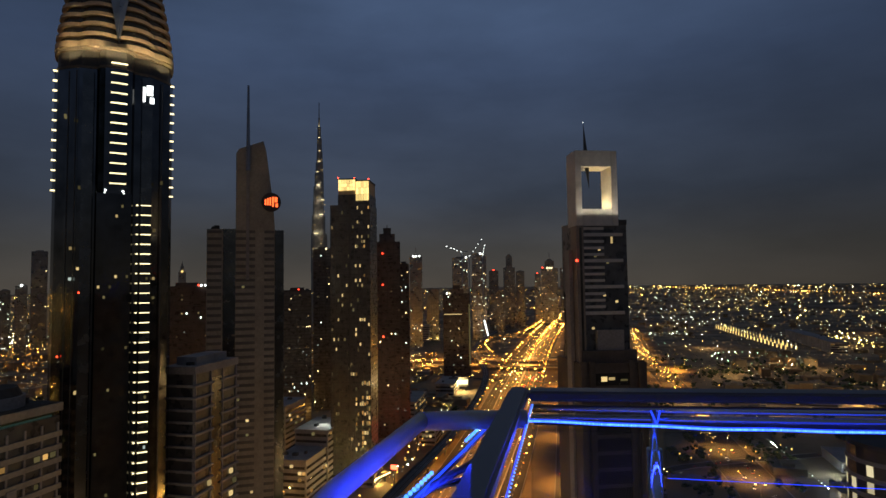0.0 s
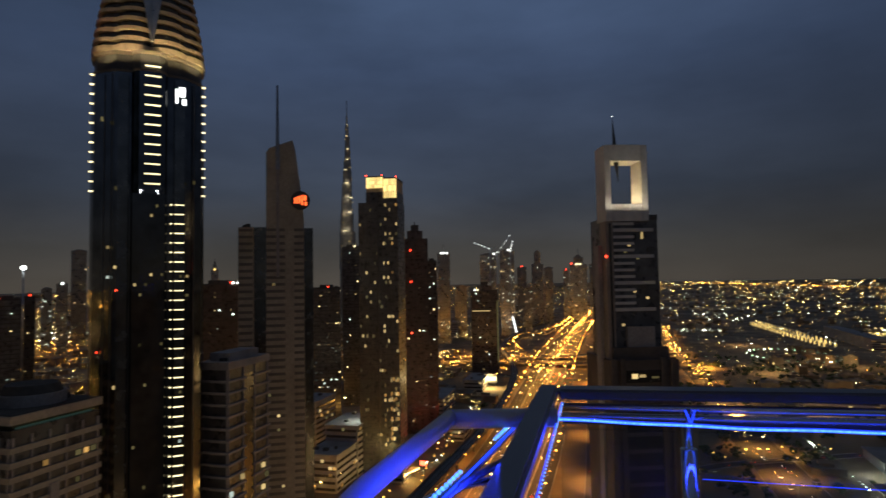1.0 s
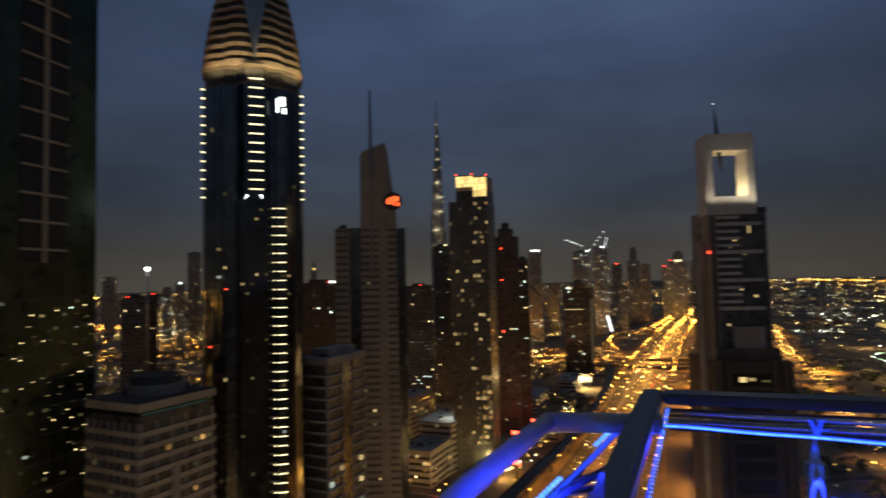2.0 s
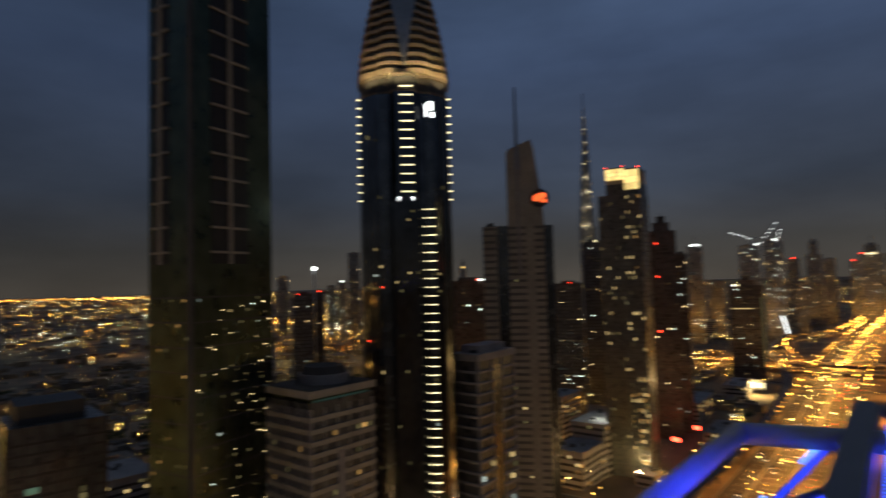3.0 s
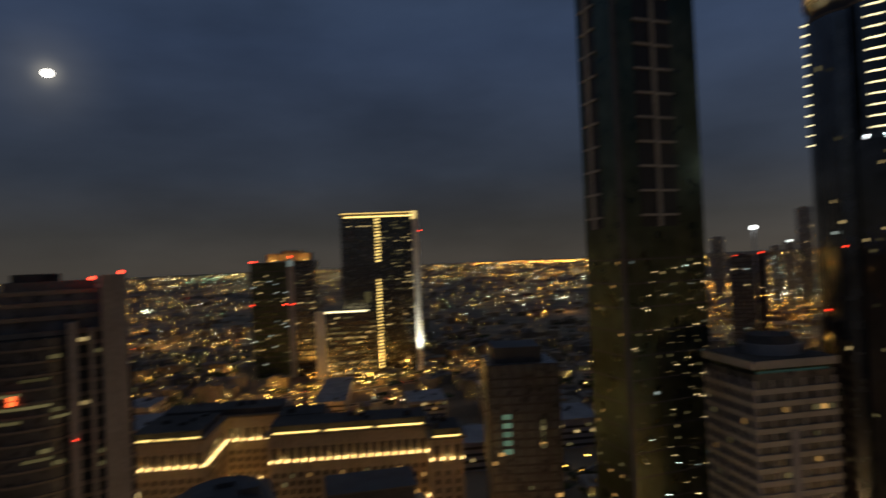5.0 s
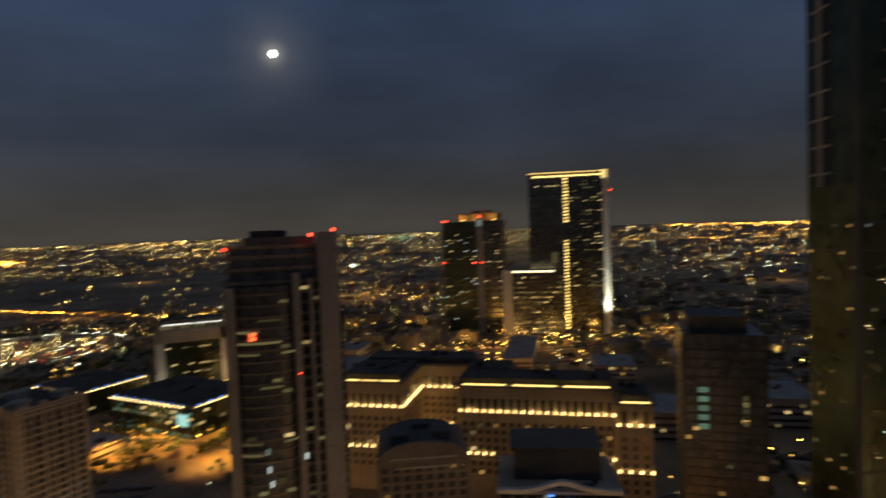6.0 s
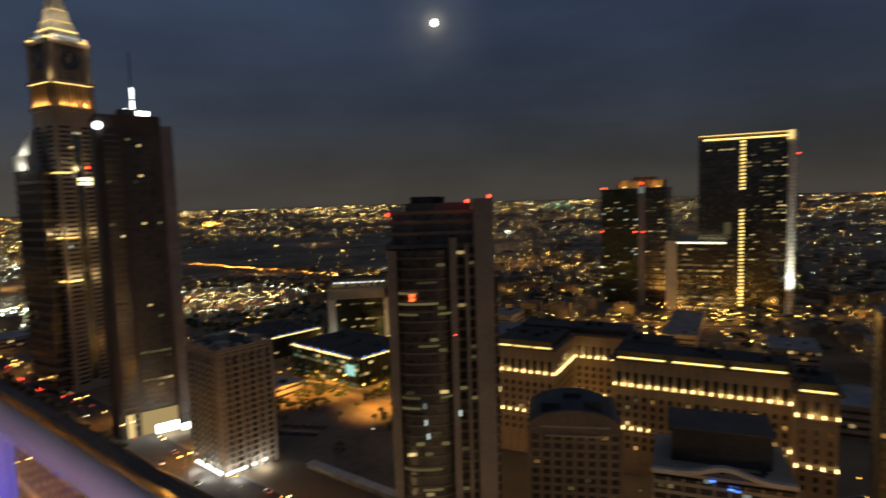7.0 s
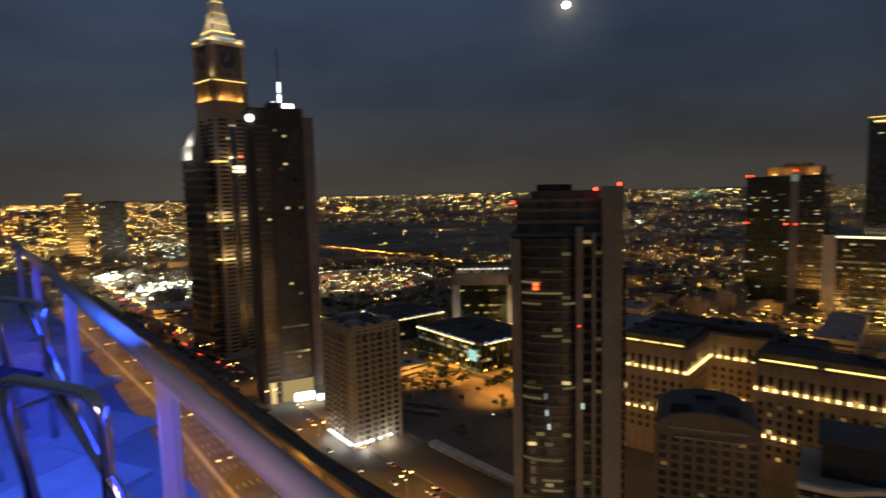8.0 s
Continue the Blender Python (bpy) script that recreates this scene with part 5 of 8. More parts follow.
def clock_tower():
    """The stone tower with a clock storey, a golden arcade and a stepped lit spire."""
    top = thing("skyscraper", "stone clock tower with golden lit arcade and stepped spire", "skyscraper", bearing(134.35, 537), -19)
    # the near corner lies between the north face (to -x) and the east face (to -y)
    S = 31.0
    box("shaft", top, -S, 0, -S, 0, 0, 222, STONE_SAND)
    for i in range(56):
        for face in ("N", "E"):
            for a in (-24.0, -7.0):
                x, y, r = on_face(face, a, 0, 0.0)
                piece("window_band", block(8.5, 0.6, 1.8, VOID), top, x, y, 6 + i * 3.65, r)
    for face in ("N", "E"):
        x, y, r = on_face(face, -15.5, 0, 0.1)
        piece("glass_slot", block(6, 0.8, 196, GLASS), top, x, y, 8, r)
    # east side buttresses with lit caps
    box("side_wing", top, 0, 9, -46, -8, 0, 175, VOID)
    bands(top, 0, 9, -46, -8, 4, 7.3, 23, 2.4, 0.5, STONE_BROWN)
    box("wing_cap", top, -0.5, 10, -47, -24, 175, 187, WHITE_PANEL, "pale lit cap of the side wing")
    part("wing_slope", prism([(0, -46), (7, -46), (7, -26), (0, -26)], 187, 207, 0.25, (0, -30)), WHITE_PANEL, top)
    box("belt", top, -S - 1.2, 1.2, -S - 1.2, 1.2, 220, 223.5, STONE_SAND)
    # arcade
    box("arcade_core", top, -S + 2.6, -2.6, -S + 2.6, -2.6, 223.5, 241, STONE_SAND)
    for face in ("N", "E"):
        for i in range(10):
            x, y, r = on_face(face, -S + 1 + (S - 2) * i / 9, 0, -0.8)
            piece("arcade_pier", block(0.8 if i % 9 else 3.4, 1.4, 17.5, STONE_BROWN), top, x, y, 223.5, r)
    box("belt", top, -S - 1.6, 1.6, -S - 1.6, 1.6, 241, 243.2, STONE_SAND)
    for face in ("N", "E"):
        x, y, r = on_face(face, -S / 2, 1.0, 0)
        piece("arcade_lamp", block(S - 3, 0.4, 0.5, LED_GOLD), top, x, y, 241 - 0.6, r)
    box("clock_storey", top, -S + 0.5, -0.5, -S + 0.5, -0.5, 243.2, 270, STONE_BROWN)
    for face in ("N", "E"):
        for a in (-28.5, -2.5):
            x, y, r = on_face(face, a, -0.5, 0.2)
            piece("corner_pilaster", block(4, 1.6, 26.8, STONE_SAND), top, x, y, 243.2, r)
        for a in (-23, -20, -11, -8):
            x, y, r = on_face(face, a, -0.5, 0.15)
            piece("pilaster_strip", block(0.7, 0.5, 8 if a in (-20, -11) else 26.8, STONE_SAND), top, x, y, 243.2, r)
        x, y, r = on_face(face, -15.5, -0.5, 0.1)
        dial = bmesh.new()
        bmesh.ops.create_cone(dial, cap_ends=True, segments=32, radius1=7.2, radius2=7.2, depth=0.8, matrix=Matrix.Translation((x, y, 259)) @ Matrix.Rotation(radians(r), 4, "Z") @ Matrix.Rotation(radians(90), 4, "X"))
        face_ob = part("clock_face", dial, VOID, top, "dark round clock face")
        for w, h, dx, dz in ((0.8, 6.5, 0, 0), (0.8, 4.5, 2.0, -1.5)):
            xx, yy, r = on_face(face, -15.5 + dx, -0.5, 0.7)
            piece("clock_hand", block(w, 0.3, h, STONE_SAND), face_ob, xx, yy, 258 + dz, r)
    box("belt", top, -S - 1, 1, -S - 1, 1, 270, 273, STONE_SAND)
    for x, y in ((-S + 3, -3), (-3, -3), (-3, -S + 3), (-S + 3, -S + 3)):
        box("corner_turret", top, x - 3, x + 3, y - 3, y + 3, 273, 277, STONE_SAND)
        piece("turret_lamp", block(4.2, 4.2, 1.6, LED_GOLD), top, x + 1.6, y + 1.6, 270.2 + 2.85)
    z = 273.0
    for w, h in ((27, 4), (23, 5), (19, 7), (14.5, 9), (10.5, 10), (7, 12)):
        c = -S / 2
        part("spire_step", prism([(c - w / 2, c - w / 2), (c + w / 2, c - w / 2), (c + w / 2, c + w / 2), (c - w / 2, c + w / 2)], z, z + h, 0.86, (c, c)), WHITE_PANEL, top)
        box("spire_light", top, c - w / 2 - 0.6, c + w / 2 + 0.6, c - w / 2 - 0.6, c + w / 2 + 0.6, z - 0.2, z + 0.7, LED_GOLD if w < 22 else LIT_WHITE)
        z += h
    part("finial", rod([(-15.5, -15.5, z), (-15.5, -15.5, z + 16)], 0.8, 8), ALU, top)
    for zz in (172, 122, 88):
        for face in ("N", "E"):
            x, y, r = on_face(face, -4.5 if zz > 150 else -6, 0, 0.6)
            piece("belt_lamp", block(9, 0.8, 1.2, LED_GOLD), top, x, y, zz, r)
    for zz in (163.2, 166.6):
        box("lit_sign", top, -32, -14, 0.4, 1.2, zz, zz + 2.4, LED_WARM, "pale lit panel")
    beacons(top, ((-22, 1, 176),), 2.0)
    lit(top, "N", -S, 0, 0.2, 8, 3.65, 54, 3, 0.03, (LIT_WARM, LIT_DIM, LIT_WHITE), 141, h=0.45, depth=0.5)
    base = Matrix.Translation(top.location) @ Matrix.Rotation(radians(-19), 4, "Z")
    for x, y, zz, w, c in ((-24, 0.5, 225.5, 2600, (1.0, 0.55, 0.15)), (-8, 0.5, 225.5, 2600, (1.0, 0.55, 0.15)), (0.5, -8, 225.5, 2600, (1.0, 0.55, 0.15)), (0.5, -24, 225.5, 2600, (1.0, 0.55, 0.15)), (-16, 0.5, 225.5, 2600, (1.0, 0.55, 0.15)), (0.5, -16, 225.5, 2600, (1.0, 0.55, 0.15)),
                           (1.6, 1.6, 245.0, 700, (1, 0.9, 0.55)), (-S - 1.6, 1.6, 245, 500, WARM), (14, -32, 178, 3000, (1, 0.98, 0.80)), (10, -36, 190, 2200, (1, 0.98, 0.80)),
                           (-24, 4.5, 92, 1500, WARM), (-6, 4.5, 92, 1500, WARM), (-24, 4.5, 126, 1500, WARM), (-6, 4.5, 126, 1500, WARM), (-15, 4.5, 176, 1700, WARM), (4.5, -6, 126, 1200, WARM),
                           (-26, 2.5, 275.0, 900, (1, 0.86, 0.66)), (-5, 2.5, 275.0, 900, (1, 0.86, 0.66)), (2.5, -15, 275, 900, (1, 0.86, 0.66)), (-15, -1, 292, 1800, WARM), (-2, -15, 292, 1800, WARM)):
        lamp("stone_uplight", "POINT", base @ Matrix.Translation((x, y, zz)), w, c, 0.5)
    return top


def framed_bank():
    """The pale framed building with a glass front and lamps along its roof."""
    top = thing("office_block", "pale framed office block with glass front and roof lamps", "office building", bearing(109.8, 612), 109.8)
    box("glass_front", top, -26, 26, 2, 28, 0, 50, GLASS_GREEN)
    for x0, x1 in ((-33, -25), (25, 33)):
        box("frame_leg", top, x0, x1, 0, 28, 0, 54, WHITE_PANEL)
    box("frame_head", top, -33, 33, 0, 28, 43, 54, CONCRETE)
    box("attic", top, -30, 30, 3, 26, 54, 60, CONCRETE)
    box("roof", top, -28, 28, 4, 24, 60, 64, ROOF_FELT)
    for i in range(9):
        piece("roof_lamp", block(1.3, 0.8, 0.8, LED_WHITE), top, -24 + i * 6, 2.6, 59.6)
        piece("attic_window", block(4, 0.5, 3, LIT_DIM), top, -26 + i * 6.5, 2.9, 55.5)
    lit(top, "S", -25, 25, 2, 10, 8, 4, 5, 0.35, (LIT_DIM, LIT_WARM), 151, h=0.2, depth=0.5)
    base = Matrix.Translation(top.location) @ Matrix.Rotation(radians(109.8), 4, "Z")
    for x in (-29, 29):
        lamp("leg_uplight", "POINT", base @ Matrix.Translation((x, -17, 8)), 2200, (1.0, 0.93, 0.70), 0.6)
    return top


def eave_lit_mall(az, d, rz, w, dep, z, seed):
    top = thing("mall_block", "low green glass mall block with yellow and blue roof edge lights", "shopping mall", bearing(az, d), rz)
    box("glass_front", top, -w, 0, -dep, 0, 0, z - 2, GLASS_GREEN)
    box("roof_slab", top, -w - 2, 2, -dep - 2, 2, z - 2, z, CONCRETE_GREY)
    box("roof", top, -w, 0, -dep, 0, z, z + 0.4, ROOF_FELT)
    roof_plant(top, -w, 0, -dep, 0, z + 0.4, seed, 12, NIGHT_TRIM)
    for i in range(int(w / 5)):
        box("eaves_lamp", top, -w + i * 5 + 0.6, -w + i * 5 + 2.2, 2.0, 2.5, z - 1.6, z - 0.8, EAVES_LAMP)
        if i % 2:
            box("blue_lamp", top, -w + i * 5, -w + i * 5 + 1.2, 2.0, 2.5, z + 0.2, z + 0.8, LED_BLUE)
    for i in range(int(dep / 5)):
        box("eaves_lamp", top, 2.0, 2.5, -dep + i * 5 + 0.6, -dep + i * 5 + 2.2, z - 1.6, z - 0.8, EAVES_LAMP)
        if i % 2:
            box("blue_lamp", top, 2.0, 2.5, -dep + i * 5, -dep + i * 5 + 1.0, z + 0.2, z + 0.8, LED_BLUE)
    for i in range(int(dep / 6)):
        box("mullion", top, 0, 0.5, -dep + i * 6, -dep + i * 6 + 0.4, 0, z - 2, ALU)
    for i in range(int(w / 6)):
        box("mullion", top, -w + i * 6, -w + i * 6 + 0.4, 0, 0.5, 0, z - 2, ALU)
    lit(top, "N", -w, 0, 0, 0, 4, int(z / 4) - 1, 5, 0.2, (LIT_DIM, LIT_WARM), seed, h=0.5, depth=0.5)
    lit(top, "E", -dep, 0, 0, 0, 4, int(z / 4) - 1, 5, 0.6, (LIT_DIM, GREEN_LIT, GREEN_LIT, GREEN_LIT, LIT_WARM), seed + 1, h=0.5, depth=0.5)
    return top


def vaulted_flats():
    """The brown block with an arched gable and a blue-grey curved roof."""
    top = thing("apartment_block", "brown apartment block with arched gable and blue-grey roof", "apartment building", bearing(89.0, 222), 92)
    z = 56.0
    box("core", top, -17, 17, 0, 30, 0, z, VOID)
    bands(top, -17, 17, 0, 30, 2.5, 3.4, 17, 1.3, 0.3, STONE_BROWN)
    piers(top, "S", -17, 17, 9, 0, 0, z, 1.5, 0.4, STONE_BROWN)
    piers(top, "E", 0, 30, 9, 17, 0, z, 1.5, 0.4, STONE_BROWN)
    arch = [(-17.4, z - 1), (17.4, z - 1)] + [(17.4 * math.cos(math.pi * i / 14), z + 7.0 * math.sin(math.pi * i / 14)) for i in range(15)]
    bm = bmesh.new()
    a = [bm.verts.new((x, -0.6, zz)) for x, zz in arch]
    b = [bm.verts.new((x, 1.2, zz)) for x, zz in arch]
    bm.faces.new(a)
    bm.faces.new(b[::-1])
    for i in range(len(arch)):
        j = (i + 1) % len(arch)
        bm.faces.new((a[i], b[i], b[j], a[j]))
    bmesh.ops.recalc_face_normals(bm, faces=bm.faces[:])
    part("gable", bm, STONE_BROWN, top, "arched stone gable")
    vault = [(-16.5, 0), (16.5, 0)] + [(16.5 * math.cos(math.pi * i / 14), 6.4 * math.sin(math.pi * i / 14)) for i in range(15)]
    bm = bmesh.new()
    a = [bm.verts.new((x, 1.3, z + zz)) for x, zz in vault]
    b = [bm.verts.new((x, 29, z + zz)) for x, zz in vault]
    for i in range(len(vault)):
        j = (i + 1) % len(vault)
        bm.faces.new((a[i], b[i], b[j], a[j]))
    bm.faces.new(a)
    bm.faces.new(b[::-1])
    bmesh.ops.recalc_face_normals(bm, faces=bm.faces[:])
    part("vault_roof", bm, BLUE_ROOF, top, "curved blue-grey roof")
    for x, y in ((-9, 8), (8, 10), (0, 20)):
        box("roof_unit", top, x - 3.5, x + 3.5, y - 3, y + 3, z + 3, z + 8, BLUE_ROOF)
    for w, h, zz in ((26, 0.8, z + 0.5), (22, 0.8, z - 3)):
        box("string_course", top, -w / 2, w / 2, -1.0, -0.6, zz, zz + h, CONCRETE)
    lit(top, "S", -16, 16, 0, 3, 3.4, 16, 3, 0.05, (LIT_AMBER, LIT_DIM), 161, h=0.4, lift=0.45, depth=0.4)
    return top


def wave_front_flats():
    """The block with a wavy pale roof beam, a dark glass front and a grey terrace roof."""
    top = thing("apartment_block", "block with wavy pale roof beam and grey terrace roof", "apartment building", bearing(76.0, 222), 80)
    z = 41.0
    box("core", top, -22, 24, 0, 34, 0, z, VOID)
    bands(top, -22, 24, 0, 34, 2.5, 3.6, 12, 1.2, 0.4, CONCRETE)
    bm = bmesh.new()
    rows = []
    for i in range(33):
        x = -22.6 + 47.2 * i / 32
        zz = z + 1.5 + 3.4 * math.exp(-((x - 2) / 8.5) ** 2)
        rows.append([bm.verts.new(p) for p in ((x, -1.2, zz), (x, -1.2, zz + 1.7), (x, 1.0, zz + 1.7), (x, 1.0, zz))])
    for a, b in zip(rows, rows[1:]):
        for j in range(4):
            bm.faces.new((a[j], a[(j + 1) % 4], b[(j + 1) % 4], b[j]))
    bmesh.ops.recalc_face_normals(bm, faces=bm.faces[:])
    part("roof_beam", bm, WHITE_PANEL, top, "wavy pale roof beam")
    box("roof", top, -22, 24, 1.2, 34, z, z + 0.6, ROOF_FELT)
    box("penthouse", top, -16, 18, 10, 30, z + 0.6, z + 15, ROOF_FELT, "grey flat-roofed penthouse")
    box("penthouse_roof", top, -17, 19, 9, 31, z + 15, z + 15.6, BLUE_ROOF)
    piers(top, "S", -22, 24, 10, 0, 0, z, 0.6, 0.5, CONCRETE)
    roof_plant(top, -22, 24, 0, 12, z + 0.6, 4, 6)
    for x, zz in ((-3, z + 1.0), (3.0, z - 1.2), (5.0, z - 1.6)):
        box("blue_lamp", top, x, x + 1.6, -1.7, -1.3, zz, zz + 0.5, LED_BLUE)
    lit(top, "S", -21, 23, 0, 3, 3.6, 11, 3, 0.07, (LIT_WHITE, LIT_DIM), 171, h=0.4, lift=0.45, depth=0.4)
    return top


def dark_stepped_tower():
    """The nearly black stepped block with one tall lit stair."""
    top = thing("apartment_tower", "almost black stepped tower with green-lit bay and lit stair", "apartment building", bearing(60.6, 262), 70)
    box("core", top, -17, 14, 0, 30, 0, 97, NIGHT_GLASS)
    box("upper_core", top, -14, 8, 4, 26, 97, 104, DARK_METAL)
    bands(top, -17, 14, 0, 30, 3, 3.8, 24, 0.9, 0.25, DARK_METAL)
    piers(top, "S", -17, 14, 7, 0, 0, 97, 1.0, 0.5, DARK_METAL)
    for i in range(5):
        box("green_lit_bay", top, -11.5, -7.5, -0.6, -0.3, 58 + i * 3.8, 60.2 + i * 3.8, GREEN_LIT, "dim greenish lit bay")
    for i in range(5):
        box("lit_stair", top, 5.4, 7.2, -0.7, -0.4, 60 + i * 2.6, 62 + i * 2.6, LIT_DIM, "lit stairwell")
    lit(top, "S", -17, 14, 0, 3, 3.8, 23, 3, 0.03, (LIT_DIM, LIT_AMBER), 181, h=0.4, depth=0.6)
    return top


gate_tower(), beacon_tower(), courtyard_hotel(), round_corner_tower(), corner_flats(), dark_slab_tower(), clock_tower(), framed_bank()
mall = eave_lit_mall(110.2, 448, -29.5, 60, 84, 24.5, 201)
box("bright_screen", mall, 0.6, 1.1, -14, -4, 9, 17.5, SCREEN, "pale blue-green lit screen on the glass front")
eave_lit_mall(118.6, 554, -29.5, 56, 60, 22, 203)
vaulted_flats(), wave_front_flats(), dark_stepped_tower()
plain_tower("office_tower", "far stone office tower with gold-lit foot and top", 146.3, 145.0, 1500, 150, mat=BROWN_TRIM, trim=STONE_SAND, seed=31, chance=0.12, mats=(TOWER_AMBER,), roof=((-0.6, LED_GOLD), (-0.2, LED_GOLD), (0.2, LED_GOLD), (0.6, LED_GOLD)), spire=20)
plain_tower("office_tower", "far dark office block", 144.0, 142.0, 1500, 132, mat=NIGHT_GLASS, trim=NIGHT_TRIM, seed=32, chance=0.05)
for side_x in (-12, 12):
    gold = bearing(145.65, 1470)
    lamp("facade_flood", "SPOT", look((gold.x + side_x, gold.y, 4), bearing(145.65, 1500) + Vector((side_x, 0, 70))), 260000, (1.0, 0.62, 0.16), 1.0, 80)


# ---- street lamps, traffic, trees and the spread of city lights ----
def street_lamp():
    top = thing("street_lamp", "tall twin-arm steel street lamp with sodium heads", "street lamp", (0, 0, 0), 0, "street lamps along the highway")
    part("pole", rod([(0, 0, 0), (0, 0, 8), (0, 0, 13.5)], 0.16, 6), ALU, top)
    for s in (-1, 1):
        arm = part("arm", rod([(0, 0, 13.2), (s * 1.2, 0, 13.9), (s * 2.6, 0, 14.0)], 0.08, 5), ALU, top)
        piece("lamp_head", block(1.3, 0.7, 0.3, STREET, 0.08), arm, s * 2.9, 0, 13.85)
    return top


def place_street_lamps():
    first = street_lamp()
    placed = 0
    for i in range(2, len(MAIN)):
        y = MAIN[i].y
        if y > 1750 or i % 3:
            continue
        s, t = side(MAIN, i)
        m = Matrix.Translation(MAIN[i] + Vector((0, 0, 1.0))) @ Matrix.Rotation(math.atan2(s.y, s.x), 4, "Z")
        if placed:
            copy_thing(first, m)
        else:
            first.matrix_basis = m
        placed += 1
    for line, z in ((SIDE_ROAD, 0.2), (SERVICE, 0.2), (CROSS_A, 0.3)):
        for i in range(1, len(line), 3):
            s, t = side(line, i)
            q = line[i] + s * 9.0
            copy_thing(first, Matrix.Translation((q.x, q.y, q.z + z)) @ Matrix.Rotation(math.atan2(s.y, s.x), 4, "Z"))
    # their light
    for i in range(0, len(MAIN)):
        y = MAIN[i].y
        if 330 < y < 1900 and i % 3 == 0 or -800 < y < -90 and i % 2 == 0:
            p = MAIN[i]
            lamp("sodium_lamp", "SPOT", Matrix.Translation((p.x, p.y, 22)), 125000 if 0 < y < 750 else 135000 if y > 0 else 42000, (1.0, 0.42, 0.06), 0.8, 150, 0.35)
    # Point lamps along the near highway, added to brighten the tower walls.
    for i in range(len(MAIN)):
        if -90 < MAIN[i].y < 330 and i % 2 == 0:
            lamp("sodium_lamp", "POINT", Matrix.Translation((MAIN[i].x, MAIN[i].y, 15)), 10000, (1.0, 0.64, 0.30), 0.8)
    for line, n in ((SIDE_ROAD, 3), (SERVICE, 4), (CROSS_A, 3), (CROSS_B, 3), (RAMP, 4), (EAST_SERVICE, 5)):
        for i in range(2, len(line), n):
            p = line[i]
            lamp("sodium_lamp", "SPOT", Matrix.Translation((p.x, p.y, p.z + 14)), (24000 if line is RAMP else 48000 if line in (SIDE_ROAD, EAST_SERVICE) else 150000) if p.y > 0 else 11000, (1.0, 0.42, 0.06), 0.8, 145, 0.4)


def car(paint, label):
    top = thing("car", label, "car", (0, 0, 0), 0, "cars on the highway")
    bm = bmesh.new()
    prof = [(-2.2, 0.35), (2.2, 0.35), (2.25, 0.75), (1.2, 0.95), (-2.2, 0.98)]
    cab = [(-1.7, 0.95), (1.1, 0.93), (0.4, 1.42), (-1.2, 1.44)]
    for shape, w, name, mat in ((prof, 0.88, "body", paint), (cab, 0.74, "cabin", VOID)):
        bm = bmesh.new()
        a = [bm.verts.new((-w, y, z)) for y, z in shape]
        b = [bm.verts.new((w, y, z)) for y, z in shape]
        bm.faces.new(a)
        bm.faces.new(b[::-1])
        for i in range(len(shape)):
            j = (i + 1) % len(shape)
            bm.faces.new((a[i], b[i], b[j], a[j]))
        bmesh.ops.recalc_face_normals(bm, faces=bm.faces[:])
        part(name, bm, mat, top)
    for s in (-0.62, 0.62):
        piece("headlight", block(0.42, 0.1, 0.26, HEAD), top, s, 2.28, 0.55)
        piece("tail_light", block(0.38, 0.1, 0.24, TAIL), top, s, -2.24, 0.65)
    for x in (-0.8, 0.8):
        for y in (-1.4, 1.4):
            w = bmesh.new()
            bmesh.ops.create_cone(w, cap_ends=True, segments=10, radius1=0.34, radius2=0.34, depth=0.22, matrix=Matrix.Translation((x, y, 0.34)) @ Matrix.Rotation(radians(90), 4, "Y"))
            part("wheel", w, DARK_METAL, top)
    return top


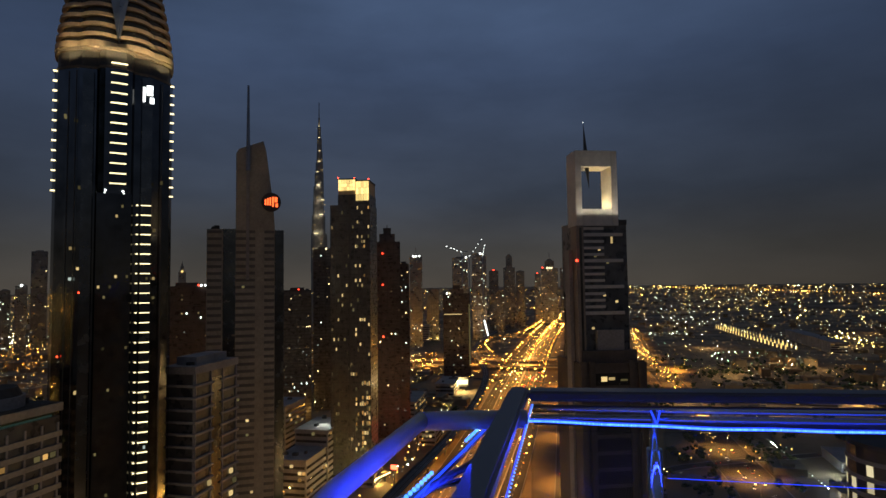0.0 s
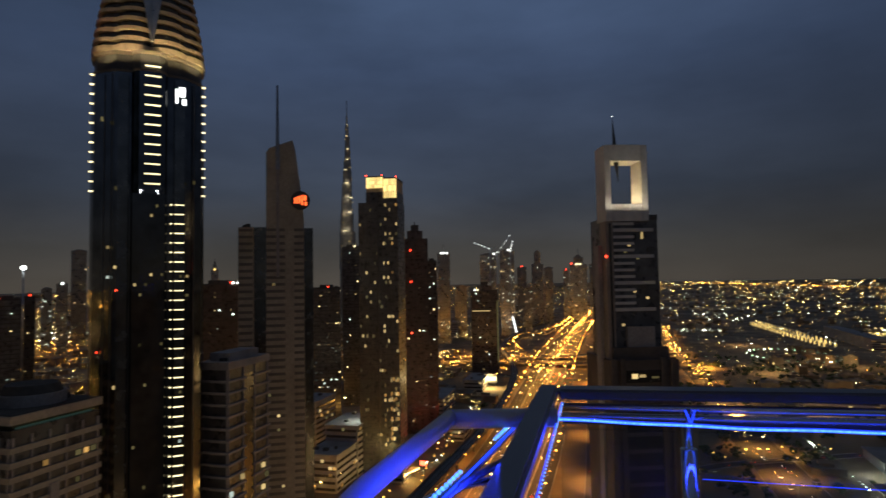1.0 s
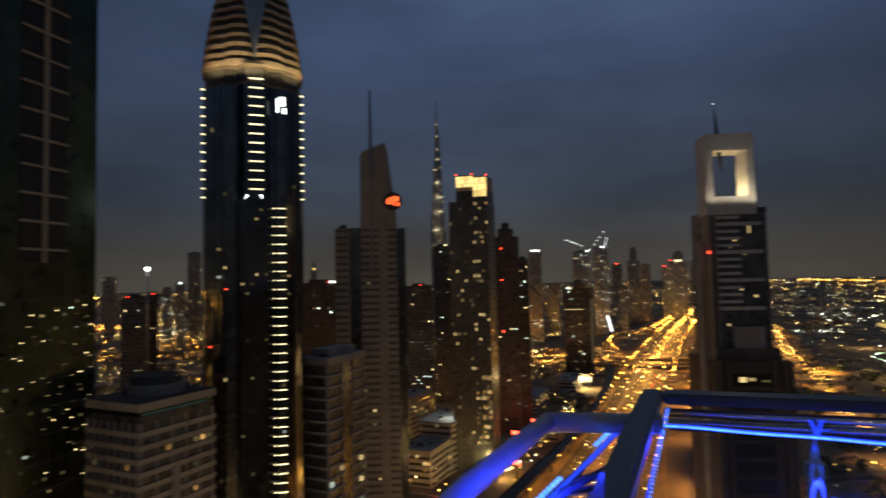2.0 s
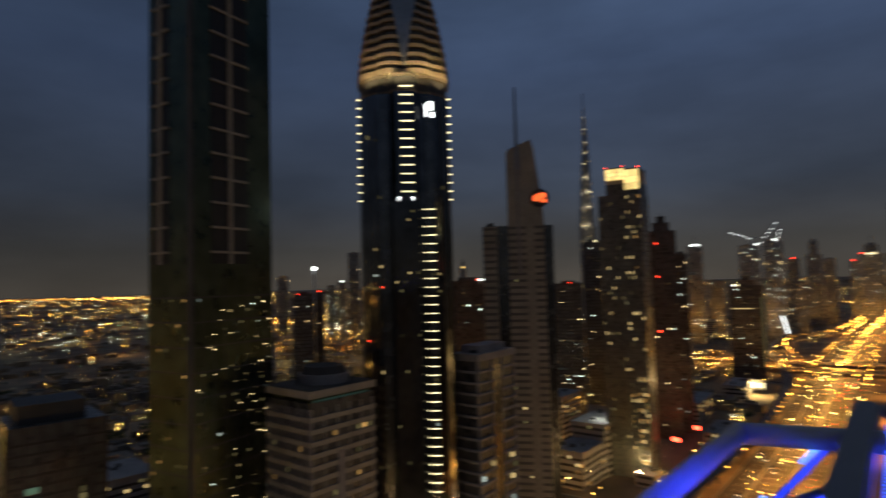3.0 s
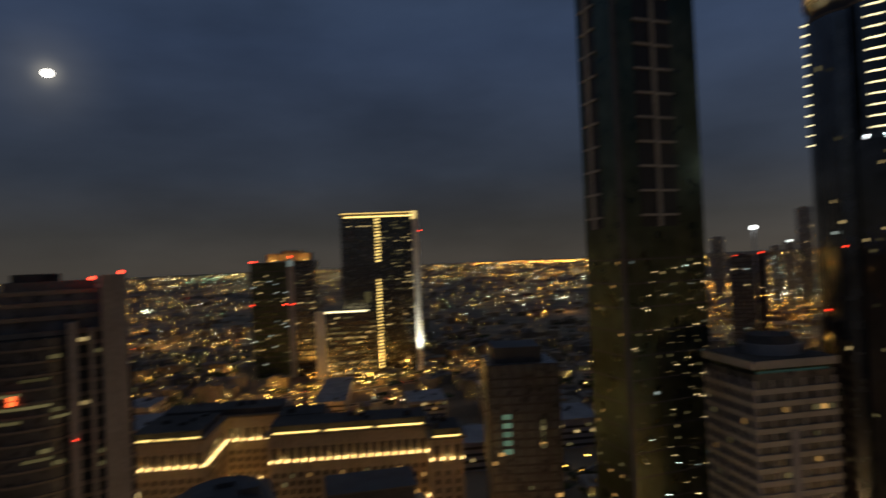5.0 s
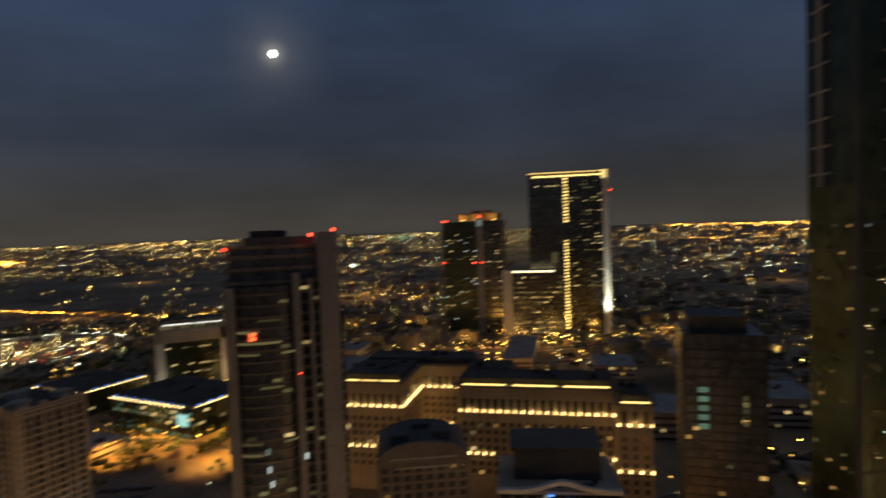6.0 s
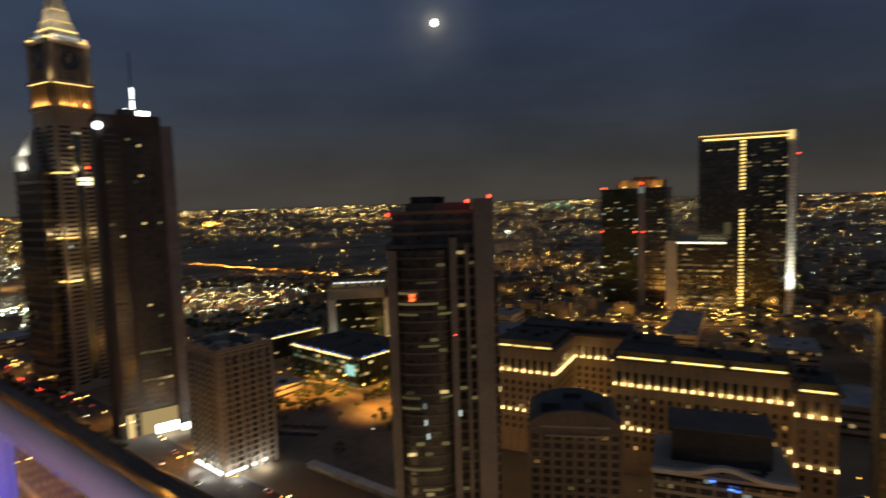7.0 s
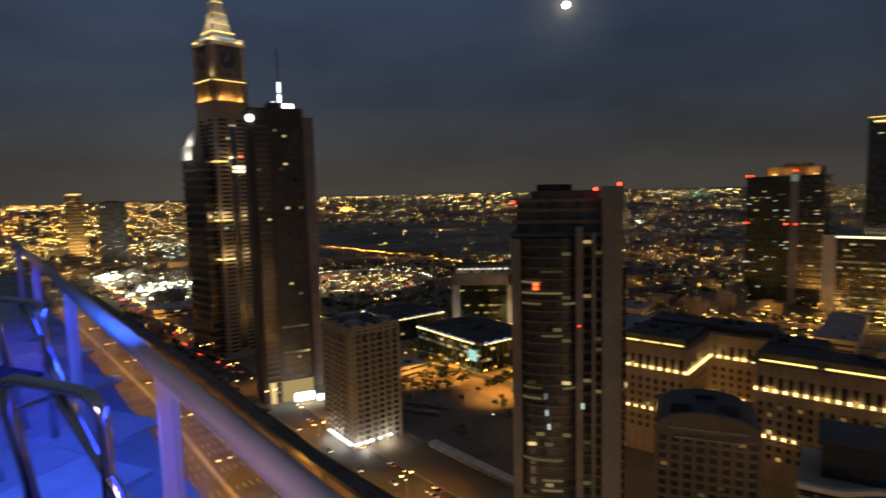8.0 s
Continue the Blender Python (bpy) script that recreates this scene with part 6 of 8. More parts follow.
def place_cars():
    rng = random.Random(12)
    kinds = [car(CAR_WHITE, "white saloon car with lights on"), car(CAR_DARK, "dark saloon car with lights on"), car(CAR_SILVER, "silver saloon car with lights on")]
    used = set()
    def put(m):
        k = rng.randrange(3)
        if k in used:
            copy_thing(kinds[k], m)
        else:
            used.add(k)
            kinds[k].matrix_basis = m
    for i in range(len(MAIN) - 1):
        y = MAIN[i].y
        n = 2 if 300 < y < 650 else 1 if -450 < y < -110 else 0
        for k in range(n):
            o = rng.choice((-28, -23, -16, -12, -8.5, -5, 5, 8.5, 12, 16, 23, 28))
            s, t = side(MAIN, i)
            p = MAIN[i].lerp(MAIN[i + 1], rng.random()) + s * o
            r = math.atan2(t.y, t.x) - math.pi / 2 + (math.pi if o < 0 else 0)
            put(Matrix.Translation((p.x, p.y, 0.26)) @ Matrix.Rotation(r, 4, "Z"))
    for i in range(len(SERVICE) - 1):
        if -420 < SERVICE[i].y < -60:
            for o in (-8, -3, 3, 8):
                if rng.random() < 0.35:
                    s, t = side(SERVICE, i)
                    p = SERVICE[i].lerp(SERVICE[i + 1], rng.random()) + s * o
                    r = math.atan2(t.y, t.x) - math.pi / 2 + (math.pi if o < 0 else 0)
                    put(Matrix.Translation((p.x, p.y, 0.26)) @ Matrix.Rotation(r, 4, "Z"))
    for i in range(len(SIDE_ROAD) - 1):
        if 250 < SIDE_ROAD[i].y < 520:
            s, t = side(SIDE_ROAD, i)
            for o in (-5, 4):
                p = SIDE_ROAD[i].lerp(SIDE_ROAD[i + 1], rng.random()) + s * o
                put(Matrix.Translation((p.x, p.y, 0.26)) @ Matrix.Rotation(math.atan2(t.y, t.x) - math.pi / 2 + (math.pi if o < 0 else 0), 4, "Z"))
    # parked on the sand lot
    for k in range(18):
        p = Vector((-330 - 12 * (k // 9) + rng.uniform(-1, 1), -178 + 3.4 * (k % 9) + rng.uniform(-0.6, 0.6), 0.3))
        dark = tagged(copy_thing(kinds[1], Matrix.Translation(p) @ Matrix.Rotation(radians(70 + rng.uniform(-6, 6)), 4, "Z")), "parked dark car with lights off on packed sand", "", "cars parked on the sand lot")
        for ch in list(dark.children):
            if ch.name.startswith(("headlight", "tail_light")):
                bpy.data.objects.remove(ch)


def tree(seed):
    """A street tree: forked trunk and a loose crown of leaf clumps."""
    rng = random.Random(seed)
    top = thing("tree", "small dusty street tree with loose round crown", "tree", (0, 0, 0), 0, "trees by the car park")
    bm = rod([(0, 0, 0), (0.1, 0, 1.4), (0.0, 0.1, 2.8)], 0.16, 6)
    for k in range(4):
        a = k * 1.57 + rng.random()
        limb = rod([(0, 0.1, 2.4), (math.cos(a) * 0.8, math.sin(a) * 0.8, 3.6), (math.cos(a) * 1.5, math.sin(a) * 1.5, 4.5)], 0.07, 5)
        m = bpy.data.meshes.new("limb")
        limb.to_mesh(m)
        limb.free()
        bm.from_mesh(m)
        bpy.data.meshes.remove(m)
    part("trunk", bm, BARK, top)
    crown = bmesh.new()
    for k in range(90):
        a, e, r = rng.uniform(0, 6.28), rng.uniform(-0.5, 1.4), rng.uniform(0.8, 2.5) * rng.uniform(0.7, 1.15)
        c = Vector((math.cos(a) * math.cos(e) * r, math.sin(a) * math.cos(e) * r, 4.6 + math.sin(e) * r * 0.8))
        bmesh.ops.create_icosphere(crown, subdivisions=1, radius=rng.uniform(0.25, 0.55), matrix=Matrix.Translation(c) @ Euler((rng.random() * 3, rng.random() * 3, 0)).to_matrix().to_4x4() @ Matrix.Diagonal((1, 0.8, 0.45, 1)))
    part("crown", crown, LEAF, top)
    return top


def place_trees():
    rng = random.Random(4)
    kinds = [tree(1), tree(2)]
    spots = []
    for k in range(64):
        if k < 40:
            p = Vector((-404, -150, 0)) + Vector((rng.uniform(-70, 60), rng.uniform(-55, 50), 0))
        else:
            p = Vector((-470, -215, 0)) + Vector((rng.uniform(-30, 30), rng.uniform(-30, 30), 0))
        spots.append(p)
    for i, p in enumerate(spots):
        m = Matrix.Translation(p) @ Matrix.Rotation(rng.random() * 6, 4, "Z")
        if i < 2:
            kinds[i].matrix_basis = m
        else:
            c = copy_thing(kinds[i % 2], m)
            c.scale = (1, 1, 1)
    lot = thing("sand_lot", "packed sand plot between the towers", "plot", (0, 0, 0), 0, "", "structure")
    part("lot_surface", prism([(-258, -60), (-300, -160), (-335, -190), (-395, -180), (-372, -118), (-330, -40)], -0.6, 0.22), LOT_SAND, lot)
    for k in range(7):
        a = Vector((-288 + 4.0 * k, -133 + 8.2 * k, 0))
        shed = thing("site_cabin", "pale flat-roofed site cabin on the sand plot", "cabin", a, -26, "row of site cabins")
        box("cabin_wall", shed, -2.2, 2.2, -4.2, 4.2, 0.2, 2.8, CONCRETE)
        box("cabin_roof", shed, -2.6, 2.6, -4.4, 4.4, 2.8, 3.1, WHITE_PANEL)
    for x, y in ((-404, -165), (-375, -128), (-430, -190), (-420, -130), (-450, -160), (-392, -196), (-455, -205), (-385, -100)):
        lamp("plaza_lamp", "SPOT", Matrix.Translation((x, y, 15)), 52000, (1.0, 0.43, 0.07), 0.5, 135, 0.6)


def reach(dep):
    """How far off the ground lies that is seen dep degrees below the level."""
    lo, hi = 100.0, 4880.0
    for k in range(40):
        mid = (lo + hi) / 2
        if math.degrees(math.atan2(H - land(mid), mid)) > dep:
            lo = mid
        else:
            hi = mid
    return lo


def city_spread():
    rng = random.Random(77)
    groups = {"avenue": [], "house": [], "white": [], "green": [], "red": [], "far_avenue": [], "far_house": [], "far_white": [], "faint": []}
    def open_ground(az, d):
        if d < 620:
            return False
        if 104 < az < 127 and 1300 < d < 2350:
            return rng.random() < 0.05
        if -16 < az < 1 and d < 2600:
            return rng.random() < 0.15
        if 55 < az < 69 and d < 1000:
            return False
        if -40 < az < -17 and d < 1150:
            return rng.random() < 0.2
        if (-52 < az < -16 or 44 < az < 84) and d < 2600:
            return rng.random() < 0.5
        return True
    def add(kind, x, y, z, size):
        d = math.hypot(x, y)
        az = math.degrees(math.atan2(-x, y))
        clump = math.sin(x / 190 + 1.3) * math.sin(y / 230 + 0.7) + 0.5 * math.sin((x + 0.6 * y) / 110)
        if d > 3900 and rng.random() < 0.4 or rng.random() > 0.62 + 0.55 * clump:
            return
        if d < 4860 and open_ground(az, d):
            groups["far_" + kind if d > 2700 and kind in ("avenue", "house", "white") else kind].append((x, y, land(d) + z, max(0.22, d * size * 0.45)))
    # streets with rows of lamps
    for k in range(1250):
        az, dep = rng.uniform(-52, 172), 0.85 + 8.5 * rng.random() ** 1.9
        d = reach(dep)
        c = bearing(az, d)
        if d > 2600:
            turn, length = az + 90 + rng.uniform(-12, 12), rng.uniform(200, 900)
        else:
            turn, length = rng.choice((-14, 76)) + rng.uniform(-8, 8), rng.uniform(120, 500)
        t = bearing(turn, 1)
        kind = rng.choices(("avenue", "house", "white", "green"), (3, 3, 4, 1.6) if az < -14 else (6, 3, 2.2, 0.8))[0]
        step = rng.uniform(28, 44) if d < 2600 else rng.uniform(30, 60)
        size = rng.uniform(0.0005, 0.0009)
        for i in range(int(length / step)):
            if rng.random() < 0.88:
                p = c + t * (i * step - length / 2)
                add(kind, p.x + rng.uniform(-2, 2), p.y + rng.uniform(-2, 2), rng.uniform(8, 11), size * rng.uniform(0.7, 1.2))
    # scattered houses, yards and shops
    for k in range(24000):
        az, dep = rng.uniform(-52, 172), 0.7 + 9.5 * rng.random() ** 2.1
        p = bearing(az, reach(dep))
        kind = rng.choices(("avenue", "house", "white", "green", "red"), (2, 3, 5, 1.8, 0.25) if az < -14 else (3.4, 4.6, 2.4, 0.8, 0.3))[0]
        add(kind, p.x, p.y, rng.uniform(3, 16), rng.uniform(0.0002, 0.0006))
    # faint specks added between the lamps for the brownish glow of the ground
    for k in range(34000):
        az, dep = rng.uniform(-52, 172), 0.75 + 9.0 * rng.random() ** 1.5
        d = reach(dep)
        x, y = bearing(az, d).xy
        clump = math.sin(x / 190 + 1.3) * math.sin(y / 230 + 0.7) + 0.5 * math.sin((x + 0.6 * y) / 110)
        if d < 560 or rng.random() > (0.25 if 44 < az < 80 else 0.6) + 0.4 * clump or 104 < az < 127 and 1300 < d < 2350:
            continue
        groups["faint"].append((x, y, land(d) + rng.uniform(2, 9), d * rng.uniform(0.0003, 0.0008)))
    # the dense golden belt of far districts
    for az0, az1, n in ((80, 168, 1200), (42, 80, 450), (-52, -14, 350)):
        for k in range(n):
            d = reach(0.78 + 1.5 * rng.random() ** 1.4)
            x, y = bearing(rng.uniform(az0, az1), d).xy
            if math.sin(x / 240 + 0.4) * math.sin(y / 260 + 1.9) > rng.uniform(-0.9, 0.5):
                groups[rng.choice(("far_avenue", "far_house", "far_house", "far_white"))].append((x, y, land(d) + rng.uniform(4, 14), d * rng.uniform(0.0003, 0.0006)))
    # clusters: far bright districts
    for az, dep, spread, n, kind, size in ((37.6, 4.2, 1.6, 110, "white", 0.0008), (38.5, 5.0, 2.6, 110, "avenue", 0.0007), (43.3, 3.6, 0.8, 60, "avenue", 0.0008), (40.2, 4.4, 5.0, 200, "house", 0.0006), (38.0, 6.2, 4.0, 90, "avenue", 0.0007), (-32.5, 5.3, 2.2, 130, "house", 0.0009), (-20, 3.9, 2, 30, "white", 0.001),
                                           (139.6, 8.6, 2.6, 190, "white", 0.0016), (143.4, 7.3, 1.2, 90, "white", 0.0018), (138, 5, 4, 120, "white", 0.0008), (150, 4.5, 4, 160, "house", 0.0009), (147, 2.6, 9, 560, "avenue", 0.0008), (143, 2.4, 9, 440, "house", 0.0008), (146, 4.2, 8, 200, "house", 0.0009), (115, 1.6, 18, 300, "house", 0.0008), (60, 2.2, 10, 200, "avenue", 0.0007), (62, 3.6, 9, 160, "white", 0.0006), (-27, 2.2, 14, 300, "house", 0.0007), (-25, 3.6, 12, 120, "white", 0.0006), (122.9, 1.9, 0.8, 60, "avenue", 0.0010),
                                           (122, 9.4, 2.4, 120, "house", 0.0006), (95, 3.7, 0.5, 10, "white", 0.0014), (90, 1.1, 1.4, 30, "green", 0.0011), (16, 5, 2, 60, "house", 0.0007), (15.9, 7.5, 2.4, 70, "white", 0.0006), (15.9, 9.5, 2.4, 70, "house", 0.0006), (15.8, 12, 2.4, 60, "house", 0.0006), (16, 10.5, 2.4, 24, "red", 0.0005), (5.5, 8.5, 4, 70, "house", 0.0005), (11, 17, 6, 60, "house", 0.0006), (46, 8, 6, 120, "house", 0.0006), (46, 11, 6, 60, "white", 0.0005), (44.5, 6, 5, 110, "avenue", 0.0006), (86, 8.5, 8, 90, "house", 0.0006), (92, 7, 8, 90, "avenue", 0.0006), (112, 7.5, 8, 110, "house", 0.0005), (3, 5, 3, 90, "house", 0.0006), (78, 11.2, 3.5, 120, "avenue", 0.0007), (75, 11.8, 2.5, 60, "house", 0.0007)):
        for i in range(n):
            a, e = rng.gauss(az, spread / 2), max(0.7, rng.gauss(dep, spread / 7))
            p = bearing(a, reach(e))
            d = math.hypot(p.x, p.y)
            groups[kind].append((p.x, p.y, land(d) + rng.uniform(4, 14), d * size * rng.uniform(0.35, 0.8)))
    # a long lit arterial towards the horizon, and the lit arcade on the plain
    for i in range(70):
        q = i / 69
        p = bearing(66 - 13 * q, 4700 - 600 * q)
        groups["avenue"].append((p.x, p.y, land(p.length) + 10 + 34 * q + rng.uniform(-5, 5), rng.uniform(1.6, 4.4)))
    for i in range(90):
        q = i / 89
        p = bearing(-17.5 - 24 * q, 4600 - 900 * q)
        groups["avenue"].append((p.x, p.y, land(p.length) + 16, 2.6))
    for i in range(60):
        q = i / 59
        a, e = 126 - 14 * q, 5.4 + 2.1 * q
        p = bearing(a, reach(e) + rng.uniform(-20, 20))
        groups["avenue"].append((p.x, p.y, 9, 0.9))
    for i in range(80):
        w = math.pi * 2 * i / 80
        groups["white"].append((-790 + 105 * math.cos(w), -495 + 118 * math.sin(w), 6, 0.6))
    for i in range(260):
        w, r = rng.uniform(0, 6.283), math.sqrt(rng.random())
        groups[rng.choice(("house", "house", "white", "red"))].append((-790 + 98 * r * math.cos(w), -495 + 110 * r * math.sin(w), 2, rng.uniform(0.35, 0.7)))
    for i in range(26):
        q = i / 25
        groups["white"].append((265 - 24 * q, 535 - 130 * q, 4, 0.5))
    for i in range(34):
        w = math.pi * 2 * i / 34
        groups["green" if i % 3 else "white"].append((487 + 62 * math.cos(w), 1012 + 84 * math.sin(w), 12, rng.uniform(0.5, 1.1)))
    for i in range(24):
        groups["white"].append((500 + rng.uniform(-45, 70), 1512 + rng.uniform(-25, 25), 9, rng.uniform(0.6, 1.6)))
    for i in range(16):
        groups["white"].append((754 + rng.uniform(-14, 14), 1236 + rng.uniform(-8, 8), 8, rng.uniform(0.8, 1.5)))
    near = [p for p in MAIN if 230 < p.y < 1000]
    for i in range(360):
        k = rng.randrange(len(near) - 1)
        s, t = side(near, k)
        o = rng.choice((-28, -24, -20, -16, -12, -8, -5, 5, 8, 12, 16, 20, 24, 28)) + rng.uniform(-0.5, 0.5)
        p = near[k].lerp(near[k + 1], rng.random()) + s * o
        kind = rng.choice(("avenue", "house", "house")) if o < 0 else rng.choice(("red", "red", "avenue", "house"))
        groups[kind].append((p.x, p.y, 0.9, p.length * rng.uniform(0.0003, 0.0008)))
    for i, p in enumerate(near):
        s, t = side(near, i)
        for o in (-33, 33):
            groups["avenue"].append((p.x + s.x * o, p.y + s.y * o, 12, p.length * 0.0012))
    for i in range(150):
        k = rng.randrange(len(SERVICE) - 1)
        s, t = side(SERVICE, k)
        o = rng.choice((-8, -3, 3, 8))
        p = SERVICE[k].lerp(SERVICE[k + 1], rng.random()) + s * o
        groups["red" if o > 0 else rng.choice(("avenue", "house"))].append((p.x, p.y, 1.0, p.length * rng.uniform(0.0006, 0.0012)))
    far = [p for p in MAIN if p.y > 980]
    for i in range(480):
        k = rng.randrange(len(far) - 1)
        s, t = side(far, k)
        o = rng.uniform(-33, 33)
        p = far[k].lerp(far[k + 1], rng.random()) + s * o
        groups["avenue" if rng.random() < 0.72 else "red" if o > 6 else "house"].append((p.x, p.y, rng.choice((0.9, 0.9, 11)), p.length * rng.uniform(0.00015, 0.0004)))
    for i, p in enumerate(far):
        for o in (-33, -3, 3, 33):
            s, t = side(far, i)
            groups["avenue"].append((p.x + s.x * o, p.y + s.y * o, 13, p.length * 0.0007))
    for i, p in enumerate(RAMP):
        s, t = side(RAMP, i)
        groups["avenue"].append((p.x - s.x * 9, p.y - s.y * 9, 11, p.length * 0.0008))
    for i in range(150):
        k = rng.randrange(len(EAST_SERVICE) - 1)
        s, t = side(EAST_SERVICE, k)
        p = EAST_SERVICE[k].lerp(EAST_SERVICE[k + 1], rng.random()) + s * rng.choice((-6, -2, 2, 6))
        groups["red" if rng.random() < 0.75 else "house"].append((p.x, p.y, 0.9, p.length * rng.uniform(0.0005, 0.0010)))
    for line in (CROSS_A, CROSS_B, LOOP, LOOP_WEST, SIDE_ROAD, RAMP):
        for i in range(len(line) * (2 if line is RAMP else 6)):
            k = rng.randrange(len(line) - 1)
            s, t = side(line, k)
            p = line[k].lerp(line[k + 1], rng.random()) + s * rng.uniform(-8, 8)
            groups["avenue" if rng.random() < 0.7 else "house"].append((p.x, p.y, p.z + rng.choice((1, 9)), p.length * rng.uniform(0.0002, 0.0005)))
    names = {"avenue": ("sodium_lights", "countless orange street lights spread to the horizon", AVENUE_GLOW), "house": ("house_lights", "countless yellow house lights over the dark city", HOUSE_GLOW),
             "white": ("yard_lights", "countless white yard lights over the dark city", WHITE_GLOW), "green": ("mercury_lights", "scattered greenish lights over the dark city", GREEN_GLOW), "red": ("red_lights", "scattered red tail and mast lights", RED_GLOW),
             "far_avenue": ("far_street_lights", "faint orange street lights near the horizon", FAR_AVENUE), "far_house": ("far_house_lights", "faint yellow house lights near the horizon", FAR_HOUSE), "far_white": ("far_yard_lights", "faint white lights near the horizon", FAR_WHITE), "faint": ("faint_windows", "countless faint specks giving the brownish glow over the low city", FAINT_GLOW)}
    for k, spots in groups.items():
        specks(names[k][0], names[k][1], names[k][2], spots)


def low_houses():
    """The low-rise quarters as one mesh of many small boxes."""
    rng = random.Random(5)
    verts, faces = [], []
    taken = [o.location.copy() for o in bpy.data.objects if o.parent is None and o.type == "EMPTY" and o.get("category") in ("skyscraper", "hotel", "office building", "shopping mall", "building", "billboard", "column")]
    for k in range(4200):
        az, dep = rng.uniform(-52, 172), 0.8 + 10 * rng.random() ** 1.9
        d = reach(dep)
        if d < 620 or (-16 < az < 3 and d < 2700) or (104 < az < 127 and 1300 < d < 2350) or (118 < az < 127 and d < 1100) or 134 < az and d < 1150:
            continue
        p = bearing(az, d)
        if -24 < az < -14 and d < 1500 or any((p - q).length < 75 for q in taken):
            continue
        w, l, h = rng.uniform(9, 24), rng.uniform(9, 24), rng.choice((4, 5, 7, 8, 11, 15))
        r = radians(rng.choice((-14, 76)) + rng.uniform(-4, 4))
        c, s = math.cos(r), math.sin(r)
        n, z = len(verts), land(d) - 1
        for zz in (z, z + h):
            for a, b in ((-w, -l), (w, -l), (w, l), (-w, l)):
                verts.append((p.x + (a * c - b * s) / 2, p.y + (a * s + b * c) / 2, zz))
        faces += [(n + 4, n + 5, n + 6, n + 7)] + [(n + i, n + (i + 1) % 4, n + 4 + (i + 1) % 4, n + 4 + i) for i in range(4)]
    mesh = bpy.data.meshes.new("low_houses")
    mesh.from_pydata(verts, [], faces)
    mesh.materials.append(HOUSE_WALL)
    tagged(new("low_houses", mesh), "dim low houses packed across the plain", "houses", "", "stuff")


def low_blocks():
    """Low buildings between the towers, with lit fronts."""
    for az, d, rz, w, dep, z, seed, label in ((13.6, 470, -10, 26, 40, 38, 301, "pale car park block with lit top deck"), (15.4, 440, -10, 24, 40, 26, 302, "low glass showroom with yellow lit floor"), (9.3, 440, -10, 14, 18, 9, 303, "small yellow-lit pavilion at the tower foot"),
                                         (5.2, 660, -8, 22, 60, 20, 304, "row of low shops with bright fronts"), (1.6, 790, -8, 24, 60, 16, 305, "row of low shops beside the viaduct"), (4.5, 1500, -8, 70, 40, 40, 306, "far low block with yellow roof line"), (-2.4, 2100, -8, 60, 40, 50, 307, "far low office block with warm windows"),
                                         (-30, 1500, -14, 30, 300, 22, 308, "long sand-coloured arcade with lamp row"), (47, 560, -10, 60, 40, 14, 309, "low dark warehouse roof"), (63, 560, -14, 50, 40, 24, 310, "low dark block with few windows"), (96, 520, -16, 50, 60, 28, 311, "low office block with yellow windows"), (79, 640, -16, 120, 30, 12, 312, "low podium with warm lamp rows"), (138.5, 780, -29, 60, 40, 12, 313, "low pavilion lit white at night"),
                                         (66, 420, -14, 40, 30, 20, 314, "low flat-roofed block behind the hotel"), (92, 452, -16, 46, 36, 22, 315, "flat-roofed block with yellow windows behind the hotel"), (97, 610, -16, 40, 60, 26, 316, "grey office block among street lights"), (104, 720, -14, 60, 40, 18, 317, "long low block by the framed office"), (118, 455, -26, 30, 26, 9, 318, "small low hall by the car park"), (121.5, 640, -26, 50, 34, 12, 319, "low hall near the round car park"),
                                         (57, 470, -14, 44, 40, 22, 320, "dark low block with few lit windows"), (46, 440, -10, 36, 34, 26, 321, "dark low block between towers"), (70.5, 545, -14, 44, 34, 20, 322, "low block with warm lit front"), (85, 575, -16, 60, 26, 14, 323, "low podium with yellow lit front"), (-21, 640, -14, 40, 50, 10, 324, "low dark shed by the avenue"), (-28.5, 780, -14, 70, 50, 9, 325, "wide low shed with dim lamps"), (-33, 560, -14, 44, 44, 8, 326, "low round-edged hall roof"),
                                         (3.2, 560, -8, 16, 50, 15, 327, "low shop row by the viaduct"), (17.6, 560, -10, 34, 40, 40, 328, "mid-rise office block with yellow windows"), (38, 430, -10, 40, 36, 40, 329, "mid-rise block behind the office"), (36.6, 640, -10, 50, 40, 30, 330, "mid-rise block with warm windows")):
        top = thing("low_building", label, "building", bearing(az, d), rz)
        box("core", top, -w / 2, w / 2, -dep / 2, dep / 2, 0, z - 1, CONCRETE_GREY)
        n = max(1, int(z / 4.5))
        for i in range(n):
            for face, a0, a1, plane in (("S", -w / 2 + 1, w / 2 - 1, -dep / 2), ("E", -dep / 2 + 1, dep / 2 - 1, w / 2), ("N", -w / 2 + 1, w / 2 - 1, dep / 2))[:3 if az > 85 else 2]:
                x, y, r = on_face(face, (a0 + a1) / 2, plane, 0.0)
                piece("window_band", block(a1 - a0, 0.5, 1.8, VOID), top, x, y, 1.6 + i * 4.5, r)
        box("roof_slab", top, -w / 2 - 0.6, w / 2 + 0.6, -dep / 2 - 0.6, dep / 2 + 0.6, z - 1, z, CONCRETE_GREY)
        roof_plant(top, -w / 2, w / 2, -dep / 2, dep / 2, z, seed, 3)
        mats = (LIT_WARM, LIT_AMBER, LIT_DIM)
        for face, a0, a1, plane in (("S", -w / 2, w / 2, -dep / 2), ("E", -dep / 2, dep / 2, w / 2), ("N", -w / 2, w / 2, dep / 2))[:3 if az > 85 else 2]:
            lit(top, face, a0, a1, plane, 1.2, 4.5, n, max(3.0, d / 200), 0.09, mats, seed, h=0.45, depth=0.8)
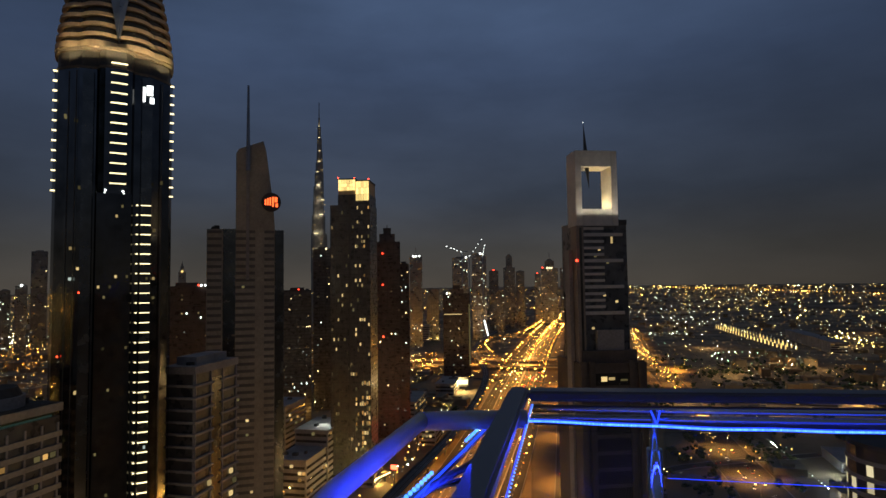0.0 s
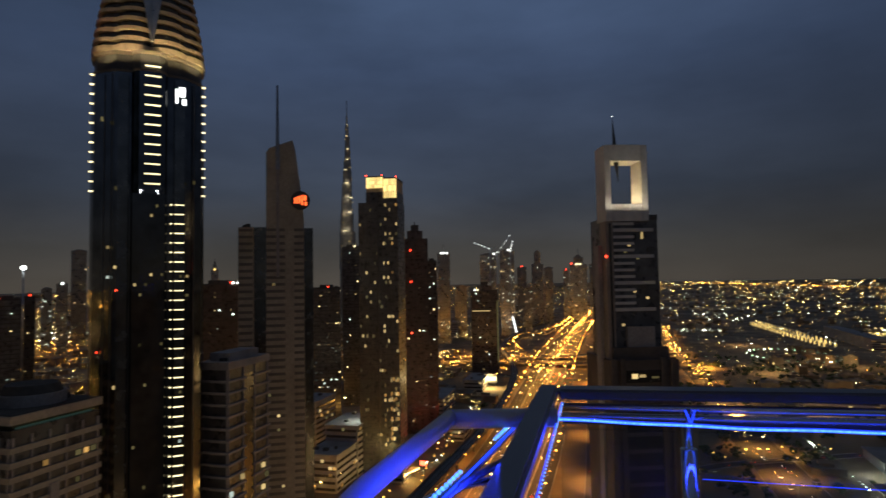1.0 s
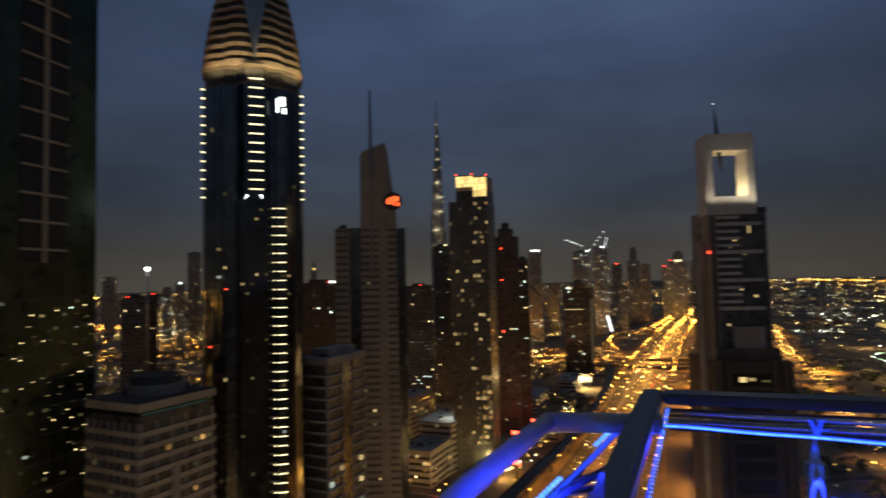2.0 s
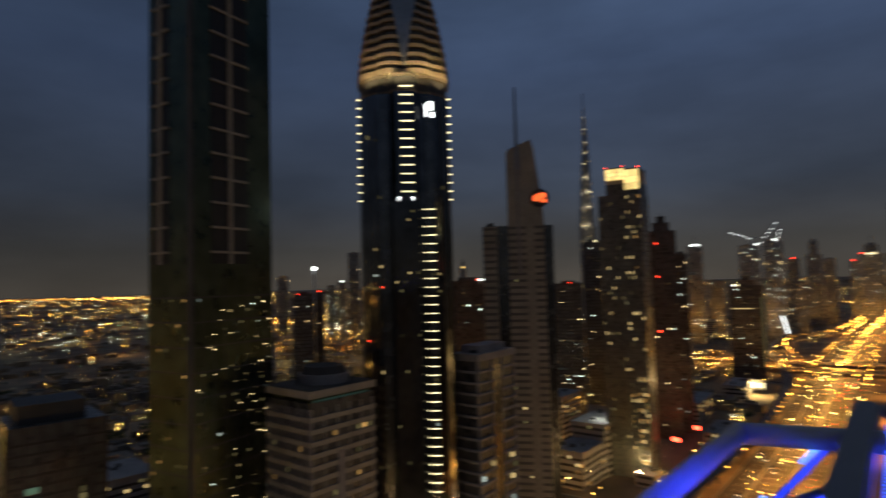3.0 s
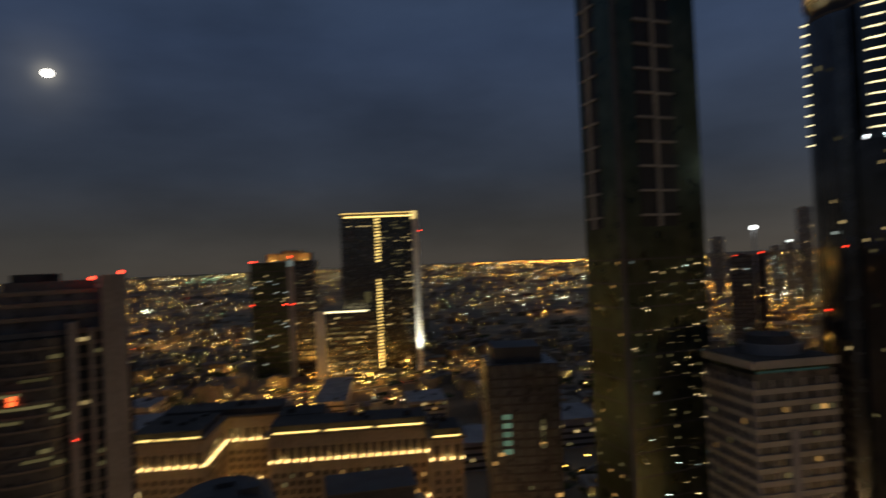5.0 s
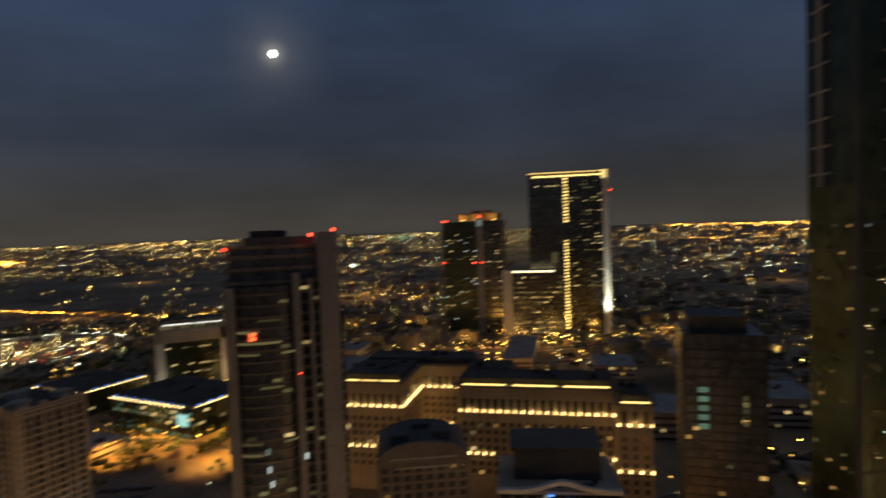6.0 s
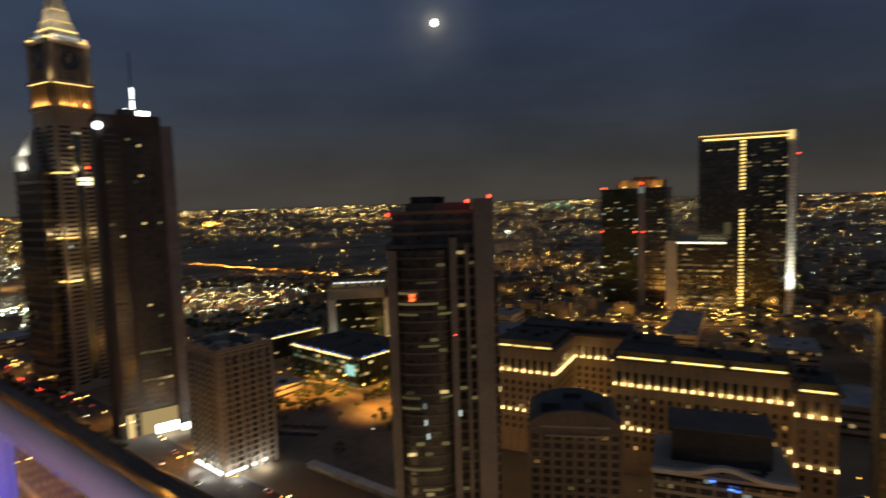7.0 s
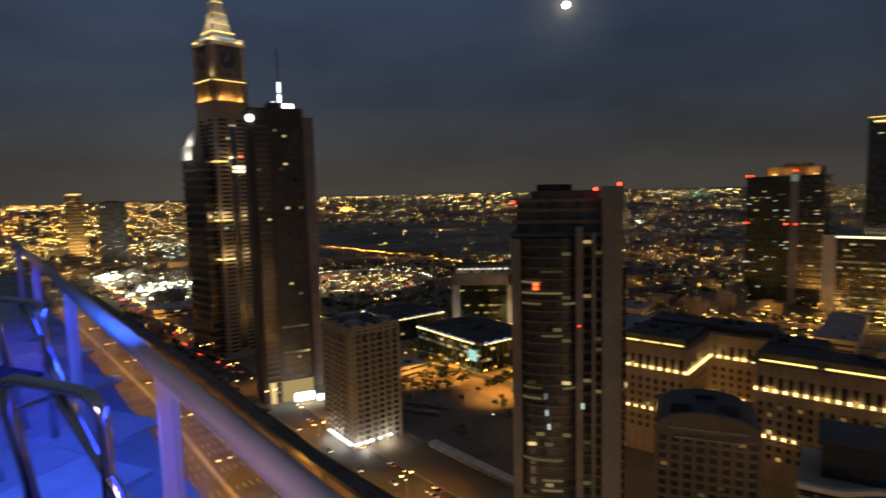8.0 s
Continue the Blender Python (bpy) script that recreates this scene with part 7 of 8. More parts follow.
    for az, d, z, w in ((13.4, 462, 44, 3600), (10.2, 437, 10, 10000), (9.0, 436, 8, 20000), (-30, 430, 9, 11000), (-31, 520, 9, 10000), (15.0, 425, 6, 8000), (0.4, 790, 14, 60000)):
        p = bearing(az, d)
        lamp("yard_flood", "POINT", Matrix.Translation((p.x, p.y, z)), w, (1.0, 0.72, 0.30) if 0 < az < 13 else (0.9, 1, 0.85), 0.8)
    # lit hoarding beside the viaduct
    sign = thing("billboard", "bright lit hoarding beside the viaduct", "billboard", bearing(0.5, 800), 4)
    for x in (-8, 8):
        part("billboard_post", rod([(x, 0, 0), (x, 0, 9)], 0.4, 6), DARK_METAL, sign)
    box("billboard_face", sign, -11, 11, -0.4, 0.4, 8, 14, LED_WARM)
    box("billboard_frame", sign, -11.5, 11.5, 0.45, 0.9, 5.5, 17.5, DARK_METAL)
    for i in range(46):
        q = (i // 2) / 22
        p = Vector((737 - 91 * q + (i % 2) * 26, 1754 - 539 * q + (i % 2) * 9, 0))
        post = thing("uplit_column", "floodlit pale column of the arcade", "column", p, 0, "rows of floodlit columns")
        box("column_shaft", post, -1.2, 1.2, -1.2, 1.2, 0, 13, WHITE_PANEL)
        box("column_lamp", post, -1.0, 1.0, -1.8, -1.3, 1, 7 + 4 * ((i * 7) % 5) / 4, LED_GOLD)


def street_signs():
    """Lit signs that stand out among the far streets."""
    pylon = thing("sign_pylon", "leaning white lit sign pylon among the towers", "sign", bearing(-2.35, 1390))
    a, b = bearing(-2.32, 1390) - pylon.location, bearing(-1.97, 1390) - pylon.location
    part("pylon_face", rod([(a.x, a.y, 20), (b.x, b.y, 56)], 1.5, 6), SIGN_WHITE, pylon)
    part("pylon_foot", rod([(0, 0, 0), (a.x, a.y, 21)], 0.9, 6), ALU, pylon)
    canopy = thing("lit_canopy", "yellow lit forecourt canopy between low blocks", "canopy", (-118, 432, 0), -10)
    for x in (-7, 7):
        for y in (-4, 4):
            box("canopy_post", canopy, x - 0.3, x + 0.3, y - 0.3, y + 0.3, 0, 6, ALU)
    box("canopy_roof", canopy, -9, 9, -6, 6, 6, 7, CONCRETE)
    for i in range(6):
        box("canopy_lamp", canopy, -8.4 + i * 3, -6.6 + i * 3, -6.3, -6.05, 6.1, 6.9, EAVES_LAMP)
    lamp("canopy_light", "POINT", Matrix.Translation((-118, 430, 4.5)), 5000, (1.0, 0.70, 0.25), 0.6)
    # red shop signs over the service road, and the traffic that waits along it
    for x, y, w in ((-62, 511, 6.0), (-50, 556, 5.0), (-52, 430, 5.0)):
        sign = thing("shop_sign", "red lit shop sign on a steel post", "sign", (x, y, 0), -20, "red shop signs")
        box("sign_post", sign, -0.25, 0.25, -0.25, 0.25, 0, 11.2, DARK_METAL)
        box("sign_face", sign, -w / 2, w / 2, -0.3, 0.3, 11.2, 14.2, RED_GLOW)
    rng = random.Random(77)
    spots = {"w": [], "a": []}
    for i in range(70):
        q = rng.random()
        p = Vector((-57, 421, 0)).lerp(Vector((-14, 678, 0)), q)
        spots["a" if i % 3 else "w"].append((p.x + rng.uniform(-6, 3), p.y, rng.choice((0.9, 1.2, 4.5, 8.5)), rng.uniform(0.3, 0.6)))
    specks("service_road_lights", "yellow lamps and headlights along the service road", STREET_ROW, spots["a"])
    specks("service_road_headlights", "white headlights along the service road", WHITE_GLOW, spots["w"])
    roof = thing("lit_canopy", "yellow lit entrance canopy beside the service road", "canopy", (-63, 432, 0), 60)
    for x in (-7, 7):
        box("canopy_post", roof, x - 0.3, x + 0.3, -0.3, 0.3, 0, 6, ALU)
    box("canopy_roof", roof, -9, 9, -3, 3, 6, 7, CONCRETE)
    for i in range(6):
        box("canopy_lamp", roof, -8.4 + i * 3, -6.2 + i * 3, -3.3, -3.05, 6.1, 6.9, EAVES_LAMP)
    lamp("canopy_light", "POINT", Matrix.Translation((-63, 430, 4.5)), 5000, (1.0, 0.70, 0.25), 0.6)


def round_hotel():
    """The rounded block at the road bend with tall lit panels between dark bands."""
    top = thing("round_building", "rounded glass building with tall yellow lit panels", "building", bearing(-35.2, 290), -35)
    out = [(17 * math.cos(2 * math.pi * i / 28), 17 * math.sin(2 * math.pi * i / 28)) for i in range(28)]
    part("drum", prism(out, 0, 80), VOID, top)
    ring = finish("floor_ring", prism([(x * 1.03, y * 1.03) for x, y in out], 0, 1.5), CONCRETE_GREY)
    for i in range(12):
        piece("floor_ring", ring, top, 0, 0, 6 + i * 6.2)
    part("roof", prism([(x * 0.96, y * 0.96) for x, y in out], 80, 81.5), ROOF_FELT, top)
    rng = random.Random(8)
    for i in range(28):
        a = 2 * math.pi * (i + 0.5) / 28
        for f in range(11):
            if i % 2 == 0 and rng.random() < 0.92:
                piece("lit_panel", block(2.4, 0.3, 4.6, LIT_PANEL), top, 16.95 * math.cos(a), 16.95 * math.sin(a), 8 + f * 6.2, math.degrees(a) + 90)


BACK_STREETS = [smooth_line(q) for q in ([(-70, 380), (-200, 400), (-330, 430)], [(-130, 580), (-280, 610), (-420, 660)], [(-258, 40), (-300, 160), (-340, 260)], [(-255, -40), (-350, -85), (-470, -120), (-640, -150)], [(-380, 130), (-480, 165), (-600, 210)], [(-420, -40), (-520, -30), (-660, -10)],
                                                  [(-640, -20), (-690, 120), (-720, 260)], [(-470, -290), (-560, -330), (-720, -400)], [(90, 420), (170, 470), (290, 500)], [(110, 330), (220, 350), (340, 360)], [(-560, -190), (-530, -90), (-500, 20)], [(-440, -250), (-420, -170), (-390, -90)],
                                                  [(-430, 60), (-560, 80), (-700, 100)], [(-450, -100), (-600, -90), (-760, -70)], [(-600, 210), (-590, 90), (-570, -60), (-560, -200)], [(-680, 300), (-660, 160), (-640, 0), (-640, -160)], [(-400, 250), (-560, 290), (-760, 330)], [(-820, -300), (-840, -100), (-860, 100), (-880, 300)], [(-500, -420), (-650, -520), (-850, -640)], [(-700, -250), (-900, -300), (-1150, -380)])]


def street_grid():
    """The side streets between the blocks, with their lamps and the lights of cars."""
    rng = random.Random(15)
    spots = {"a": [], "h": [], "r": [], "w": []}
    for line in BACK_STREETS:
        road("side_street", "narrow asphalt side street between the blocks", line, 5, 0.18)
        for i in range(len(line) - 1):
            s, t = side(line, i)
            if i % 4 == 1 and line is not BACK_STREETS[2]:
                lamp("street_light", "POINT", Matrix.Translation((line[i].x + s.x * 4, line[i].y + s.y * 4, 9)), 5200, (1.0, 0.50, 0.11), 0.5)
            for o in (-6, 6):
                p = line[i] + s * o
                spots["a"].append((p.x, p.y, 8.5, 0.6))
            for k in range(3):
                p = line[i].lerp(line[i + 1], rng.random())
                o = rng.choice((-2.5, 2.5))
                if rng.random() < 0.6:
                    spots["h" if o < 0 else "r"].append((p.x + s.x * o, p.y + s.y * o, 0.9, 0.28))
            if rng.random() < 0.5:
                p = line[i] + s * rng.uniform(-40, 40)
                spots["w" if rng.random() < 0.4 else "h"].append((p.x, p.y, rng.uniform(3, 9), rng.uniform(0.3, 0.55)))
    for key, name, label, mat in (("a", "side_street_lights", "yellow lamps along the side streets", STREET_ROW), ("h", "car_lights", "white and yellow car lights in the streets", HOUSE_GLOW), ("r", "brake_lights", "red car lights in the side streets", RED_GLOW), ("w", "wall_lights", "white lamps on walls and yards", WHITE_GLOW)):
        specks(name, label, mat, spots[key])


def woods():
    """Dark tree clumps in gardens and along streets, as one mesh."""
    rng = random.Random(23)
    np.random.seed(6)
    bm = bmesh.new()
    bmesh.ops.create_icosphere(bm, subdivisions=1, radius=1.0)
    base = np.array([v.co[:] for v in bm.verts])
    tri = np.array([[v.index for v in f.verts] for f in bm.faces])
    bm.free()
    vs, fs, n = [], [], 0
    taken = [o.location.copy() for o in bpy.data.objects if o.parent is None and o.type == "EMPTY" and o.get("category") in ("skyscraper", "hotel", "office building", "apartment building", "shopping mall", "building")]
    count = 0
    for p in urban_fill():
        for k in range(5):
            r = rng.uniform(0.9, 2.0)
            c = np.array([p.x + rng.uniform(-2.2, 2.2), p.y + rng.uniform(-2.2, 2.2), rng.uniform(2.0, 6.0)])
            vs.append(base * np.array([r, r * rng.uniform(0.8, 1.1), r * 0.75]) * (1 + 0.18 * np.random.rand(len(base), 1)) + c)
            fs.append(tri + n)
            n += len(base)
        vs.append(base * np.array([0.2, 0.2, 2.2]) + np.array([p.x, p.y, 2.0]))
        fs.append(tri + n)
        n += len(base)
    while count < 420:
        az, d = rng.uniform(40, 150) if rng.random() < 0.75 else rng.uniform(-45, -17), rng.uniform(330, 1250)
        p = bearing(az, d)
        if any((p - q).length < 62 for q in taken) or min((p - Vector((m.x, m.y, 0))).length for m in MAIN[::3] + SERVICE[::2]) < 52:
            continue
        count += 1
        for k in range(6):
            r = rng.uniform(1.0, 2.1)
            c = np.array([p.x + rng.uniform(-2.4, 2.4), p.y + rng.uniform(-2.4, 2.4), rng.uniform(2.2, 6.5)])
            vs.append(base * np.array([r, r * rng.uniform(0.8, 1.1), r * 0.75]) * (1 + 0.18 * np.random.rand(len(base), 1)) + c)
            fs.append(tri + n)
            n += len(base)
        vs.append(base * np.array([0.2, 0.2, 2.2]) + np.array([p.x, p.y, 2.0]))
        fs.append(tri + n)
        n += len(base)
    mesh = bpy.data.meshes.new("far_trees")
    mesh.from_pydata(np.concatenate(vs).tolist(), [], np.concatenate(fs).tolist())
    mesh.materials.append(LEAF)
    tagged(new("far_trees", mesh), "dark clumps of trees between the streets", "trees", "", "stuff")


def crane(az, d, z, lean, reach_out, label):
    top = thing("tower_crane", label, "crane", bearing(az, d), az)
    part("mast", rod([(0, -2, 0), (0, -2, z)], 1.2, 4), ALU, top)
    tip = Vector((math.sin(radians(lean)) * reach_out, -2, z + math.cos(radians(lean)) * reach_out))
    part("jib", rod([(0, -2, z), tip], 0.9, 4), ALU, top)
    part("counter_jib", rod([(0, -2, z), (-14 if lean > 0 else 14, -2, z + 2)], 1.0, 4), ALU, top)
    for q in (0.05, 0.3, 0.5, 0.68, 0.95):
        p = Vector((0, -3.5, z)).lerp(tip + Vector((0, -1.5, 0)), q)
        piece("work_lamp", ball(1.05, LED_WHITE), top, p.x, p.y, p.z)


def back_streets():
    """Fill lamps added in streets between the towers, and the floodlit exhibition yard."""
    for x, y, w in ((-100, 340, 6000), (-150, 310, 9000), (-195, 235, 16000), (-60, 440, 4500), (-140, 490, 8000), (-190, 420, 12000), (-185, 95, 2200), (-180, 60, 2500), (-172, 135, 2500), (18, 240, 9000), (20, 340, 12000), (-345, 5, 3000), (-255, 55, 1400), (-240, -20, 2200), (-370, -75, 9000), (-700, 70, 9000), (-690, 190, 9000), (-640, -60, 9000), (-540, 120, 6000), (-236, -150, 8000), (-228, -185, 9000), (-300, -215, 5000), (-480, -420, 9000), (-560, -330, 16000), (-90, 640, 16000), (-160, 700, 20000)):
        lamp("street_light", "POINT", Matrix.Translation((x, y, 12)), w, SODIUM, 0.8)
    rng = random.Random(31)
    # Unseen point lamps added far out to brighten the plain and its houses.
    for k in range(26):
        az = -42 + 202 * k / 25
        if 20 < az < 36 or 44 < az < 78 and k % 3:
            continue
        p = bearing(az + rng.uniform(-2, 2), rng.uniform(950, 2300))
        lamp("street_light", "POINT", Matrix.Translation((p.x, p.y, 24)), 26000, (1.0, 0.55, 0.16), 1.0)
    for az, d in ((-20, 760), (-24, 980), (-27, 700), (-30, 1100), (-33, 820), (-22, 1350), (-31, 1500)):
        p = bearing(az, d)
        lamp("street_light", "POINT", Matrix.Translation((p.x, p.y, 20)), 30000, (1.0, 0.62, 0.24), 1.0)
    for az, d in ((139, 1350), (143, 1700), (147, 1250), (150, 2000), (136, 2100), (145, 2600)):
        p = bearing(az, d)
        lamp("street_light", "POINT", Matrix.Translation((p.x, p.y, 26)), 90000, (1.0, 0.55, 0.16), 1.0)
    # Points added over the interchange for its orange ground glow.
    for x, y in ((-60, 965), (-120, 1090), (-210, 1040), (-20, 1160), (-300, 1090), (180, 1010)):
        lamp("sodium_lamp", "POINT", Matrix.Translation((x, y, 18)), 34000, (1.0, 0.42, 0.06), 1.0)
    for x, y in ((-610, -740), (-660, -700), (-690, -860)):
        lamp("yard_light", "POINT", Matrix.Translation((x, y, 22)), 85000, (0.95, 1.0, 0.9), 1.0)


def road_gap(p):
    """The distance from a place to the nearest wide road, less its width."""
    gap = 1e9
    for line, half in ((MAIN, 36), (RAMP, 9), (EAST_SERVICE, 10), (SERVICE, 12), (SIDE_ROAD, 18), (CROSS_A, 14), (CROSS_B, 14), (VIADUCT, 5)):
        gap = min(gap, min(math.hypot(p.x - q.x, p.y - q.y) for q in line) - half)
    for line in BACK_STREETS:
        gap = min(gap, min(math.hypot(p.x - q.x, p.y - q.y) for q in line) - 6)
    return gap


def urban_fill():
    """Low blocks, sheds and garden trees that fill the ground between the streets, with small lights on their walls."""
    rng = random.Random(41)
    taken = [(o.location.copy(), 26 if o.get("category") in ("tree", "street lamp", "car") else 52) for o in bpy.data.objects if o.parent is None and o.type == "EMPTY" and o.get("category") not in (None, "street lamp", "car", "road", "moon", "railing", "stool", "floor", "viaduct") and o.location.length > 50]
    hotel = [Vector((-307 + a, 25 + b, 0)) for a, b in ((0, 40), (10, 85), (-20, -50), (-55, -40), (-30, 10))]
    taken += [(q, 46) for q in hotel]
    verts, faces, lights, trees = [], [], [], []
    def boxed(p, w, l, h, z0, r):
        c, s, n = math.cos(r), math.sin(r), len(verts)
        for zz in (z0, z0 + h):
            for a, b in ((-w, -l), (w, -l), (w, l), (-w, l)):
                verts.append((p.x + (a * c - b * s) / 2, p.y + (a * s + b * c) / 2, zz))
        faces.extend([(n + 4, n + 5, n + 6, n + 7)] + [(n + i, n + (i + 1) % 4, n + 4 + (i + 1) % 4, n + 4 + i) for i in range(4)])
    zones = ((-45, -17, 400, 1150, 260, 0.16), (0, 20, 330, 1000, 420, 0.5), (36, 60, 300, 1000, 420, 0.6), (60, 100, 400, 1050, 900, 0.62), (100, 128, 480, 1150, 620, 0.18), (128, 160, 430, 1200, 520, 0.5))
    for az0, az1, d0, d1, n, built in zones:
        for k in range(n):
            p = bearing(rng.uniform(az0, az1), math.sqrt(rng.uniform(d0 * d0, d1 * d1)))
            gap = road_gap(p)
            if gap < 4 or any((p - q).length < r for q, r in taken) or (p - Vector((-325, -115, 0))).length < 85 or (p - Vector((-790, -495, 0))).length < 130:
                continue
            if rng.random() < built and gap > 12 and (p - Vector((-404, -150, 0))).length > 85:
                w, l, h = rng.uniform(12, 26), rng.uniform(12, 26), rng.choice((5, 6, 8, 11, 14, 18))
                r = radians(rng.choice((-16, 74)) + rng.uniform(-3, 3))
                boxed(p, w, l, h, -0.5, r)
                boxed(p + Vector((rng.uniform(-3, 3), rng.uniform(-3, 3), 0)), w * 0.4, l * 0.4, 2.4, h - 0.6, r)
                for e in range(rng.randrange(1, 6)):
                    t = -p.normalized()
                    q = p + t * (max(w, l) * 0.72) + Vector((-t.y, t.x, 0)) * rng.uniform(-0.4, 0.4) * w
                    lights.append((q.x, q.y, rng.uniform(2, h), rng.uniform(0.2, 0.42)))
                taken.append((p, 15))
            else:
                for e in range(rng.randrange(2, 6)):
                    trees.append(p + Vector((rng.uniform(-9, 9), rng.uniform(-9, 9), 0)))
                if rng.random() < 0.25:
                    lights.append((p.x, p.y, 7.5, 0.4))
    mesh = bpy.data.meshes.new("low_quarter")
    mesh.from_pydata(verts, [], faces)
    mesh.materials.append(QUARTER_WALL)
    tagged(new("low_quarter", mesh), "low flat-roofed blocks packed between the streets", "houses", "", "stuff")
    specks("wall_lamps", "small yellow lamps on walls and gates", HOUSE_GLOW, lights)
    for line, o0 in ((SERVICE, 17), (MAIN, 44), (SIDE_ROAD, 24), (SIDE_ROAD, -24)):
        for i in range(len(line) - 1):
            if -700 < line[i].y < (200 if line is MAIN else 800) and line[i].length > 230:
                s, t = side(line, i)
                for e in range(2):
                    trees.append(line[i].lerp(line[i + 1], rng.random()) + s * (o0 + rng.uniform(-2, 3)))
    for k in range(170):
        a, r = rng.uniform(0, 6.283), 78 * math.sqrt(rng.random())
        p = Vector((-412 + r * math.cos(a), -150 + r * math.sin(a), 0))
        if road_gap(p) > 2 and (p - Vector((-325, -115, 0))).length > 68:
            trees.append(p)
    return trees


def flood_mast():
    """A tall lighting mast with a white lamp cluster, far off."""
    top = thing("flood_mast", "tall steel mast with a bright white lamp cluster", "lighting mast", bearing(40.21, 1100), 40.2)
    z = H + 1100 * 0.0269
    part("pole", rod([(0, 0, 0), (0, 0, z * 0.5), (0, 0, z)], 1.0, 8), ALU, top)
    piece("lamp_head", ball(3.6, LED_WHITE, 2), top, 0, -2.0, z)


def moon():
    top = thing("moon", "full white moon in thin cloud", "moon", bearing(101.72, 4700) + Vector((0, 0, H + 4700 * 0.2886)), 0, "", "structure")
    piece("moon_disc", ball(29, glow("moonlit_rock", (1.0, 0.95, 0.84), 4.0, 0.0), 3), top)


place_street_lamps(), place_cars(), place_trees(), city_spread(), low_blocks(), low_houses()
crane(0.1, 1440, 219, -68, 42, "tower crane with white work lamps, jib lowered")
crane(-0.6, 1490, 210, 37, 57, "tower crane with white work lamps, jib raised")
crane(-1.9, 1490, 214, 14, 26, "tower crane with bright work lamps on its mast")
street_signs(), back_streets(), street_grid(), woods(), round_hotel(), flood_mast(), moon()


# ---- the rooftop terrace the camera stands on ----
DECK, RAILTOP = H - 1.65, H - 0.6
OUT_A, BEND, OUT_B = Vector((-0.205, 2.80, RAILTOP)), Vector((-0.615, -0.055, RAILTOP)), Vector((-6.15, -10.75, RAILTOP))
IN_C, IN_NEAR, IN_R = Vector((0.30, 3.35, RAILTOP)), Vector((-0.072, 1.2, RAILTOP)), Vector((4.3, 3.0, RAILTOP))


def host_tower():
    top = thing("host_tower", "concrete hotel tower carrying the rooftop terrace", "skyscraper", (0, 0, 0), 0)
    plan = [(-0.62, 3.62), (8.2, 3.3), (8.2, -14), (-8.25, -14), (-1.0, 0.0)]
    part("shaft", prism(plan, 0, DECK - 0.5), CONCRETE_GREY, top)
    for i in range(38):
        part("floor_band", prism([(x * 1.02 + 0.02, y * 1.02) for x, y in plan], 3 + i * 3.6, 4.4 + i * 3.6), CONCRETE, top)
    deck = thing("terrace_floor", "pale tiled terrace floor under blue light", "floor", (0, 0, 0), 0, "", "structure")
    part("slab", prism(plan, DECK - 0.45, DECK - 0.03), CONCRETE_GREY, deck)
    tile = block(0.594, 0.594, 0.03, DECK_TILE)
    for i in range(-12, 14):
        for j in range(-22, 6):
            x, y = i * 0.6 + 0.3, j * 0.6 + 0.3
            left = -0.72 if y > 0 else -1.0 + y * 0.518
            if left + 0.32 < x < min(7.8, left + 3.4) and -11 < y < 3.0:
                piece("tile", tile, deck, x, y, DECK - 0.03)


def outer_rail():
    top = thing("balustrade", "steel balustrade with round handrail, flat posts and glass", "railing", (0, 0, 0), 0)
    part("handrail", rod([OUT_A - Vector((0.0, 0, 0.045)), Vector((-0.41, 1.85, RAILTOP - 0.045)), BEND - Vector((0, 0, 0.045)), OUT_B - Vector((0, 0, 0.045))], 0.038, 20), RAIL_PAINT, top, "brushed steel handrail catching blue light")
    t = (OUT_B - BEND).normalized()
    for s in (1.95, 4.55, 7.15, 9.75):
        p = BEND + t * s
        post = piece("post", block(0.075, 0.012 * 2, 1.0, POST_PAINT, 0.004), top, p.x, p.y, DECK, math.degrees(math.atan2(t.y, t.x)) + 90)
    u = (OUT_A - BEND).normalized()
    for s in (0.4,):
        p = BEND + u * s
        piece("post", block(0.055, 0.024, 1.0, POST_PAINT, 0.004), top, p.x, p.y, DECK, math.degrees(math.atan2(u.y, u.x)) + 90)
    pane = clear_glass("terrace_glass", (0.90, 0.93, 0.95))
    for a, b in [(BEND + t * a0, BEND + t * a1) for a0, a1 in ((0.05, 1.89), (2.01, 4.49), (4.61, 7.09), (7.21, 9.69), (9.81, 11.9))]:
        bm = bmesh.new()
        n = Vector((-(b - a).y, (b - a).x, 0)).normalized() * 0.005
        v = [bm.verts.new((*(q + m).xy, z)) for m in (n, -n) for q, z in ((a, DECK + 0.06), (b, DECK + 0.06), (b, RAILTOP - 0.13), (a, RAILTOP - 0.13))]
        for f in ((0, 1, 2, 3), (7, 6, 5, 4), (0, 4, 5, 1), (1, 5, 6, 2), (2, 6, 7, 3), (3, 7, 4, 0)):
            bm.faces.new([v[i] for i in f])
        bmesh.ops.recalc_face_normals(bm, faces=bm.faces[:])
        ob = part("pane", bm, pane, top, "clear glass pane")
        ob.visible_shadow = False
    behind = Vector((t.y, -t.x, 0)) * 0.042 + Vector((0, 0, -0.085))
    strip = rod([BEND + behind + t * 0.1, OUT_B + behind], 0.008, 6)
    part("led_strip", strip, LED_BLUE_SOFT, top, "blue light strip below the handrail")


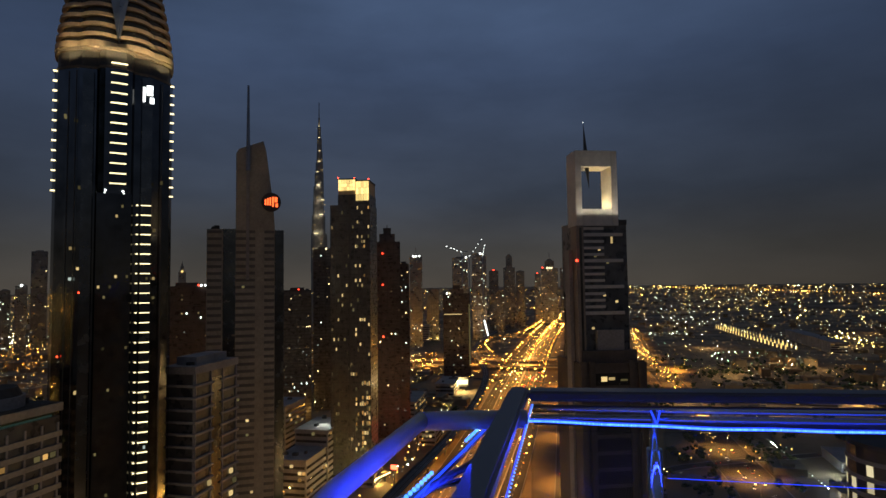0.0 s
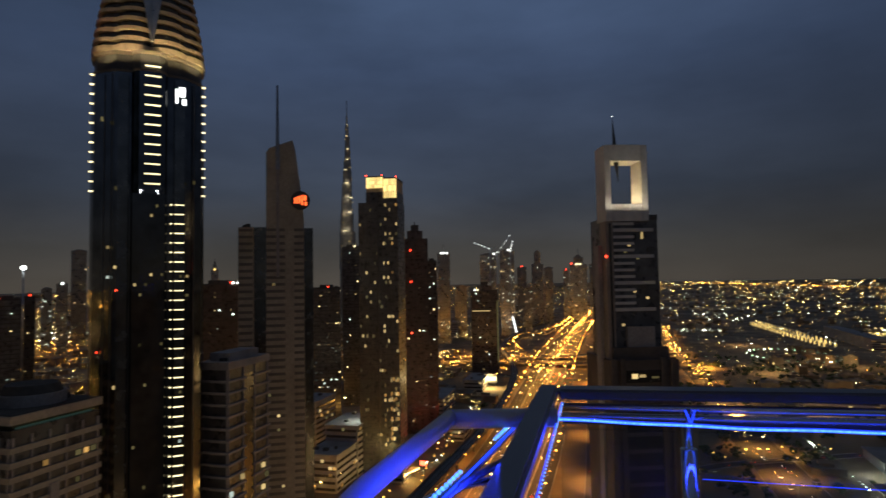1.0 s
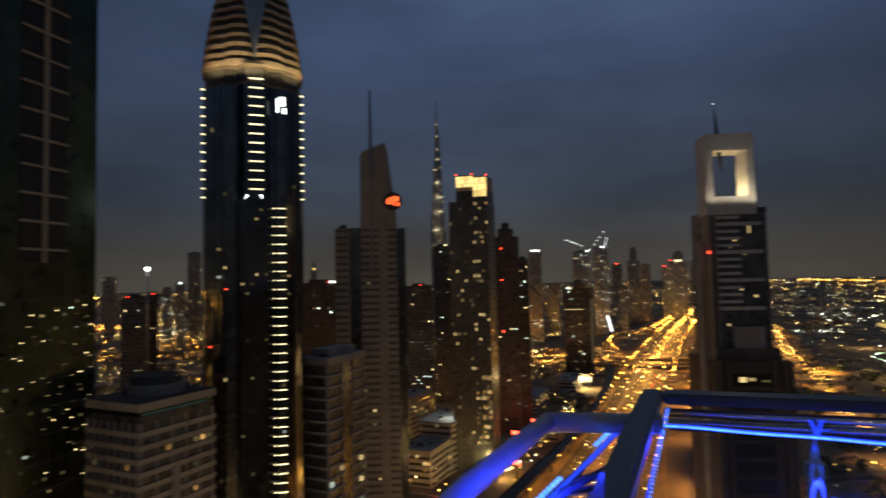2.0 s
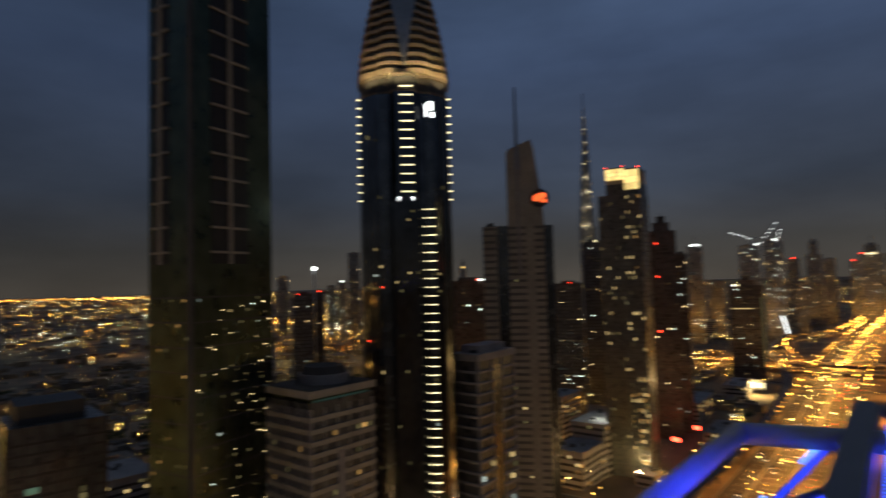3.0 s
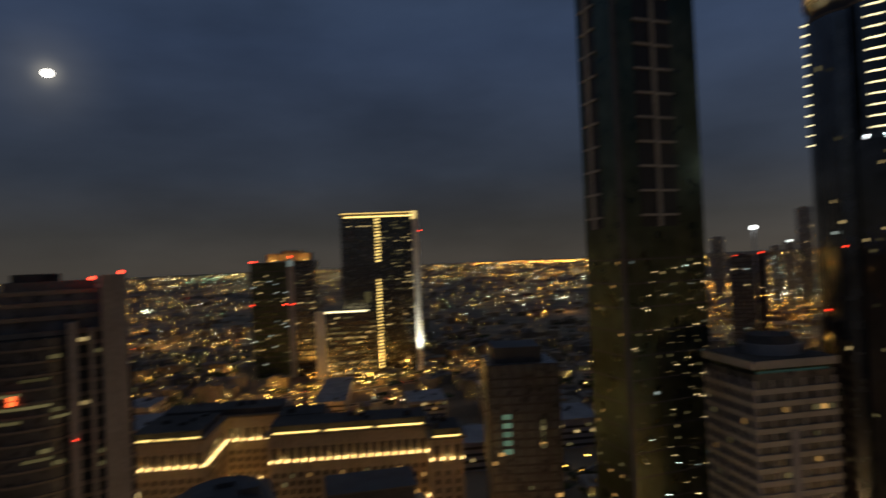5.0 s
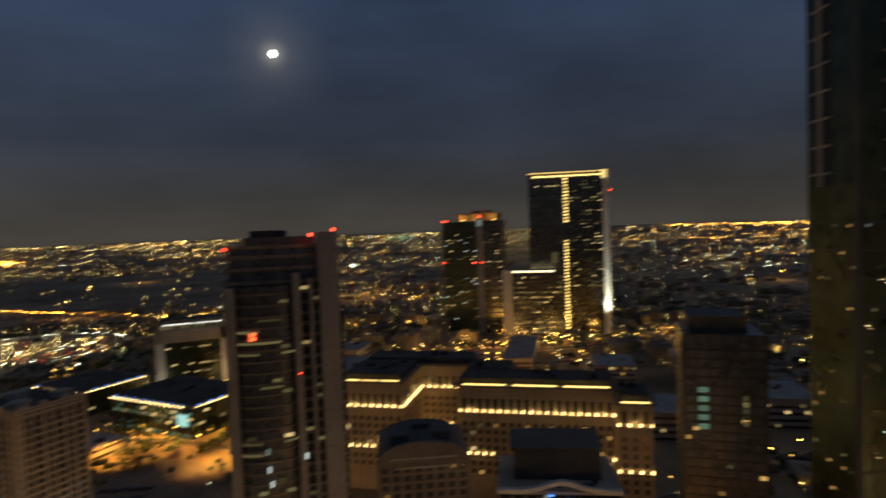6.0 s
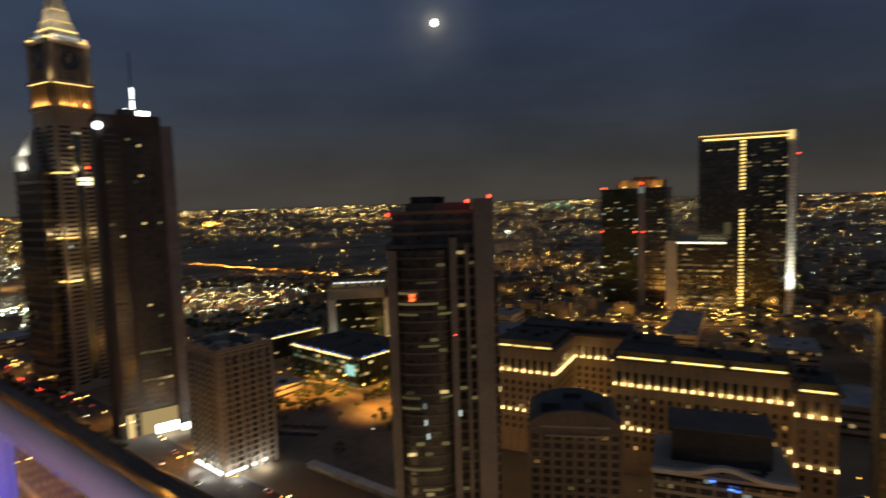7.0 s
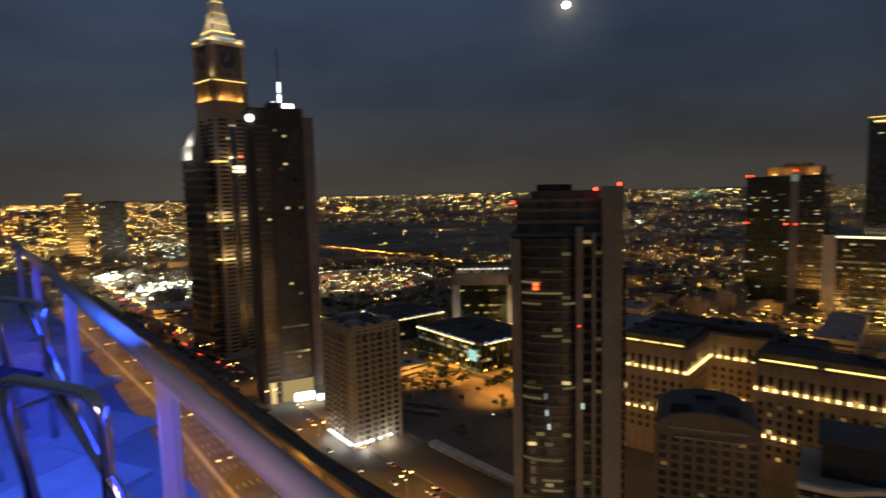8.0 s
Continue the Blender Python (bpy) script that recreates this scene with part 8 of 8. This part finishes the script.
def inner_rail():
    top = thing("front_rail", "dark flat-topped rail with blue light rope and steel posts", "railing", (0, 0, 0), 0)
    def bar(a, b, w, h, name, mat, label=""):
        t = (b - a).normalized()
        n = Vector((-t.y, t.x, 0)) * w / 2
        bm = bmesh.new()
        v = [bm.verts.new(p) for p in (a + n, a - n, b - n, b + n)] + [bm.verts.new(p - Vector((0, 0, h))) for p in (a + n, a - n, b - n, b + n)]
        for f in ((0, 1, 2, 3), (7, 6, 5, 4), (0, 4, 5, 1), (1, 5, 6, 2), (2, 6, 7, 3), (3, 7, 4, 0)):
            bm.faces.new([v[i] for i in f])
        bmesh.ops.recalc_face_normals(bm, faces=bm.faces[:])
        bmesh.ops.bevel(bm, geom=bm.edges[:], offset=0.012, segments=3, affect="EDGES")
        return part(name, bm, mat, top, label)
    bar(IN_C + Vector((0.011, 0.066, 0)), Vector((-0.275, 0.1, RAILTOP)), 0.108, 0.055, "top_rail", RAIL_DARK)
    bar(IN_C + Vector((0.055, 0.0, -0.003)), IN_R, 0.14, 0.055, "top_rail", RAIL_DARK)
    for dz, r, mat in ((-0.105, 0.022, CHROME), (-0.155, 0.02, CHROME)):
        part("mid_rail", rod([IN_C + Vector((0.07, -0.02, dz)), IN_R + Vector((0, -0.02, dz))], r, 12), mat, top, "polished tube reflecting blue light")
    # light rope: a soft tube with bright beads, sagging a little between its ties
    rng = random.Random(3)
    path = []
    span = IN_R - IN_C
    for i in range(120):
        q = i / 119
        path.append(IN_C + Vector((0.0, -0.085, -0.16)) + span * q * 0.985 + Vector((0, 0, -0.075 * q)) + Vector((0, 0, 0.004 * math.sin(q * 15 + 1) + 0.002 * math.sin(q * 43))))
    rope = part("light_rope", rod(path, 0.010, 6), LED_BLUE_SOFT, top, "glowing blue light rope")
    bead = ball(0.0065, LED_BLUE)
    for i in range(0, 360):
        q = i / 359 * 118.9
        p = path[int(q)].lerp(path[int(q) + 1], q % 1)
        piece("led_bead", bead, rope, p.x, p.y - 0.009, p.z)
    back = bar(IN_C + Vector((0.075, 0.05, -0.15)), IN_R + Vector((0, 0.05, -0.19)), 0.03, 0.06, "rope_channel", RAIL_DARK)
    side_path = [(IN_C + Vector((0.075, 0, -0.075))).lerp(IN_NEAR + Vector((0.075, 0, -0.075)), q) for q in (0.03, 0.35, 0.7, 1.0)]
    rope = part("light_rope", rod(side_path, 0.002, 5), LED_BLUE_SOFT, top, "glowing blue light rope")
    for i in range(60):
        q = i / 59 * 2.99
        p = side_path[int(q)].lerp(side_path[int(q) + 1], q % 1)
        piece("led_bead", ball(0.0035, LED_BLUE), rope, p.x + 0.007, p.y, p.z)
    for s in (0.72, 3.1):
        p = IN_C + (IN_R - IN_C).normalized() * s
        post = part("post", rod([(p.x, p.y - 0.02, DECK), (p.x, p.y - 0.02, RAILTOP - 0.1)], 0.021, 14), CHROME, top)
        part("post_sleeve", rod([(p.x, p.y - 0.02, DECK), (p.x, p.y - 0.02, RAILTOP - 0.31)], 0.042, 16), CHROME, top, "polished steel sleeve")
        for sx in (-1, 1):
            part("rope_tie", rod([(p.x, p.y - 0.075, RAILTOP - 0.17), (p.x + sx * 0.025, p.y - 0.06, RAILTOP - 0.10)], 0.005, 5), LED_BLUE_SOFT, top)
    p = IN_NEAR + Vector((-0.02, -0.6, 0))
    part("post", rod([(p.x, p.y, DECK), (p.x, p.y, RAILTOP - 0.05)], 0.03, 12), CHROME, top)
    glass = clear_glass("rail_glass", (0.86, 0.89, 0.93))
    a, b = IN_C + Vector((0.12, 0.0, 0)), IN_R
    for k in range(2):
        s0, s1 = (-0.06, 0.56) if k == 0 else (0.66, 3.9)
        t = (b - a).normalized()
        q0, q1 = a + t * s0, a + t * s1
        ob = bar(Vector((q0.x, q0.y, RAILTOP - 0.22)), Vector((q1.x, q1.y, RAILTOP - 0.22)), 0.012, 1.3, "pane", glass, "clear glass pane with blue lit edge")
        ob.data.materials[0] = glass
        ob.visible_shadow = False
    # Glowing thread in place of the blue reflection on the glass edge.
    part("edge_wire", rod([a.lerp(b, 0.17) + Vector((0, -0.03, -0.465)), b + Vector((0, -0.03, -0.545))], 0.0015, 5), LED_BLUE_SOFT, top, "thin blue glowing line for the glint on the glass edge")


def brace_frames():
    """Thin crossed steel braces with light rope, lying between the two rails."""
    top = thing("brace_frame", "crossed thin steel braces wound with blue light rope", "frame", (0, 0, 0), 0)
    z = RAILTOP - 0.12
    lines = (((0.10, 2.93), (-0.19, 1.93)), ((0.19, 2.93), (-0.08, 1.85)))
    for (x0, y0), (x1, y1) in lines:
        part("brace", rod([(x0, y0, z), (x1, y1, z)], 0.014, 8), RAIL_DARK, top)
        bm = rod([(x0 + 0.012, y0, z + 0.016), (x1 + 0.012, y1, z + 0.016)], 0.005, 5)
        part("light_rope", bm, LED_BLUE_SOFT, top)
    for i in range(30):
        q = i / 29
        if q < 0.3 or q > 0.72:
            piece("led_bead", ball(0.009, LED_BLUE), top, 0.10 - 0.29 * q - 0.018, 2.93 - 1.0 * q, z + 0.02)
    part("cross_brace", rod([(-0.24, 1.95, z - 0.02), (-0.06, 2.18, z + 0.02), (0.17, 2.47, z + 0.05)], 0.015, 10), RAIL_DARK, top)
    part("cross_brace", rod([(-0.22, 1.82, z - 0.04), (-0.26, 2.0, z - 0.02), (-0.16, 2.12, z - 0.01), (0.0, 2.22, z - 0.01)], 0.013, 10), CHROME, top)
    part("end_rail", rod([(-0.215, 2.80, RAILTOP - 0.05), (0.29, 2.87, RAILTOP - 0.055)], 0.044, 14), RAIL_PAINT, top)


def arm_chair(x, y, rz, label):
    top = thing("bar_stool", label, "stool", (x, y, DECK), rz, "steel bar stools on the terrace")
    for s in (-0.27, 0.27):
        part("arm", rod([(s, 0.27, 0.02), (s, 0.27, 0.5), (s, 0.268, 0.84), (s, 0.255, 0.90), (s, 0.225, 0.935), (s, 0.17, 0.95), (s, -0.22, 0.955), (s, -0.27, 0.94), (s, -0.295, 0.90), (s, -0.29, 0.84), (s, -0.05, 0.02)], 0.025, 14), CHROME, top, "bent polished steel tube")
        part("brace", rod([(s, 0.02, 0.935), (s, 0.33, 0.585), (s, 0.62, 0.02)], 0.022, 12), CHROME, top)
    part("seat", prism([(-0.25, -0.22), (0.25, -0.22), (0.25, 0.24), (-0.25, 0.24)], 0.45, 0.48), SLING, top)
    for y, z in ((-0.15, 0.43), (0.24, 0.43), (0.27, 0.30), (-0.14, 0.30)):
        part("cross_bar", rod([(-0.27, y, z), (0.27, y, z)], 0.016, 8), CHROME, top)
    return top


host_tower()
outer_rail()
inner_rail()
brace_frames()
arm_chair(-1.09, -2.2, 0, "polished steel bar stool with arms by the balustrade")
arm_chair(-2.21, -4.3, 0, "polished steel bar stool further along the terrace")
lamp("terrace_led", "AREA", Matrix.Translation((-2.6, -4.2, RAILTOP - 0.14)) @ Euler((0, 0, radians(62.6))).to_matrix().to_4x4(), 30, BLUE, 8.5, size_y=0.03)
lamp("terrace_led", "AREA", Matrix.Translation((3.5, 3.1, RAILTOP - 0.22)) @ Euler((radians(-40), 0, 0)).to_matrix().to_4x4(), 55, BLUE, 6.5, size_y=0.03)
# Unseen pink lamps added behind to brighten the handrail and posts.
for fill_x, fill_y, rail_x, rail_y in ((1.5, -1.4, -1.2, -1.2), (-0.6, -8.0, -3.9, -6.4)):
    lamp("bar_spot", "SPOT", look((fill_x, fill_y, RAILTOP + 0.4), (rail_x, rail_y, RAILTOP)), 170, (1.0, 0.64, 0.92), 0.2, 42, 0.8)
# Blue lamp without a fixture, added to tint a stretch of handrail.
lamp("rail_spot", "AREA", look((-1.58, -2.65, RAILTOP + 0.32), (-2.05, -2.9, RAILTOP - 0.03)), 34, (0.04, 0.14, 1.0), 1.3, size_y=0.03)
lamp("rope_light", "AREA", look((0.0, 2.0, RAILTOP - 0.1), (-0.5, 2.0, RAILTOP - 0.02)), 26, BLUE, 0.03, size_y=2.0)
